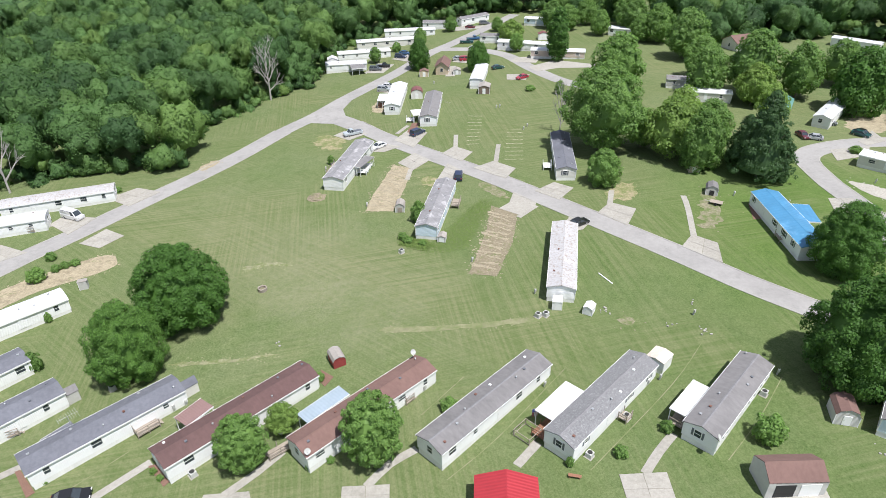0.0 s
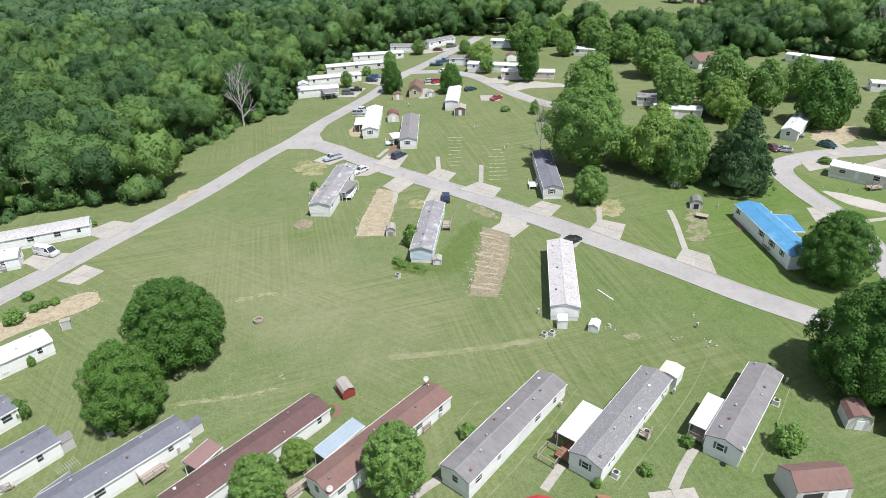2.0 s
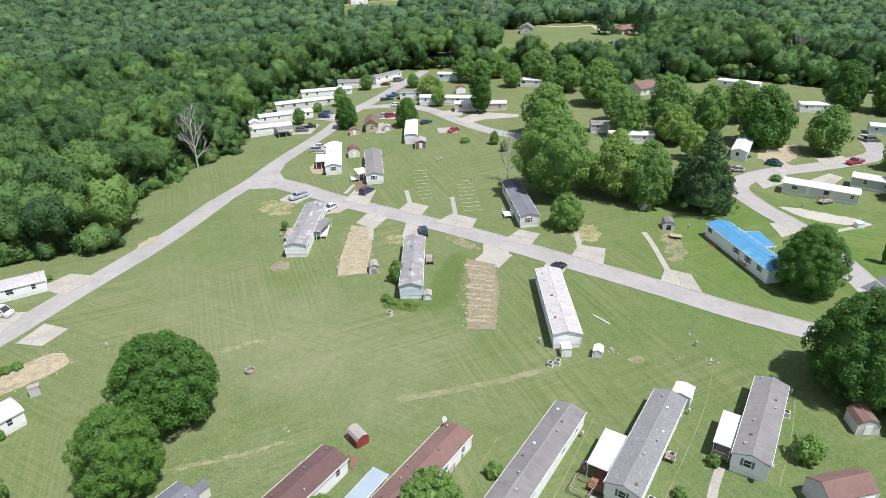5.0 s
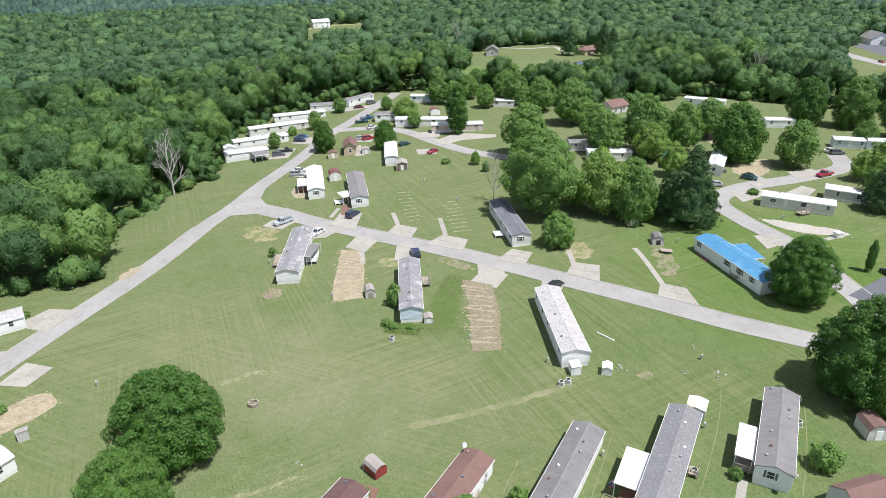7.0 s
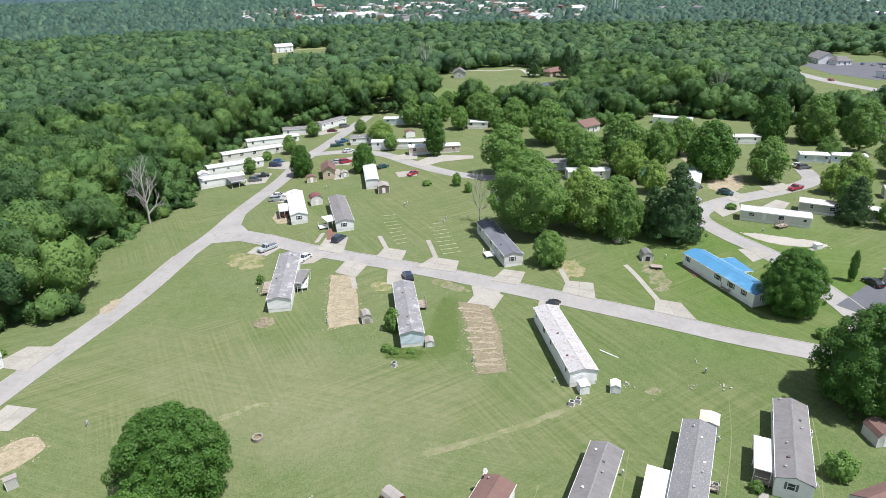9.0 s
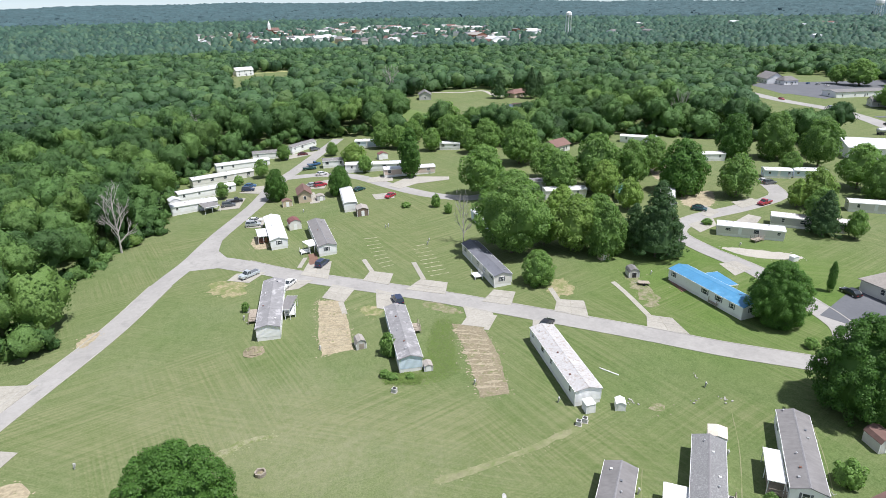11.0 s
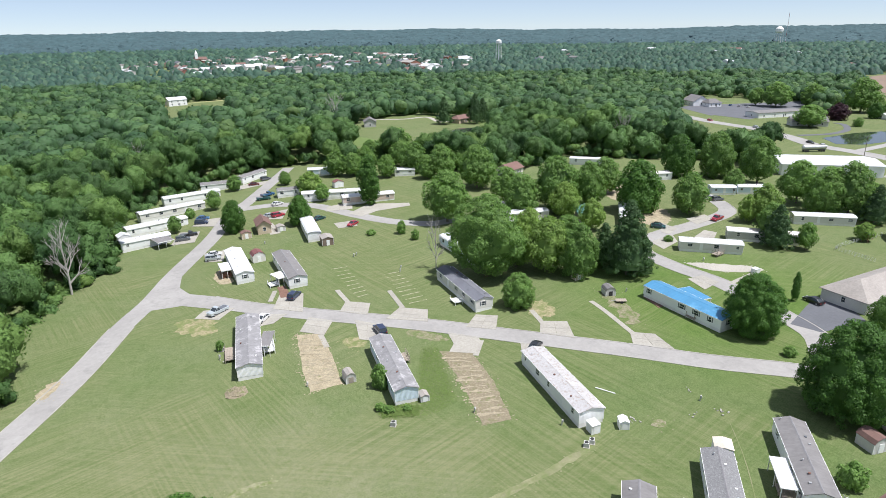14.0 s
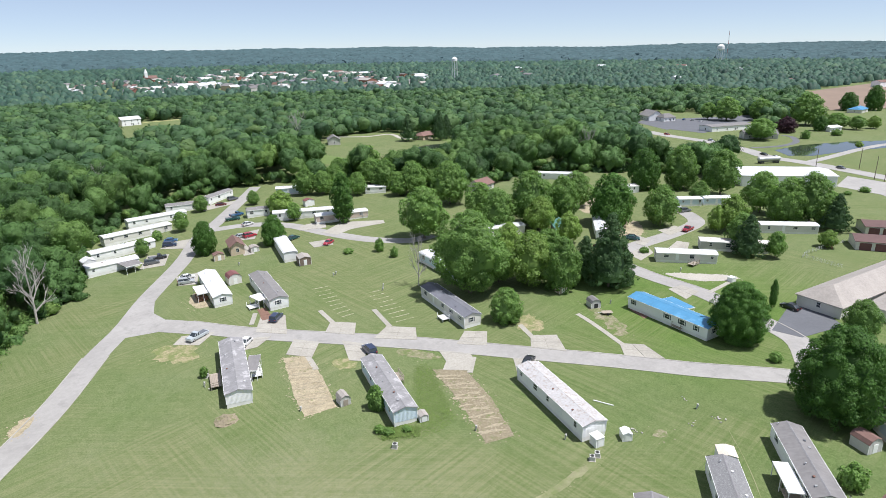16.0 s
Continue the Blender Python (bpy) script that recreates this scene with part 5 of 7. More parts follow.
ribbon("house_drive", [(316.6, 241.2), (336.6, 234.8), (361.1, 238.2), (383.4, 252.6), (386.9, 261.3)], 4.0, 0.07, TAR, "dark curved drive to a house")
flat("forecourt", [(243.1, 156.1), (270.1, 164.1), (266.1, 118.2), (211.7, 99.9), (240.9, 137.1)], 0.06, ASPHALT, "pale forecourt beside the warehouse")
flat("church_lot", [(378.9, 387.7), (404.9, 383.9), (397.3, 333.8), (352.4, 331.3)], 0.05, TAR, "asphalt lot before the church")
ribbon("farm_drive", [(137.0, 455.5), (155.8, 443.2), (175.1, 443.8), (170.5, 414.3), (182.1, 412.4)], 3.5, 0.06, GRAVEL, "gravel drive to the house by the pond")
flat("pond", [(154.8, 370.8), (165.7, 378.2), (179.6, 373.4), (180.1, 359.5), (167.1, 348.1), (153.9, 347.2), (148.0, 352.1)], 0.05, WATER, "small still pond in the meadow")
flat("pond", [(318.6, 228.0), (352.1, 229.1), (389.2, 219.9), (413.7, 207.8), (414.1, 197.6), (379.2, 193.4), (347.6, 200.4), (315.9, 203.5), (304.8, 211.9)], 0.05, WATER, "still pond beside the main road")
flat("brown_field", [(779.0, 465.1), (857.1, 475.2), (1108.1, 499.1), (1240.4, 476.3), (646.7, 262.6), (655.2, 312.9), (594.3, 336.2)], 0.3, FIELD, "bare brown ploughed field")
flat("meadow", [(88.3, 403.7), (129.5, 449.8), (185.4, 462.6), (214.8, 418.6), (192.4, 373.3), (138.2, 354.6), (103.8, 346.8), (79.3, 354.1)], 0.02, mat("meadow_grass", (0.125, 0.185, 0.05), 0.95, big=(0.03, 0.2), fine=(0.3, 0.12)), "light green mown meadow by the pond")

LUSH = mat("lush_grass", (0.110, 0.170, 0.036), 0.95, big=(0.5, 0.3), fine=(3.0, 0.3), bump=0.2)


def tufts(points, n, label, seed, high=0.14):
    """Unmown grass and weeds: many small leaning blades, thinner towards the edge of the patch."""
    rng = np.random.default_rng(seed)
    p = np.array(points)
    mid = p.mean(0)
    q = rng.uniform(p.min(0) - 1.0, p.max(0) + 1.0, (n * 3, 2))
    w = mid + (q - mid) * rng.uniform(0.75, 1.12, (len(q), 1))
    q = q[inside(w[:, 0], w[:, 1], points)][:n]
    m = len(q)
    z = np.array([gz(*v) for v in q])
    a, lean = rng.uniform(0, 6.28, m), rng.uniform(0, 6.28, m)
    wide, tall = rng.uniform(0.03, 0.1, m), high * rng.uniform(0.4, 1.3, m)
    d = np.stack([np.cos(a) * wide, np.sin(a) * wide, np.zeros(m)], 1)
    e = np.stack([np.cos(lean) * tall * 1.6, np.sin(lean) * tall * 1.6, tall * 0.4], 1)
    o = np.stack([q[:, 0], q[:, 1], z - 0.01], 1)
    k = np.stack([o - d, o + d, o + e + d * 0.7, o + e - d * 0.7], 1).reshape(-1, 3)
    tagged(new("tall_grass", cards_mesh("tall_grass", k, LUSH)), label, "grass", kind="stuff")


tufts([(7.6, 125.6), (9.5, 123.2), (4.0, 107.0), (-0.3, 105.3), (-4.1, 106.8)], 9000, "taller lush green grass beside a home", 21)
tufts([(-8.9, 111.1), (-5.8, 110.8), (-3.1, 107.5), (-4.7, 105.8), (-9.5, 108.3)], 2600, "weedy lush green growth at a home's end", 22, 0.3)
CLIPPINGS = mat("dry_clippings", (0.25, 0.25, 0.145), 0.95, big=(0.6, 0.3), fine=(2.5, 0.35), stain=((0.14, 0.17, 0.06), 0.7, 0.45, 0.6))
blot("clippings", [(-43.6, 74.9), (-36.1, 75.2), (-28.0, 76.2), (-27.8, 75.8), (-35.6, 74.6), (-43.4, 74.3)], 0.014, CLIPPINGS, "dry line of grass clippings on the field", 71, 0.3)
blot("clippings", [(-39.7, 102.2), (-35.6, 103.8), (-30.9, 102.9), (-30.6, 101.9), (-34.9, 102.4), (-39.1, 101.0)], 0.014, CLIPPINGS, "dry line of grass clippings on the field", 72, 0.4)
flat("hay_field", [(12.8, 673.9), (80.2, 689.5), (53.3, 545.5), (1.2, 533.9)], 0.05, mat("hay_stubble", (0.34, 0.33, 0.15), 0.95, big=(0.02, 0.2), fine=(0.2, 0.15)), "pale yellow hay field in the woods")
STRAW = mat("pale_straw", (0.33, 0.285, 0.20), 0.95, big=(0.8, 0.3), fine=(3.0, 0.35), bump=0.6)
for _s, (_q, _n) in enumerate((([(-13.7, 146.1), (-9.8, 143.0), (-12.2, 124.0), (-17.8, 125.5)], 9), ([(9.6, 121.6), (14.4, 117.9), (8.8, 96.9), (4.6, 98.1)], 12))):
    _a, _b, _c, _d = (Vector(q) for q in _q)
    for _i in range(_n):
        _u = (_i + 0.5) / _n
        _e, _f = _a.lerp(_d, _u + 0.02 * (-1) ** _i), _b.lerp(_c, _u)
        _w = (_d - _a).normalized() * (0.12 + 0.07 * (_i % 3))
        blot("straw_row", [tuple(_e - _w), tuple(_e.lerp(_f, 0.5) - _w * 1.3), tuple(_f - _w), tuple(_f + _w), tuple(_e.lerp(_f, 0.45) + _w), tuple(_e + _w)], 0.06, STRAW, "loose pale straw where a row of piers stood", 40 + _s * 20 + _i, 0.5)

# ---- outbuildings ----
def gambrel(w, h, r):
    return [(-w / 2, 0), (w / 2, 0), (w / 2, h), (w * 0.36, h + r * 0.62), (0, h + r), (-w * 0.36, h + r * 0.62), (-w / 2, h)]


def shed(x, y, heading, l, w, h, label, roof=SHINGLE, wall=GREY_SIDING, style="gable", rise=0.7, door=TRIM):
    top = thing("shed", x, y, heading, label, "shed", "sheds")
    if style == "gambrel":
        o = gambrel(w, h, rise)
    elif style == "flat":
        o = [(-w / 2, 0), (w / 2, 0), (w / 2, h), (-w / 2, h + 0.15)]
    else:
        o = [(-w / 2, 0), (w / 2, 0), (w / 2, h), (0, h + rise), (-w / 2, h)]
    part("wall", Shape().extrude([(a, b - 0.25 if b == 0 else b) for a, b in o], -l / 2, l / 2), wall, top)
    line = [(a * 1.06, b + 0.02) for a, b in o[2:]]
    part("roof", Shape().extrude([(a, b + 0.08) for a, b in line][::1] + [(a, b) for a, b in line][::-1], -l / 2 - 0.12, l / 2 + 0.12), roof, top)
    d = part("door", Shape().box(-l / 2 - 0.05, -l / 2 + 0.02, -0.5, 0.5, 0.05, min(h - 0.05, 1.85)), door, top)
    part("handle", Shape().tube((-l / 2 - 0.1, 0.35, 0.95), (-l / 2 - 0.04, 0.35, 0.95), 0.04), METAL, d)
    for s in (-1, 1):
        part("corner_trim", Shape().box(-l / 2 - 0.03, -l / 2 + 0.05, s * w / 2 - 0.05, s * w / 2 + 0.05, 0, h - 0.03), TRIM, top)
    return top


shed(-17.41, 73.75, -62, 2.7, 2.0, 1.3, "small red barn-style garden shed with plants at its door", SHINGLE_TAN, RED_PAINT, "gambrel", 0.75, DARK)
shed(52.32, 59.06, 75, 3.3, 2.9, 1.7, "grey gambrel shed with brown roof and white door", SHINGLE_BROWN, GREY_SIDING, "gambrel", 1.05)
shed(-10.37, 123.3, 88, 2.5, 2.0, 1.3, "small weathered grey barn-style shed", SHINGLE_TAN, GREY_SIDING, "gambrel", 0.9, WOOD)
shed(-9.46, 201.74, 92, 3.8, 3.6, 2.0, "cream barn-style shed with a dark red roof", mat("dark_red_roof", (0.18, 0.07, 0.07), 0.8), CREAM, "gambrel", 1.2)
shed(12.89, 203.24, 82, 4.6, 3.6, 2.2, "dark brown shed beside a white home", SHINGLE_TAN, mat("brown_siding", (0.20, 0.15, 0.12), 0.8, ribs=("Z", 0.2)), "gable", 0.6)
shed(23.60, 83.44, 60, 1.8, 1.6, 1.3, "small white garden shed on the lawn", TRIM, WHITE, "gable", 0.4)
shed(18.56, 85.25, 80, 1.8, 1.6, 1.6, "small white box shed at the end of a home", TRIM, WHITE, "flat")
shed(58.82, 124.73, 70, 2.9, 2.5, 1.3, "grey barn-style shed on the empty lot", SHINGLE, GREY_SIDING, "gambrel", 1.0, DARK)
shed(58.72, 136.41, 85, 2.1, 2.3, 1.5, "beige shed under the pines", TIN, TAN, "gable", 0.5)
shed(100.71, 114.28, 85, 1.5, 1.5, 1.1, "small white shed on the gravel strip", TIN, WHITE, "flat")
shed(-68.94, 96.92, 20, 1.5, 1.3, 1.6, "small grey utility shed with a weathered roof", SHINGLE_TAN, GREY_SIDING, "flat")
shed(-38.71, 68.36, 46, 2.0, 1.7, 1.7, "white shed at the end of a home", SHINGLE_DARK, CREAM, "gable", 0.9)
shed(-56.13, 67.46, 46, 1.8, 1.6, 1.8, "small grey porch shed at the end of a home", SHINGLE, GREY_SIDING, "gable", 0.8, DARK)
shed(31.14, 69.88, 46, 2.8, 2.7, 2.1, "white shed with a pale flat roof", mat("pale_roof", (0.62, 0.55, 0.47), 0.7), WHITE, "gable", 0.3)
shed(-7.66, 225.57, 90, 2.6, 3.2, 1.8, "brown shed beside the tan house", SHINGLE_BROWN, TAN, "gable", 0.7)
shed(4.19, 226.15, 90, 3.0, 2.6, 1.5, "grey low shed behind the homes", SHINGLE_TAN, GREY_SIDING, "gable", 0.5)
shed(-43.68, 244.28, 100, 4.0, 3.8, 3.0, "white shed with a dark door at the wood's edge", TIN, WHITE, "gable", 0.9, DARK)
shed(-46.81, 237.78, 10, 2.0, 2.0, 1.4, "small white box at the wood's edge", TIN, WHITE, "flat")
shed(41.14, 269.88, 90, 3.0, 4.0, 2.2, "shed with a red roof behind the homes", mat("dark_red_roof", (0.18, 0.07, 0.07), 0.8), WHITE, "gable", 0.8)


def house(x, y, heading, l, w, h, label, roof=SHINGLE, wall=WHITE, rise=1.8, hip=0.0, windows=3, name="house", group="houses", storeys=1, o=0.45):
    """A house with a gable (hip=0) or hipped roof; x runs along the ridge."""
    top = thing(name, x, y, heading, label, name.replace("_", " "), group)
    part("wall", Shape().box(-l / 2, l / 2, -w / 2, w / 2, -0.4, h) if hip else Shape().extrude([(-w / 2, -0.4), (w / 2, -0.4), (w / 2, h), (0, h + rise - 0.12), (-w / 2, h)], -l / 2, l / 2), wall, top)
    s = Shape()
    if hip:
        a, b, r = l / 2 + o, w / 2 + o, l / 2 - hip
        z0 = h - 0.1
        s.add([(-a, -b, z0), (a, -b, z0), (a, b, z0), (-a, b, z0), (-r, 0, h + rise), (r, 0, h + rise), (-a, -b, z0 + .15), (a, -b, z0 + .15), (a, b, z0 + .15), (-a, b, z0 + .15)],
              [(3, 2, 1, 0), (0, 1, 7, 6), (1, 2, 8, 7), (2, 3, 9, 8), (3, 0, 6, 9), (6, 7, 5, 4), (7, 8, 5), (8, 9, 4, 5), (9, 6, 4)])
    else:
        s.extrude(roof_outline(w, h, h + rise, o, "gable"), -l / 2 - o, l / 2 + o)
    part("roof", s, roof, top)
    n = max(1, windows)
    for side in (-1, 1):
        for k in range(n if windows else 0):
            for f in range(storeys):
                q = -l / 2 + (k + 0.5) * l / n
                add_window(top, pose(q, side * w / 2, 1.6 + 2.7 * f, 0, 0, 0 if side > 0 else 180), 0.9, 1.2)
    if windows:
        for e in (-1, 1):
            add_window(top, pose(e * l / 2, 0, 1.7, 0, 0, 90 if e < 0 else -90), 0.9, 1.2)
        add_door(top, pose(l * 0.08, -w / 2, 0.1, 0, 0, 180), SHUTTER)
    return top


house(-0.83, 229.75, 83.2, 8.4, 4.4, 2.9, "small tan house with a steep brown roof", SHINGLE_BROWN, TAN, 1.9, 0, 2)
_ga = (40.33, 49.06, 1.2, 7.0, 4.1)
_g_w = _ga[4] / 2 + 0.04
_g = house(*_ga, 2.5, "grey garage with a brown shingle roof and open bay", SHINGLE_BROWN, GREY_SIDING, 1.3, 0, 0, "garage", "garages", 1, 0.0)
# a near-black panel paints the shade of an open bay; the wall is uncut
part("open_bay", Shape().box(-2.6, -0.2, -_g_w, -_g_w + 0.1, 0.0, 2.1), DARK, _g, "dark panel painted as the shade inside a garage bay")
part("garage_door", Shape().box(0.4, 2.8, -_g_w, -_g_w + 0.1, 0.0, 2.1), TRIM, _g, "closed white garage door")
flat("garage_apron", [(37.9, 47.7), (44.6, 48.8), (44.3, 45.7), (36.8, 45.6)], 0.06, CONCRETE, "pale concrete apron before the garage")
# long low apartment building
house(125.68, 89.69, -1.5, 54.1, 10.5, 2.8, "long low apartment building with a tan-grey hipped roof", SHINGLE_TAN, CREAM, 3.0, 5.2, 6, "apartment_building", "apartments")
house(123.27, 78.28, 1.5, 36.2, 10.0, 2.8, "wing of the apartment building with hipped roof", SHINGLE_TAN, CREAM, 2.8, 5.0, 3, "apartment_building", "apartments")
for _i, _a in enumerate(((164.62, 103.37, -53.0, 18.6, 9.0), (185.31, 109.23, -48.4, 21.0, 9.0))):
    _h = house(*_a, 2.8, "long storage building with dark red doors", mat("maroon_roof", (0.115, 0.062, 0.058), 0.7, ribs=("X", 0.5)), CREAM, 1.2, 0, 0, "storage_building", "storage buildings")
    for _k in range(6):
        part("storage_door", Shape().box(-_a[3] / 2 + 1 + 4.2 * _k, -_a[3] / 2 + 4.2 + 4.2 * _k, -4.58, -4.45, 0.0, 2.3), mat("maroon_door", (0.15, 0.06, 0.065), 0.6, ribs=("Z", 0.4)), _h)
house(232.77, 176.27, -40.4, 39.8, 22.0, 5.0, "big white metal warehouse with a shallow roof", TIN, WHITE, 1.2, 0, 0, "warehouse", "warehouses")
house(401.99, 386.35, 68, 18, 14, 3.8, "white church hall with a grey roof", SHINGLE, WHITE, 4.5, 0, 4, "church_hall", "public buildings")
house(403.98, 372.56, -12, 12, 10, 3.2, "white wing of the church hall", SHINGLE, WHITE, 3.0, 3, 3, "church_hall", "public buildings")
house(386.2, 304.9, -11.7, 38.2, 13, 3.8, "white shop with a flat grey roof by the main road", SHINGLE, WHITE, 0.8, 0, 4, "shop", "public buildings")
house(360.7, 263.4, -38.1, 22.0, 9, 3.2, "grey house with a dark roof by the main road", SHINGLE, GREY_SIDING, 2.6, 0, 3)
house(599.1, 309.6, 10, 20, 12, 3.2, "blue-roofed house beside the field", TIN_BLUE, CREAM, 2.6, 3, 3)
house(437.8, 254.2, -10, 12, 8, 3.0, "low pale shed under trees by the pond", TIN, WHITE, 1.2, 0, 2)
house(422.65, 451.65, 0, 20, 11, 3.5, "white low building among the trees", TIN, WHITE, 1.5, 0, 3)
house(25.46, 662.60, 15, 17, 9, 5.5, "white two-storey farmhouse in the woods", TIN, WHITE, 2.5, 0, 3, storeys=2)
house(120.63, 423.65, 70, 11, 8, 3.5, "grey barn at the meadow's edge", SHINGLE, GREY_SIDING, 2.5, 0, 2, "barn", "barns")
house(182.00, 404.56, 20, 15, 9, 3.0, "brown-roofed house by the pond", SHINGLE_BROWN, TAN, 2.2, 3, 3)
house(113.55, 246.21, 20, 10, 8, 3.0, "small house with a brown roof between trees", SHINGLE_BROWN, CREAM, 2.2, 0, 2)
house(96.21, 175.21, 60, 10, 6, 2.6, "small building with a green metal roof", TIN_GREEN, CREAM, 1.5, 0, 2)


def awning(x, y, heading, l, w, h, material, label, posts=True, name="carport"):
    """A flat roof on posts beside a home."""
    top = thing(name, x, y, heading, label, name, "carports and porch roofs")
    part("roof", Shape().box(-l / 2, l / 2, -w / 2, w / 2, h, h + 0.12), material, top)
    for s in (-1, 1):
        part("fascia", Shape().box(-l / 2 - 0.03, l / 2 + 0.03, s * (w / 2 + 0.02) - 0.02, s * (w / 2 + 0.02) + 0.02, h - 0.1, h + 0.14), TRIM, top)
        for e in (-1, 0, 1):
            part("post", Shape().box(e * (l / 2 - 0.12) - 0.05, e * (l / 2 - 0.12) + 0.05, s * (w / 2 - 0.12) - 0.05, s * (w / 2 - 0.12) + 0.05, -0.3, h), TRIM, top)
    return top


def deck(x, y, heading, l, w, h, label, material=WOOD, steps=True, rails=True):
    """A raised timber deck with boards, rails and steps."""
    top = thing("deck", x, y, heading, label, "deck", "decks")
    n = max(3, int(w / 0.3))
    me = Shape().box(-l / 2, l / 2, -0.5 * w / n + 0.012, 0.5 * w / n - 0.012, h - 0.05, h).mesh("board", material)
    for i in range(n):
        part_at("board", me, top, pose(0, -w / 2 + (i + 0.5) * w / n, 0))
    part("joist_frame", Shape().box(-l / 2 + 0.03, l / 2 - 0.03, -w / 2 + 0.03, -w / 2 + 0.1, h - 0.25, h - 0.055).box(-l / 2 + 0.03, l / 2 - 0.03, w / 2 - 0.1, w / 2 - 0.03, h - 0.25, h - 0.055), material, top)
    k = max(2, int(l / 1.6) + 1)
    post = Shape().box(-0.05, 0.05, -0.05, 0.05, -0.4, h + (0.95 if rails else 0)).mesh("post", material)
    for i in range(k):
        for s in (-1, 1):
            part_at("post", post, top, pose(-l / 2 + 0.05 + i * (l - 0.1) / (k - 1), s * (w / 2 - 0.05), 0))
    if rails:
        for z in (0.45, 0.9):
            part("rail", Shape().box(-l / 2, l / 2, -w / 2 - 0.02, -w / 2 + 0.03, h + z - 0.05, h + z + 0.05), material, top)
            part("rail", Shape().box(-l / 2 - 0.02, -l / 2 + 0.03, -w / 2, w / 2, h + z - 0.05, h + z + 0.05), material, top)
    if steps:
        for i in range(3):
            part("step", Shape().box(l / 2 + 0.28 * i, l / 2 + 0.28 * (i + 1), -0.5, 0.5, h - 0.22 * (i + 1) - 0.05, h - 0.22 * (i + 1)), material, top)
    return top


SHEET = mat("white_sheet_roof", (0.70, 0.70, 0.685), 0.5, big=(0.5, 0.05), fine=(2, 0.03), ribs=("Y", 0.4), bump=0.25)
awning(15.26, 60.95, 47.1, 7.4, 3.5, 2.5, SHEET, "flat white carport roof beside a mobile home")
awning(32.37, 60.75, 46.8, 7.2, 2.3, 2.5, SHEET, "flat white porch roof beside a mobile home", name="porch_roof")
awning(-35.41, 61.72, 55.8, 4.4, 2.8, 2.5, mat("brown_sheet_roof", (0.24, 0.15, 0.14), 0.6, ribs=("X", 0.4)), "flat brown awning edged in white beside a home", name="porch_roof")
awning(-17.39, 62.31, 47.2, 7.3, 2.4, 2.5, TIN_SKY, "pale blue ribbed metal carport roof")
awning(-19.98, 195.66, -1.9, 3.2, 6.8, 2.5, SHEET, "flat white porch roof at a home's side", name="porch_roof")
awning(-8.64, 180.05, 13.4, 3.2, 4.7, 2.4, SHEET, "small white porch roof at a front door", name="porch_roof")
awning(-32.87, 234.54, 16.5, 5.4, 7.3, 2.4, SHINGLE, "grey porch roof on white posts", name="porch_roof")
awning(-20.99, 145.28, -23.8, 2.5, 7.0, 2.5, SHINGLE, "grey shingle porch roof at a home's side", name="porch_roof")
awning(70.74, 109.82, -9.6, 5.2, 7.4, 2.6, TIN_BLUE, "blue metal side roof of a home", name="porch_roof")
awning(-52.11, 58.08, 53.5, 4.1, 3.3, 2.5, SHINGLE_DARK, "slate grey side roof of a long home", name="porch_roof")
# red carport with ribbed gable roof
_c = thing("metal_carport", 6.46, 44.51, -3, "open carport with a bright red ribbed roof", "carport")
part("roof", Shape().extrude(roof_outline(7.4, 2.8, 4.1, 0.1, "gable"), -4.6, 4.6, pose(0, 0, 0, 0, 0, 90)), mat("red_ribbed_metal_roof", (0.40, 0.035, 0.045), 0.45, 0.1, big=(0.4, 0.08), fine=(2, 0.04), ribs=("Y", 0.45), bump=0.9), _c)
for _x in (-3.3, 3.3):
    for _y in (-4.2, 0, 4.2):
        part("post", Shape().box(_x - 0.05, _x + 0.05, _y - 0.05, _y + 0.05, -0.3, 2.6), METAL, _c)

deck(-94.25, 119.19, 10, 7, 2.4, 0.6, "weathered grey deck before a white home")
deck(-88.45, 133.79, 8, 6, 2.0, 0.7, "weathered grey deck with rails beside a white home")
deck(-28.68, 146.62, 80, 6, 2.2, 0.7, "cluttered grey wooden deck behind a home")
deck(-20.67, 145.55, 80, 6, 2.4, 0.7, "white railed porch deck at a home's side", TRIM)
deck(24.81, 141.53, 85, 3.0, 2.0, 0.7, "white wooden porch deck with steps", TRIM)
deck(64.76, 104.13, 85, 2.6, 1.6, 0.7, "small grey deck with steps at a door")
deck(-42.26, 61.05, 46, 3.2, 1.6, 0.7, "grey wooden deck with steps beside a long home")
shed(-1.00, 109.31, 80, 1.9, 1.6, 1.1, "small weathered grey box shed at a home's end", SHINGLE_TAN, GREY_SIDING, "gable", 0.35)
deck(2.06, 124.23, 80, 3.6, 1.8, 0.7, "grey wooden deck at a home's side")
deck(13.53, 57.74, 46, 4.0, 3.6, 0.6, "red-brown porch deck under a carport", WOOD_RED)
deck(31.34, 59.14, 46, 4.0, 2.4, 0.6, "brown porch deck under a white roof", WOOD)
deck(-22.63, 56.48, 40, 3.4, 1.4, 0.5, "grey wooden ramp beside a home")
deck(-20.20, 194.84, 90, 4.0, 2.4, 0.4, "dark covered porch deck", WOOD_RED)
deck(-10.56, 179.72, 90, 3.0, 2.6, 0.5, "white front porch with railings", TRIM)
deck(-33.10, 240.13, 10, 5.0, 2.6, 0.5, "covered grey porch deck", WOOD)
deck(103.40, 128.11, 5, 3.4, 1.8, 0.7, "grey wooden steps before a cream home")
deck(23.75, 59.80, 46, 1.6, 1.3, 0.6, "small grey landing beside a home")
deck(-61.88, 60.62, 30, 3.0, 1.5, 0.6, "small wooden landing beside a home")
deck(-5.90, 64.79, 46, 1.6, 1.2, 0.5, "small wooden steps beside a home")


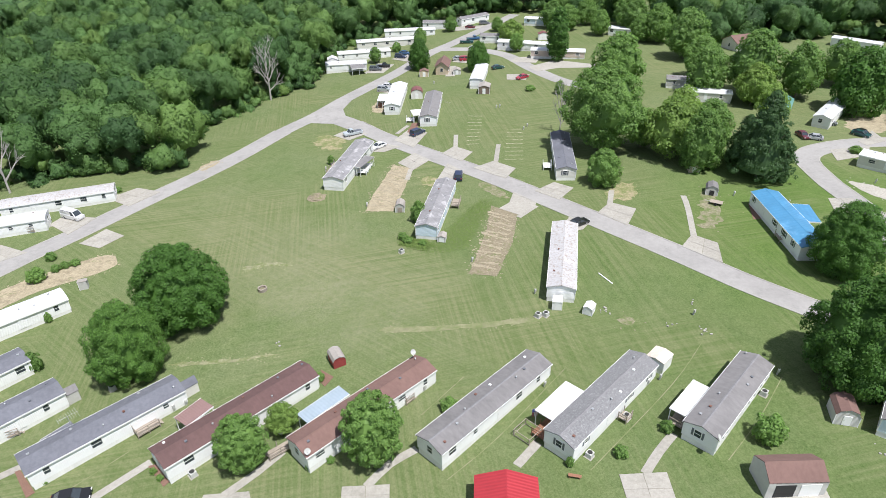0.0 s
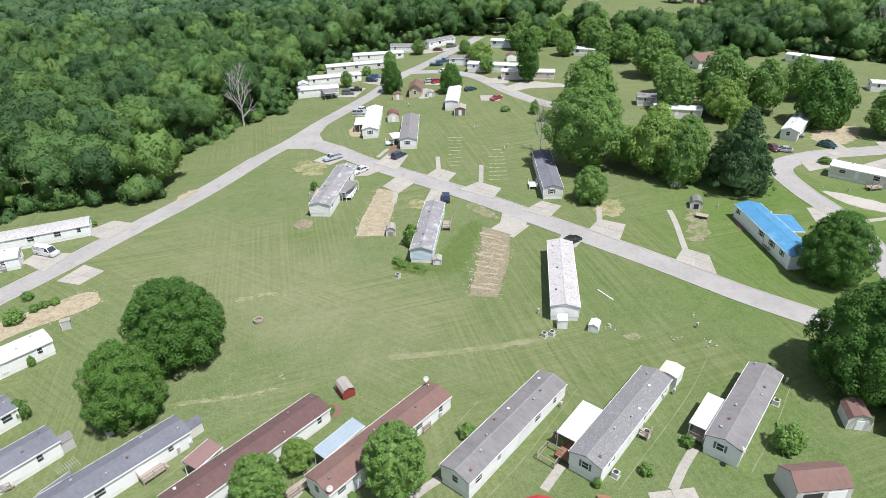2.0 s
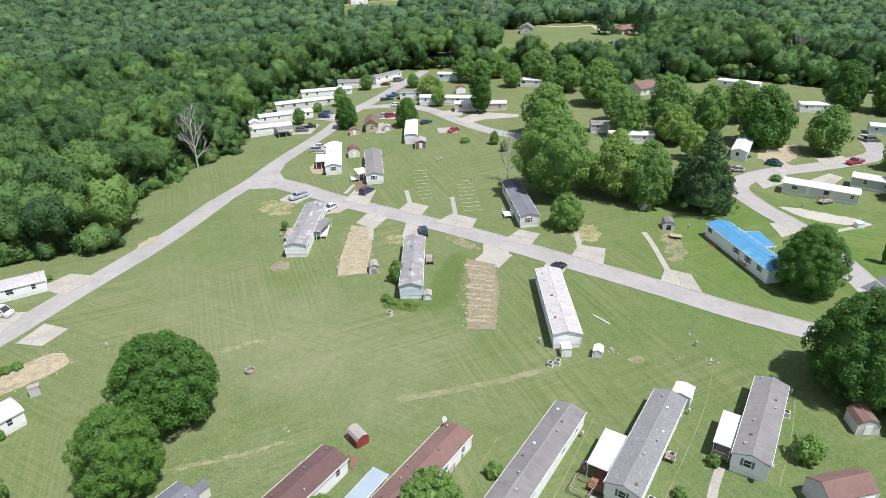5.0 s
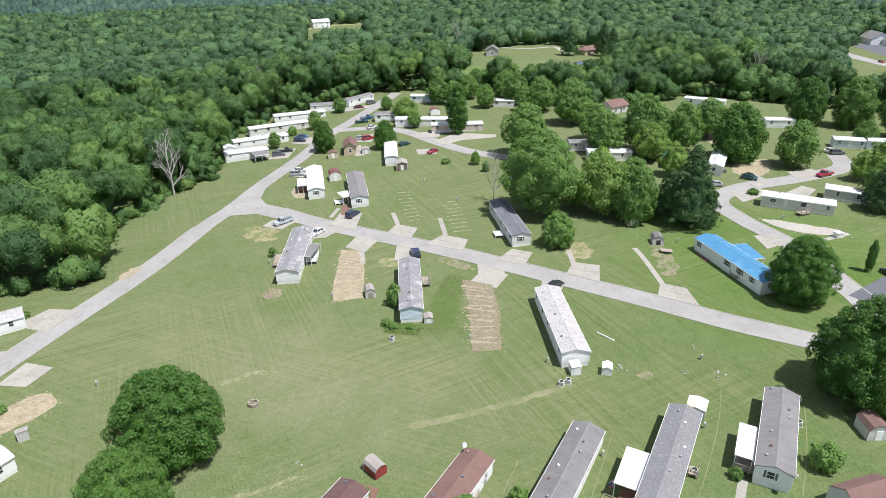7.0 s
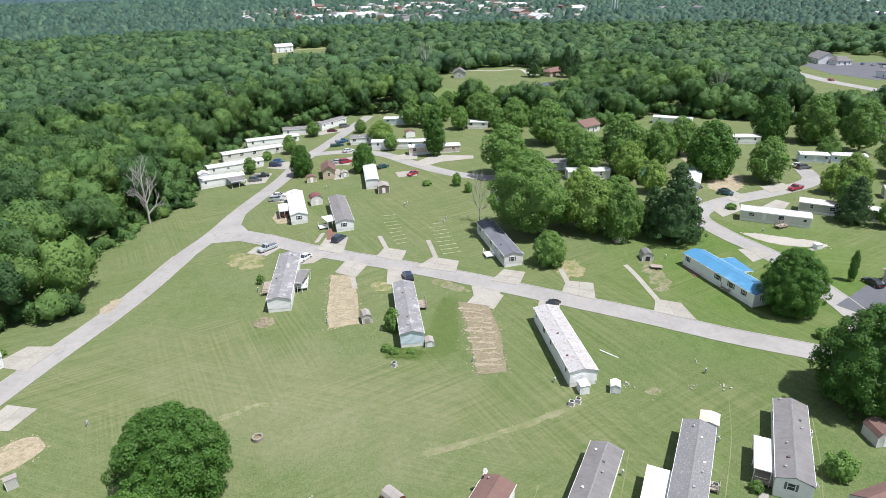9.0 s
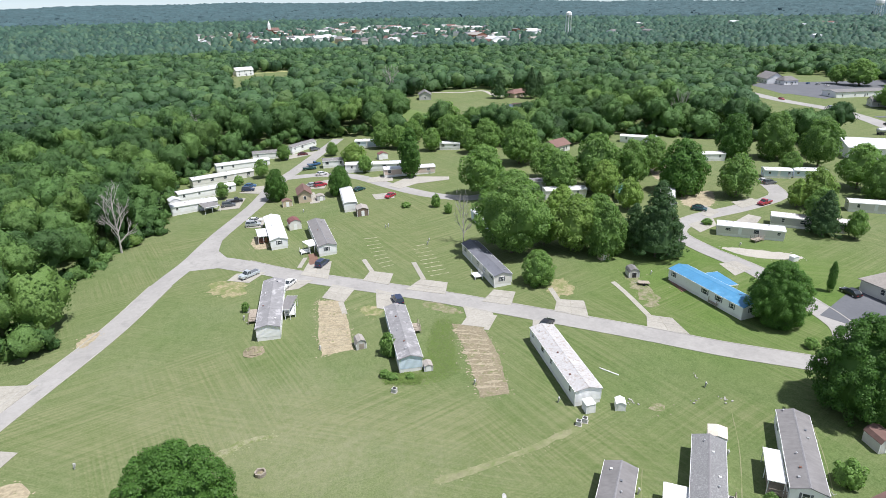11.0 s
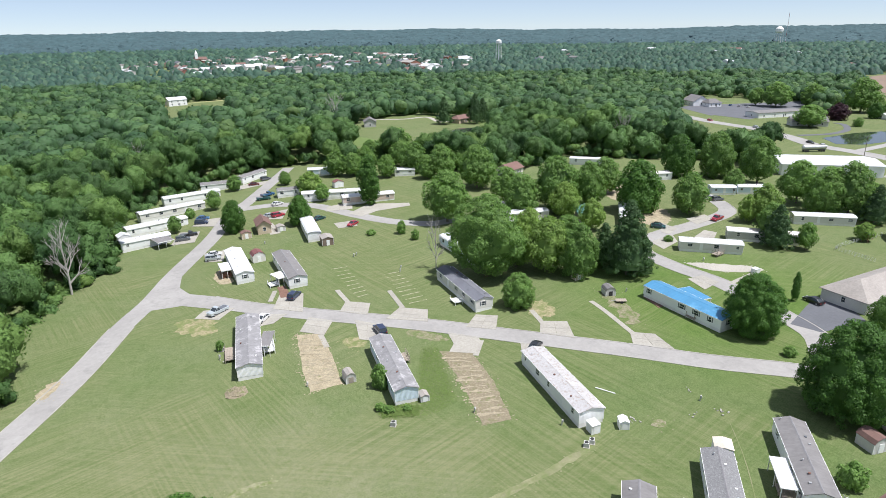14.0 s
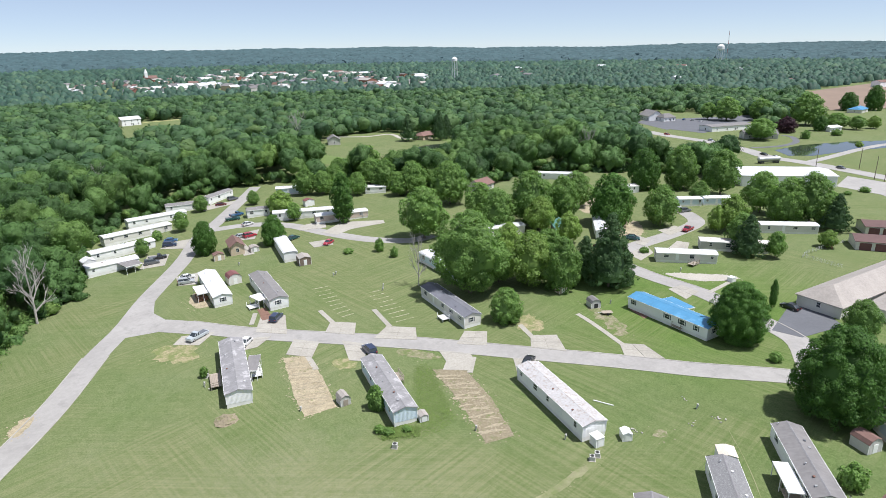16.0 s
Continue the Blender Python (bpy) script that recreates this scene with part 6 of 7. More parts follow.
# ---- vehicles ----
def car(x, y, heading, colour, kind="car", label=""):
    """A parked vehicle facing +x."""
    dims = {"car": (4.6, 1.8, 0.95, 1.45), "suv": (4.7, 1.9, 1.1, 1.75), "pickup": (5.6, 1.95, 1.1, 1.8), "van": (5.6, 2.0, 1.25, 2.1)}[kind]
    l, w, belt, h = dims
    top = thing("pickup_truck" if kind == "pickup" else "van" if kind == "van" else "car", x, y, heading, label, "pickup truck" if kind == "pickup" else kind if kind == "van" else "car", "parked vehicles")
    body = Shape()
    p = paint(*colour)
    hl, hw = l / 2, w / 2
    side = [(-hl, 0.32), (hl - 0.1, 0.28), (hl, 0.6), (hl - 0.12, belt - 0.18), (hl * 0.42, belt), (-hl + 0.05, belt), (-hl, belt - 0.2)]
    if kind == "pickup":
        side = [(-hl, 0.45), (hl - 0.1, 0.4), (hl, 0.75), (hl - 0.1, belt - 0.05), (hl * 0.4, belt), (-hl, belt)]
    n = len(side)
    rows = ((-hw, 0.94), (-hw * 0.93, 1.0), (hw * 0.93, 1.0), (hw, 0.94))
    v, f = [], []
    for yy, k in rows:
        v += [(a * (0.985 if k < 1 else 1), yy, 0.32 + (b - 0.32) * k) for a, b in side]
    for i in range(3):
        f += [(i * n + j, i * n + (j + 1) % n, i * n + n + (j + 1) % n, i * n + n + j) for j in range(n)]
    f += [tuple(range(n)), tuple(range(4 * n - 1, 3 * n - 1, -1))]
    body.add(v, f)
    part("body", body, p, top)
    x0, x1, x2, x3 = {"car": (-hl * 0.86, -hl * 0.5, hl * 0.12, hl * 0.5), "suv": (-hl * 0.97, -hl * 0.88, hl * 0.15, hl * 0.5), "pickup": (-hl * 0.02, 0.0, hl * 0.3, hl * 0.52), "van": (-hl * 0.99, -hl * 0.96, hl * 0.45, hl * 0.72)}[kind]
    a, b = hw * 0.93, hw * 0.78
    z0, z1 = belt - 0.02, h
    cab = [(x0, -a, z0), (x3, -a, z0), (x3, a, z0), (x0, a, z0), (x1, -b, z1), (x2, -b, z1), (x2, b, z1), (x1, b, z1)]
    part("window_glass", Shape().add(cab, [(0, 1, 5, 4), (1, 2, 6, 5), (2, 3, 7, 6), (3, 0, 4, 7), (4, 5, 6, 7)]), GLASS, top)
    roof = Shape().box(x1 - 0.03, x2 + 0.05, -b - 0.02, b + 0.02, z1 - 0.02, z1 + 0.05)
    for s in (-1, 1):
        for u in ((x1, x0), ((x1 + x2) / 2, (x0 + x3) / 2), (x2, x3)):
            part("pillar", Shape().tube((u[0], s * b, z1), (u[1], s * a, z0), 0.06, 0.06, 5), p, top)
        if kind == "van":
            part("side_panel", Shape().box(x0, hl * 0.2, s * (b + 0.12) - 0.03, s * (b + 0.12) + 0.03, z0, z1 - 0.1), p, top)
    part("roof", roof, p, top)
    if kind == "pickup":
        part("load_bed", Shape().box(-hl + 0.12, -0.15, -hw * 0.82, hw * 0.82, belt - 0.02, belt + 0.015), SHUTTER, top, "dark open load bed")
    for ex in (-1, 1):
        for s in (-1, 1):
            wx = ex * hl * 0.62
            t = part("wheel", Shape().tube((wx, s * (hw - 0.2), 0.33), (wx, s * (hw + 0.015), 0.33), 0.34, 0.33, 14), RUBBER, top)
            part("rim", Shape().tube((wx, s * (hw - 0.02), 0.33), (wx, s * (hw + 0.03), 0.33), 0.2, 0.19, 10), RIM, t)
            part("headlight" if ex > 0 else "tail_light", Shape().box(ex * hl - 0.1, ex * hl + 0.01, s * hw * 0.72 - 0.18, s * hw * 0.72 + 0.18, belt - 0.35, belt - 0.2), LAMP_CLEAR if ex > 0 else LAMP_RED, top)
    return top


WHT, SLV, BLK, NVY, BLU, RED, MRN, GRN, GRY = ("white", (0.75, 0.75, 0.75)), ("silver", (0.45, 0.47, 0.49)), ("black", (0.02, 0.02, 0.023)), ("navy", (0.03, 0.045, 0.10)), ("blue", (0.05, 0.14, 0.30)), ("red", (0.42, 0.03, 0.06)), ("maroon", (0.14, 0.02, 0.035)), ("green", (0.02, 0.085, 0.09)), ("grey", (0.13, 0.14, 0.15))
car(-26.88, 170.68, -150, ("pale_silver", (0.50, 0.55, 0.58)), "pickup", "pale silver-blue pickup on a pad by the road")
car(-18.51, 160.00, -136, WHT, "car", "white saloon car behind a grey-roofed home")
car(2.93, 138.37, 87, NVY, "suv", "dark blue sport utility parked by the road")
car(27.31, 112.83, 32, BLK, "car", "black car parked beside a white home")
car(-8.10, 168.53, 47, NVY, "suv", "navy blue car on a front drive")
car(-20.97, 210.41, -11, SLV, "suv", "silver minivan on a pad by the road")
car(-19.87, 214.18, -9, WHT, "car", "white car beside a silver minivan")
car(-26.21, 236.11, -7, GRY, "suv", "dark grey car beside the main road")
car(-23.81, 239.78, -3, BLK, "pickup", "black pickup beside the main road")
car(-17.71, 251.90, -18, NVY, "suv", "dark blue car in the upper row")
car(-16.34, 257.21, -16, BLU, "car", "blue car in the upper row")
car(11.75, 296.84, -16, MRN, "car", "maroon car near the woods")
car(18.51, 303.08, 16, GRY, "suv", "dark grey van near the woods")
car(9.23, 269.67, -9, GRN, "pickup", "teal green pickup by the upper road")
car(12.16, 274.87, 13, BLU, "pickup", "blue pickup by the upper road")
car(11.84, 258.36, 16, WHT, "car", "white car by the loop lane")
car(5.16, 244.30, 8, SLV, "car", "silver car by the loop lane")
car(7.89, 242.87, 10, RED, "suv", "red car by the loop lane")
car(19.21, 229.29, 21, GRN, "car", "dark green car behind a white home")
car(26.62, 215.75, -146, RED, "car", "bright red car at the lane's edge")
car(93.72, 155.25, -86, MRN, "car", "maroon car under a tree")
car(95.77, 153.75, 154, SLV, "car", "silver car beside the lane")
car(109.69, 155.98, -67, BLK, "car", "dark car on a pad beside the lane")
car(108.89, 155.23, -48, GRN, "car", "dark green car on a drive")
car(132.14, 151.13, -169, RED, "pickup", "red pickup on the bend of the lane")
car(152.98, 170.38, 6, WHT, "car", "white car by a blue home")
car(152.79, 167.60, -11, GRY, "suv", "grey car by a blue home")
car(-85.38, 125.11, -23, WHT, "van", "white work van with ladder racks on a drive")
car(-47.29, 49.90, 16, BLK, "car", "black car on a walk's end")
car(95.52, 95.26, 84, BLK, "car", "black car in the asphalt car park")
car(104.84, 164.04, -27, GRY, "car", "grey car under the trees")
for _a, _b, _turn, _paint in ((327.9, 312.2, -105, RED), (323.8, 274.1, -106, SLV), (296.1, 221.1, -104, BLK), (292.2, 211.6, -104, WHT), (286.5, 175.0, -102, GRY), (418.57, 348.80, 10, WHT), (420.77, 358.56, 17, SLV), (419.20, 365.81, 24, BLU)):
    car(_a, _b, _turn, _paint, "car", "small car on the road beyond the trees")

# ---- yard things ----
def ac_unit(x, y, heading):
    t = thing("air_conditioner", x, y, heading, "grey outdoor air conditioner unit beside a home", "air conditioner", "air conditioners")
    part("housing", Shape().box(-0.42, 0.42, -0.42, 0.42, 0, 0.8), AC_GREY, t)
    part("fan_grille", Shape().tube((0, 0, 0.8), (0, 0, 0.84), 0.34, 0.33, 16), DARK, t)
    part("base", Shape().box(-0.55, 0.55, -0.55, 0.55, -0.25, 0.03), CONCRETE, t)


# the last two stand in for small white boxes near a shed
for _p in ((-33.13, 53.12), (17.84, 53.82), (43.89, 63.36), (24.00, 59.89), (110.88, 129.42), (-29.75, 150.28), (-51.02, 69.37), (-9.10, 105.18), (15.04, 82.83), (16.35, 82.99)):
    ac_unit(*_p, 46)


def pedestal(x, y, h=1.05, material=AC_GREY, label="grey electric meter pedestal on the lawn"):
    t = thing("meter_pedestal", x, y, 46, label, "meter pedestal", "meter pedestals")
    part("post", Shape().box(-0.09, 0.09, -0.09, 0.09, -0.3, h), material, t)
    part("meter_box", Shape().box(-0.22, 0.22, -0.2, -0.09, h * 0.45, h), material, t)
    part("meter", Shape().tube((0, -0.2, h * 0.75), (0, -0.28, h * 0.75), 0.09, 0.08, 10), METAL, t)


for _p in ((30.57, 67.04), (47.51, 67.26), (13.84, 66.58), (-3.67, 66.69), (4.71, 100.65), (15.30, 89.34), (40.38, 81.67), (-18.17, 125.73), (15.56, 186.68), (23.12, 169.75), (21.82, 167.55),
           (-4.03, 215.35), (-60.84, 108.16), (72.90, 118.43), (96.47, 127.36), (-30.95, 146.71), (-38.46, 65.71), (63.18, 123.14), (16.64, 187.34)):
    pedestal(*_p)


def rubble(x, y, label, n=4, seed=0, size=0.15):
    rng = random.Random(seed)
    t = thing("concrete_blocks", x, y, 0, label, "rubble", "left-over blocks")
    for i in range(n):
        a = size * rng.uniform(0.6, 1.4)
        part("block", Shape().box(-a, a, -a * 0.6, a * 0.6, -0.1, a * 0.9, pose(rng.uniform(-1, 1), rng.uniform(-1, 1), 0, 0, 0, rng.uniform(0, 180))), KERB, t)


for _i, _p in enumerate(((-27.98, 78.30), (36.32, 79.03), (40.57, 77.50), (40.87, 77.57), (41.89, 84.93), (26.12, 83.72), (25.92, 83.86), (-30.23, 145.89), (0.55, 194.95), (54.00, 53.53))):
    rubble(*_p, "small pile of pale concrete blocks on the grass", 3 + _i % 3, _i)


def dish(x, y, z, heading):
    t = thing("satellite_dish", x, y, heading, "round grey satellite dish on a mast", "satellite dish", "satellite dishes", z)
    s, n = Shape(), 14
    ring = [(0.42 * math.cos(6.2832 * i / n), 0.42 * math.sin(6.2832 * i / n)) for i in range(n)]
    m = pose(0, 0, 0.75, 55, 0, 0)
    s.add([(a, b, 0.1) for a, b in ring] + [(0, 0, 0)] + [(a, b, 0.13) for a, b in ring], [(i, n, (i + 1) % n) for i in range(n)] + [(i, (i + 1) % n, n + 1 + (i + 1) % n, n + 1 + i) for i in range(n)], m)
    part("reflector", s, AC_GREY, t)
    part("mast", Shape().tube((0, 0, -0.1), (0, 0, 0.7), 0.03), METAL, t)
    part("arm", Shape().tube((0, 0, 0.7), (0, -0.55, 0.85), 0.02), METAL, t)


dish(-17.78, 52.98, 3.25, 30)
dish(-22.76, 58.79, 0.6, 30)
dish(-5.28, 70.69, 3.3, 30)
dish(32.94, 52.72, 3.2, 60)
# stone ring of a well or fire pit
_w = thing("stone_ring", -34.25, 94.24, 0, "round stone ring on the lawn", "fire pit")
for _i in range(16):
    _a = 6.2832 * _i / 16
    part("stone", Shape().box(-0.18, 0.18, -0.13, 0.13, -0.15, 0.55 + 0.05 * (_i % 3), pose(0.72 * math.cos(_a), 0.72 * math.sin(_a), 0, 0, 0, math.degrees(_a) + 90)), STONE, _w)
part("ring_floor", Shape().tube((0, 0, -0.1), (0, 0, 0.2), 0.66, 0.66, 16), DIRT_GREY, _w)
# heap of brown cut grass and soil
_h = Shape()
_rng = random.Random(4)
for _k in range(7):
    _r = 2.3 * (1 - _k / 6.5)
    _h.v += [(_r * (1 + _rng.uniform(-0.15, 0.15)) * math.cos(6.2832 * i / 20), _r * (1 + _rng.uniform(-0.15, 0.15)) * math.sin(6.2832 * i / 20), max(-0.05, 0.13 * _k + _rng.uniform(-0.08, 0.1))) for i in range(20)]
_h.f = [(a * 20 + i, a * 20 + (i + 1) % 20, a * 20 + 20 + (i + 1) % 20, a * 20 + 20 + i) for a in range(6) for i in range(20)] + [tuple(range(120, 140))]
_hx = (-30.46, 131.43)
_o = new("soil_mound", _h.mesh("soil_mound", DIRT_GREY))
_o.matrix_basis = pose(*_hx, gz(*_hx))
tagged(_o, "low mound of brown soil on the lawn", "soil mound")
# television antenna on the slate-roofed home
_an = thing("television_antenna", -50.6, 58.6, 46, "bare metal television antenna on a roof pole", "antenna", z=2.6)
part("pole", Shape().tube((0, 0, 0), (0, 0, 3.2), 0.03), METAL, _an)
part("boom", Shape().tube((-1.3, 0, 3.1), (1.3, 0, 3.1), 0.02), METAL, _an)
for _i in range(9):
    part("rod", Shape().tube((-1.2 + 0.3 * _i, -0.5 - 0.07 * _i, 3.12), (-1.2 + 0.3 * _i, 0.5 + 0.07 * _i, 3.12), 0.018, 0.018, 5), METAL, _an)
# white drain pipe lying on the grass
_px, _py, _pa = 28.48, 92.98, -63
_p = thing("drain_pipe", _px, _py, _pa, "long white plastic pipe lying on the grass", "pipe")
part("pipe", Shape().tube((-1.9, 0, 0.1), (1.9, 0, 0.1), 0.11, 0.11, 10), TRIM, _p)
# dog pen of wooden posts and wire
_d = thing("dog_pen", 10.37, 57.71, 46, "small square pen of wooden rails and wire", "pen")
for _x, _y in ((-1.3, -1.3), (1.3, -1.3), (1.3, 1.3), (-1.3, 1.3)):
    part("post", Shape().box(_x - 0.05, _x + 0.05, _y - 0.05, _y + 0.05, -0.3, 1.1), WOOD, _d)
for _z in (0.15, 1.05):
    for _s in (-1.3, 1.3):
        part("rail", Shape().box(-1.3, 1.3, _s - 0.04, _s + 0.04, _z, _z + 0.09), WOOD, _d)
        part("rail", Shape().box(_s - 0.04, _s + 0.04, -1.25, 1.25, _z, _z + 0.09), WOOD, _d)
for _i in range(12):
    for _s in (-1.3, 1.3):
        part("wire", Shape().box(-1.2 + 0.22 * _i, -1.19 + 0.22 * _i, _s - 0.005, _s + 0.005, 0.2, 1.05), METAL, _d)
# wooden plank bench on the lawn
_b = thing("plank_bench", 15.41, 50.66, -12, "low red-brown wooden bench on the lawn", "bench")
part("seat", Shape().box(-0.8, 0.8, -0.22, 0.22, 0.38, 0.45), WOOD_RED, _b)
for _x in (-0.6, 0.6):
    part("leg", Shape().box(_x - 0.05, _x + 0.05, -0.18, 0.18, -0.1, 0.38), WOOD_RED, _b)
# tank trailer on the forecourt
_tx, _ty = 273.5, 205.2
_tt = thing("tank_trailer", _tx, _ty, -24, "long grey metal tank trailer beside the warehouse", "trailer")
part("tank", Shape().tube((-6, 0, 2.3), (6, 0, 2.3), 1.15, 1.15, 16).tube((-6.5, 0, 2.3), (-6, 0, 2.3), 0.7, 1.15, 16).tube((6, 0, 2.3), (6.5, 0, 2.3), 1.15, 0.7, 16), METAL, _tt)
part("chassis", Shape().box(-6, 6, -0.5, 0.5, 0.85, 1.2), SHUTTER, _tt)
for _x in (-5.0, -3.7, 3.6, 4.9):
    for _s in (-1, 1):
        part("wheel", Shape().tube((_x, _s * 0.75, 0.5), (_x, _s * 1.15, 0.5), 0.5, 0.5, 12), RUBBER, _tt)
# small trailer on the empty lot
_t = thing("utility_trailer", 57.96, 119.44, 150, "small flat utility trailer on the grass", "trailer")
part("bed", Shape().box(-1.3, 1.3, -0.8, 0.8, 0.5, 0.6), WOOD, _t)
part("tow_bar", Shape().tube((1.3, 0, 0.5), (2.3, 0, 0.42), 0.04), METAL, _t)
for _s in (-1, 1):
    part("wheel", Shape().tube((0, _s * 0.82, 0.3), (0, _s * 1.0, 0.3), 0.3, 0.3, 12), RUBBER, _t)
# flower beds
for _i, _p in enumerate(([(-57.4, 54.5), (-56.8, 54.8), (-52.8, 51.2), (-53.5, 50.4)], [(-39.7, 54.8), (-38.8, 55.1), (-35.8, 52.4), (-36.4, 51.5)], [(-19.7, 72.1), (-17.5, 70.4), (-18.5, 68.4), (-19.5, 69.5)], [(-10.8, 173.3), (-7.8, 172.5), (-8.3, 169.5), (-11.2, 170.2)], [(64.7, 119.0), (67.1, 118.4), (65.1, 112.4), (63.0, 112.3)], [(-10.1, 177.9), (-7.9, 177.5), (-8.3, 172.9), (-10.6, 173.1)])):
    flat("flower_bed", _p, 0.08, MULCH, "mulched flower bed beside a home")
for _p in ((-38.52, 53.67, 1.1, 0.5), (-37.20, 52.58, 1.1, 0.5), (-18.08, 53.55, 1.1, 0.6), (-15.44, 54.50, 1.1, 0.6), (15.11, 52.54, 1.7, 0.6), (-16.71, 73.84, 1.4, 0.8), (-8.10, 109.3, 1.2, 1.1), (-5.04, 108.12, 0.9, 0.9), (-9.16, 110.65, 1.5, 1.1), (-52.24, 52.57, 0.7, 0.4)):
    tree("shrub", *_p, "low leafy garden plants beside a home")


# ---- street poles ----
def pole(x, y, h=9.0):
    t = thing("utility_pole", x, y, 20, "tall wooden utility pole with a crossarm", "utility pole", "utility poles")
    part("shaft", Shape().tube((0, 0, -0.3), (0, 0, h), 0.16, 0.11), BARK, t)
    part("crossarm", Shape().box(-1.1, 1.1, -0.06, 0.06, h - 0.9, h - 0.76), BARK, t)
    for k in (-0.9, 0.9):
        part("insulator", Shape().tube((k, 0, h - 0.76), (k, 0, h - 0.6), 0.05), METAL, t)


for _p in ((271.41, 153.14), (269.63, 148.15), (275.25, 181.71), (291.81, 168.96)):
    pole(*_p, 11)


# ---- the town ----
def water_tower(x, y, h, r):
    t = thing("water_tower", x, y, 0, "tall white water tower on steel legs", "water tower", "water towers")
    s, n = Shape(), 20
    prof = [(0.25, -0.8), (0.85, -0.6), (1.0, -0.35), (1.0, 0.35), (0.62, 0.75), (0.2, 0.92), (0.02, 1.0)]
    for q, z in prof:
        s.v += [(r * q * math.cos(6.2832 * i / n), r * q * math.sin(6.2832 * i / n), h - r + r * z) for i in range(n)]
    s.f = [(a * n + i, a * n + (i + 1) % n, a * n + n + (i + 1) % n, a * n + n + i) for a in range(len(prof) - 1) for i in range(n)]
    part("tank", s, TRIM, t)
    for i in range(6):
        a = 6.2832 * i / 6
        part("leg", Shape().tube((r * 1.15 * math.cos(a), r * 1.15 * math.sin(a), -0.5), (r * 0.9 * math.cos(a), r * 0.9 * math.sin(a), h - r * 1.1), 0.5, 0.4, 6), TRIM, t)
    part("riser", Shape().tube((0, 0, -0.5), (0, 0, h - r * 1.8), 1.0, 1.0, 8), TRIM, t)


water_tower(635, 1031, 45, 5.2)
water_tower(1922.63, 1343.12, 58, 12)
_m = thing("radio_mast", 1931.72, 1324.14, 0, "tall thin red and white radio mast", "mast")
for _i in range(7):
    part("mast_section", Shape().tube((0, 0, 14 * _i), (0, 0, 14 * _i + 14), 0.7, 0.7, 4), TRIM if _i % 2 else LAMP_RED, _m)
_cx, _cy = 181.31, 1509.82
house(_cx, _cy, 10, 26, 14, 9, "brick church with a white steeple", SHINGLE_BROWN, BRICK, 5, 0, 4, "church", "public buildings", 2)
_st = thing("steeple", _cx - 8, _cy - 4, 0, "white church steeple above the town", "steeple")
part("tower", Shape().box(-3, 3, -3, 3, -0.3, 20), TRIM, _st)
part("spire", Shape().tube((0, 0, 20), (0, 0, 28), 3.4, 0.2, 8), TRIM, _st)
_rng = random.Random(21)
_tx, _ty = np.array(TOWN).T
_made = 0
while _made < 150:
    _x, _y = _rng.uniform(_tx.min(), _tx.max()), _rng.uniform(_ty.min(), _ty.max())
    if not inside(np.array([_x]), np.array([_y]), TOWN)[0]:
        continue
    _big = _rng.random() < 0.3
    house(_x, _y, _rng.choice((0, 90)) + 15 + _rng.uniform(-8, 8), _rng.uniform(20, 38) if _big else _rng.uniform(12, 19), _rng.uniform(13, 22) if _big else _rng.uniform(9, 12), _rng.uniform(6, 9) if _big else _rng.uniform(4.5, 7.5),
          "small pale town building among trees" if not _big else "larger pale town building with a low roof", _rng.choice((SHINGLE, SHINGLE_BROWN, TIN, TIN, SHINGLE_TAN, SHINGLE_DARK)), _rng.choice((WHITE, WHITE, CREAM, BRICK, TAN, GREY_SIDING)), _rng.uniform(1.5, 4), 0, 0, "town_building", "town buildings")
    _made += 1
for _k in range(26):
    _a, _r = radians(_rng.uniform(5, 66)), _rng.uniform(1000, 1900)
    house(_r * math.sin(_a), _r * math.cos(_a), _rng.uniform(0, 180), _rng.uniform(12, 26), _rng.uniform(9, 14), _rng.uniform(7, 10), "pale far-off building among the trees", _rng.choice((SHINGLE, TIN, SHINGLE_BROWN)), _rng.choice((WHITE, CREAM, WHITE)), 2.5, 0, 0, "town_building", "town buildings")


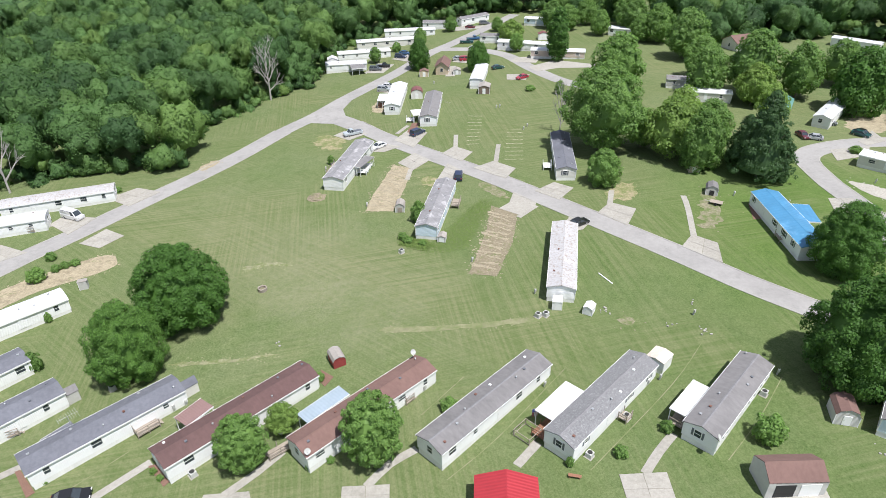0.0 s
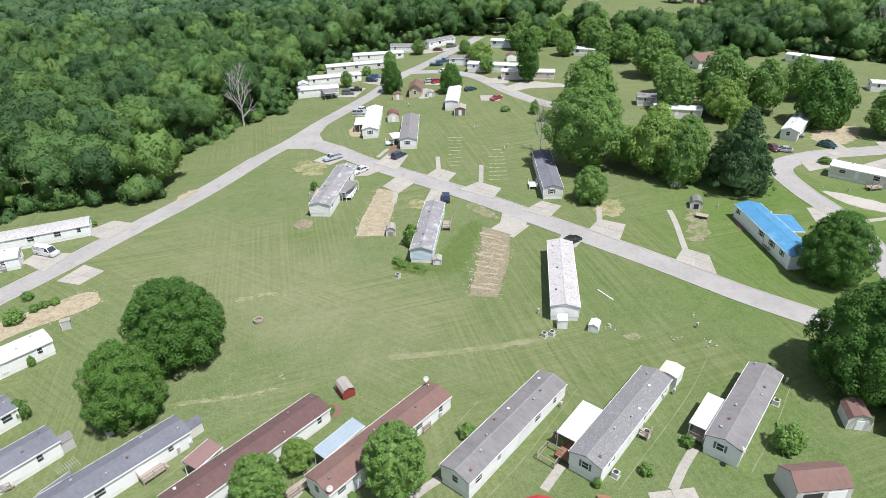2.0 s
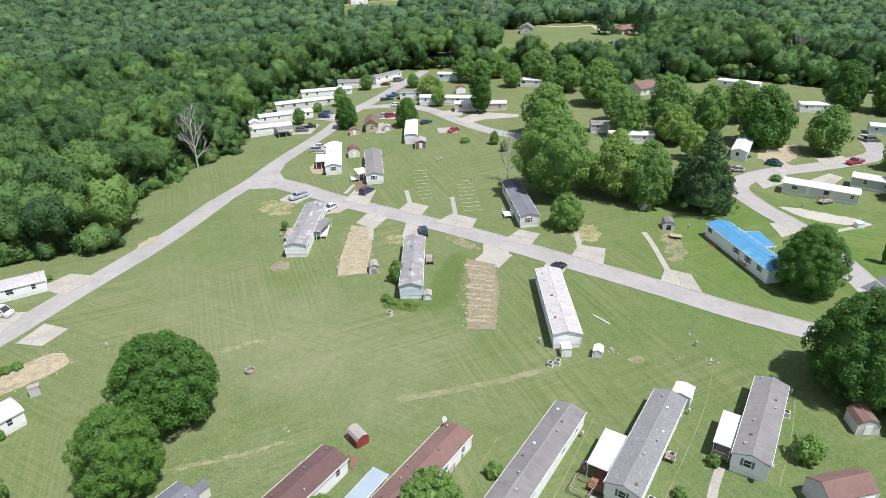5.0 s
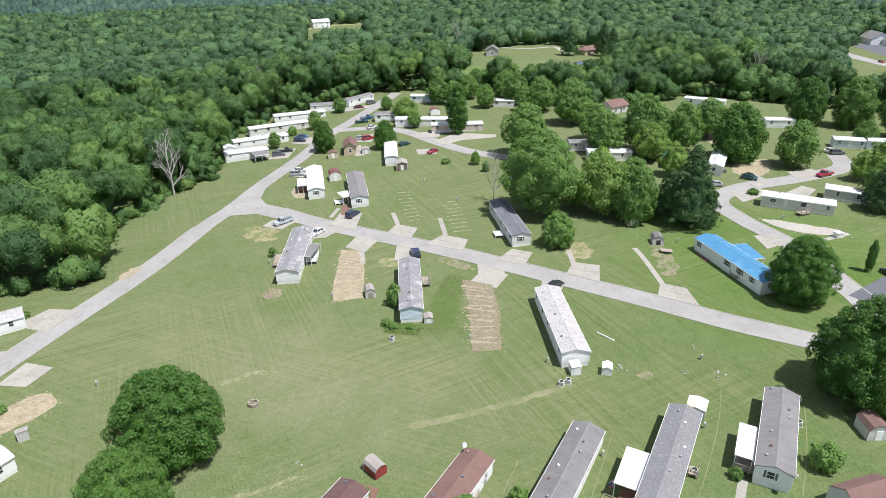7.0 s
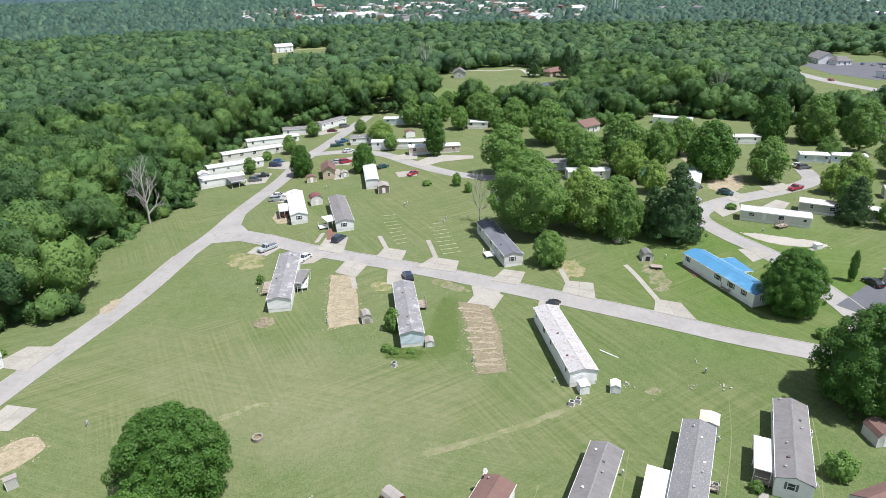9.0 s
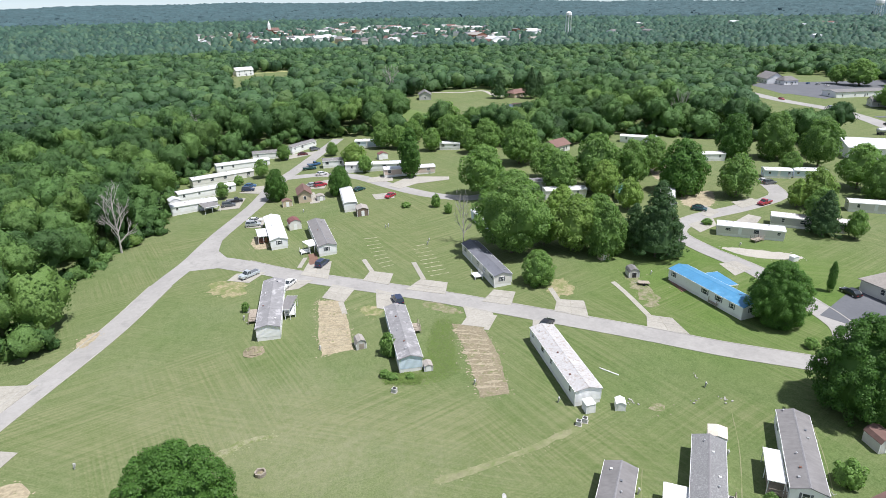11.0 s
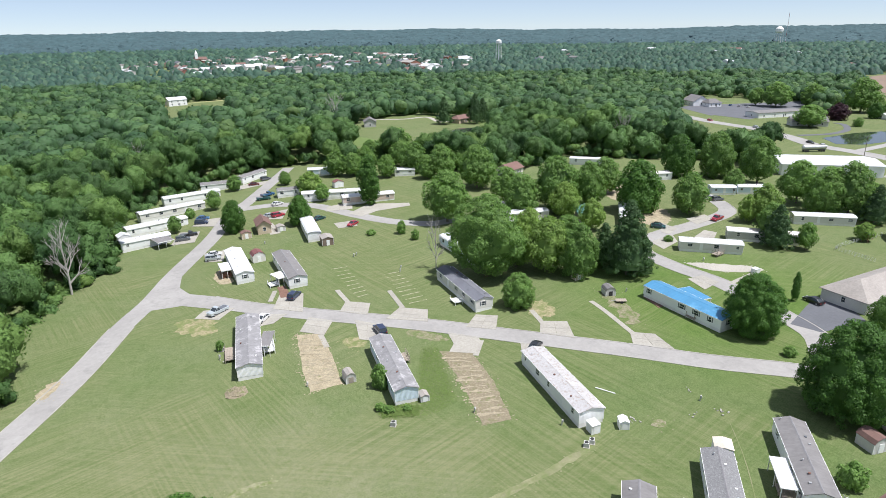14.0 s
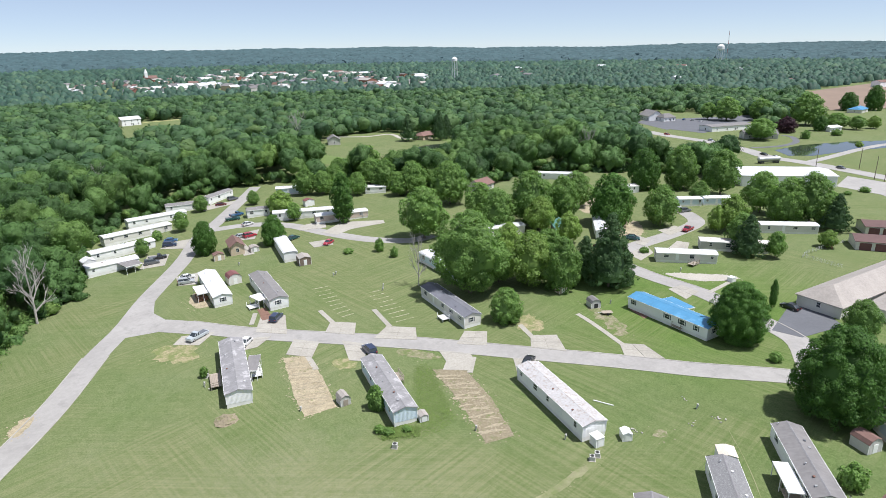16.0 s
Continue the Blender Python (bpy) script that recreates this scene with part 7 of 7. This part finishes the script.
# ---- chain-link fence and play set ----
_fence = thing("chain_link_fence", 0, 0, 0, "low grey chain-link fence round a yard", "fence")
_fa = [Vector((*q, 0)) for q in [(162.1, 113.4), (139.4, 114.3), (135.2, 113.5), (134.3, 101.8)]]
for _i in range(len(_fa) - 1):
    _n = max(2, int((_fa[_i + 1] - _fa[_i]).length / 2.5))
    for _k in range(_n):
        _q = _fa[_i].lerp(_fa[_i + 1], _k / _n)
        _z = gz(_q.x, _q.y) - _fence.matrix_basis.translation.z
        part("post", Shape().tube((_q.x, _q.y, _z - 0.2), (_q.x, _q.y, _z + 1.3), 0.035, 0.035, 6), METAL, _fence)
    _a, _b = _fa[_i], _fa[_i + 1]
    for _h in (0.35, 0.65, 0.95, 1.25):
        part("wire", Shape().tube((_a.x, _a.y, gz(_a.x, _a.y) + _h), (_b.x, _b.y, gz(_b.x, _b.y) + _h), 0.02, 0.02, 4), METAL, _fence)
_s = thing("play_set", 150.39, 113.17, 10, "wooden play set with a green canopy and swings", "play set")
for _x in (-1.0, 0.4):
    for _y in (-0.7, 0.7):
        part("post", Shape().box(_x - 0.06, _x + 0.06, _y - 0.06, _y + 0.06, -0.2, 2.6), WOOD_RED, _s)
part("platform", Shape().box(-1.05, 0.45, -0.75, 0.75, 1.2, 1.3), WOOD_RED, _s)
part("canopy", Shape().extrude(roof_outline(1.8, 2.6, 3.2, 0.05, "gable"), -1.2, 0.6), TIN_GREEN, _s)
part("swing_beam", Shape().tube((0.4, 0, 2.4), (3.6, 0, 2.4), 0.07, 0.07, 6), WOOD_RED, _s)
for _y in (-0.8, 0.8):
    part("brace", Shape().tube((3.6, 0, 2.4), (3.6, _y, -0.1), 0.06, 0.06, 6), WOOD_RED, _s)
for _x in (1.5, 2.6):
    part("swing", Shape().box(_x - 0.22, _x + 0.22, -0.1, 0.1, 0.55, 0.6).box(_x - 0.21, _x - 0.19, -0.01, 0.01, 0.6, 2.4).box(_x + 0.19, _x + 0.21, -0.01, 0.01, 0.6, 2.4), SHUTTER, _s)


def flag(x, y, z, heading):
    """Striped cloth hanging from a short pole on the carport's post."""
    t = thing("flag", x, y, heading, "red and white striped flag hanging on a carport post", "flag", "", z)
    part("pole", Shape().tube((-0.55, 0, 1.42), (0.55, 0, 1.42), 0.02, 0.02, 6), METAL, t)
    red, blue = mat("flag_red", (0.42, 0.04, 0.06), 0.8), mat("flag_blue", (0.04, 0.06, 0.22), 0.8)
    for i in range(9):
        u0, top = -0.45 + 0.1 * i, 1.4 if i > 4 else 0.8
        bend = 0.05 * math.sin(i * 1.3)
        part("stripe", Shape().box(u0, u0 + 0.098, bend - 0.008, bend + 0.008, 0.0, top), TRIM if i % 2 else red, t)
    part("canton", Shape().box(-0.45, 0.048, -0.012, 0.012, 0.803, 1.4), blue, t)


flag(11.65, 60.13, 0.9 + 0.0, 15)
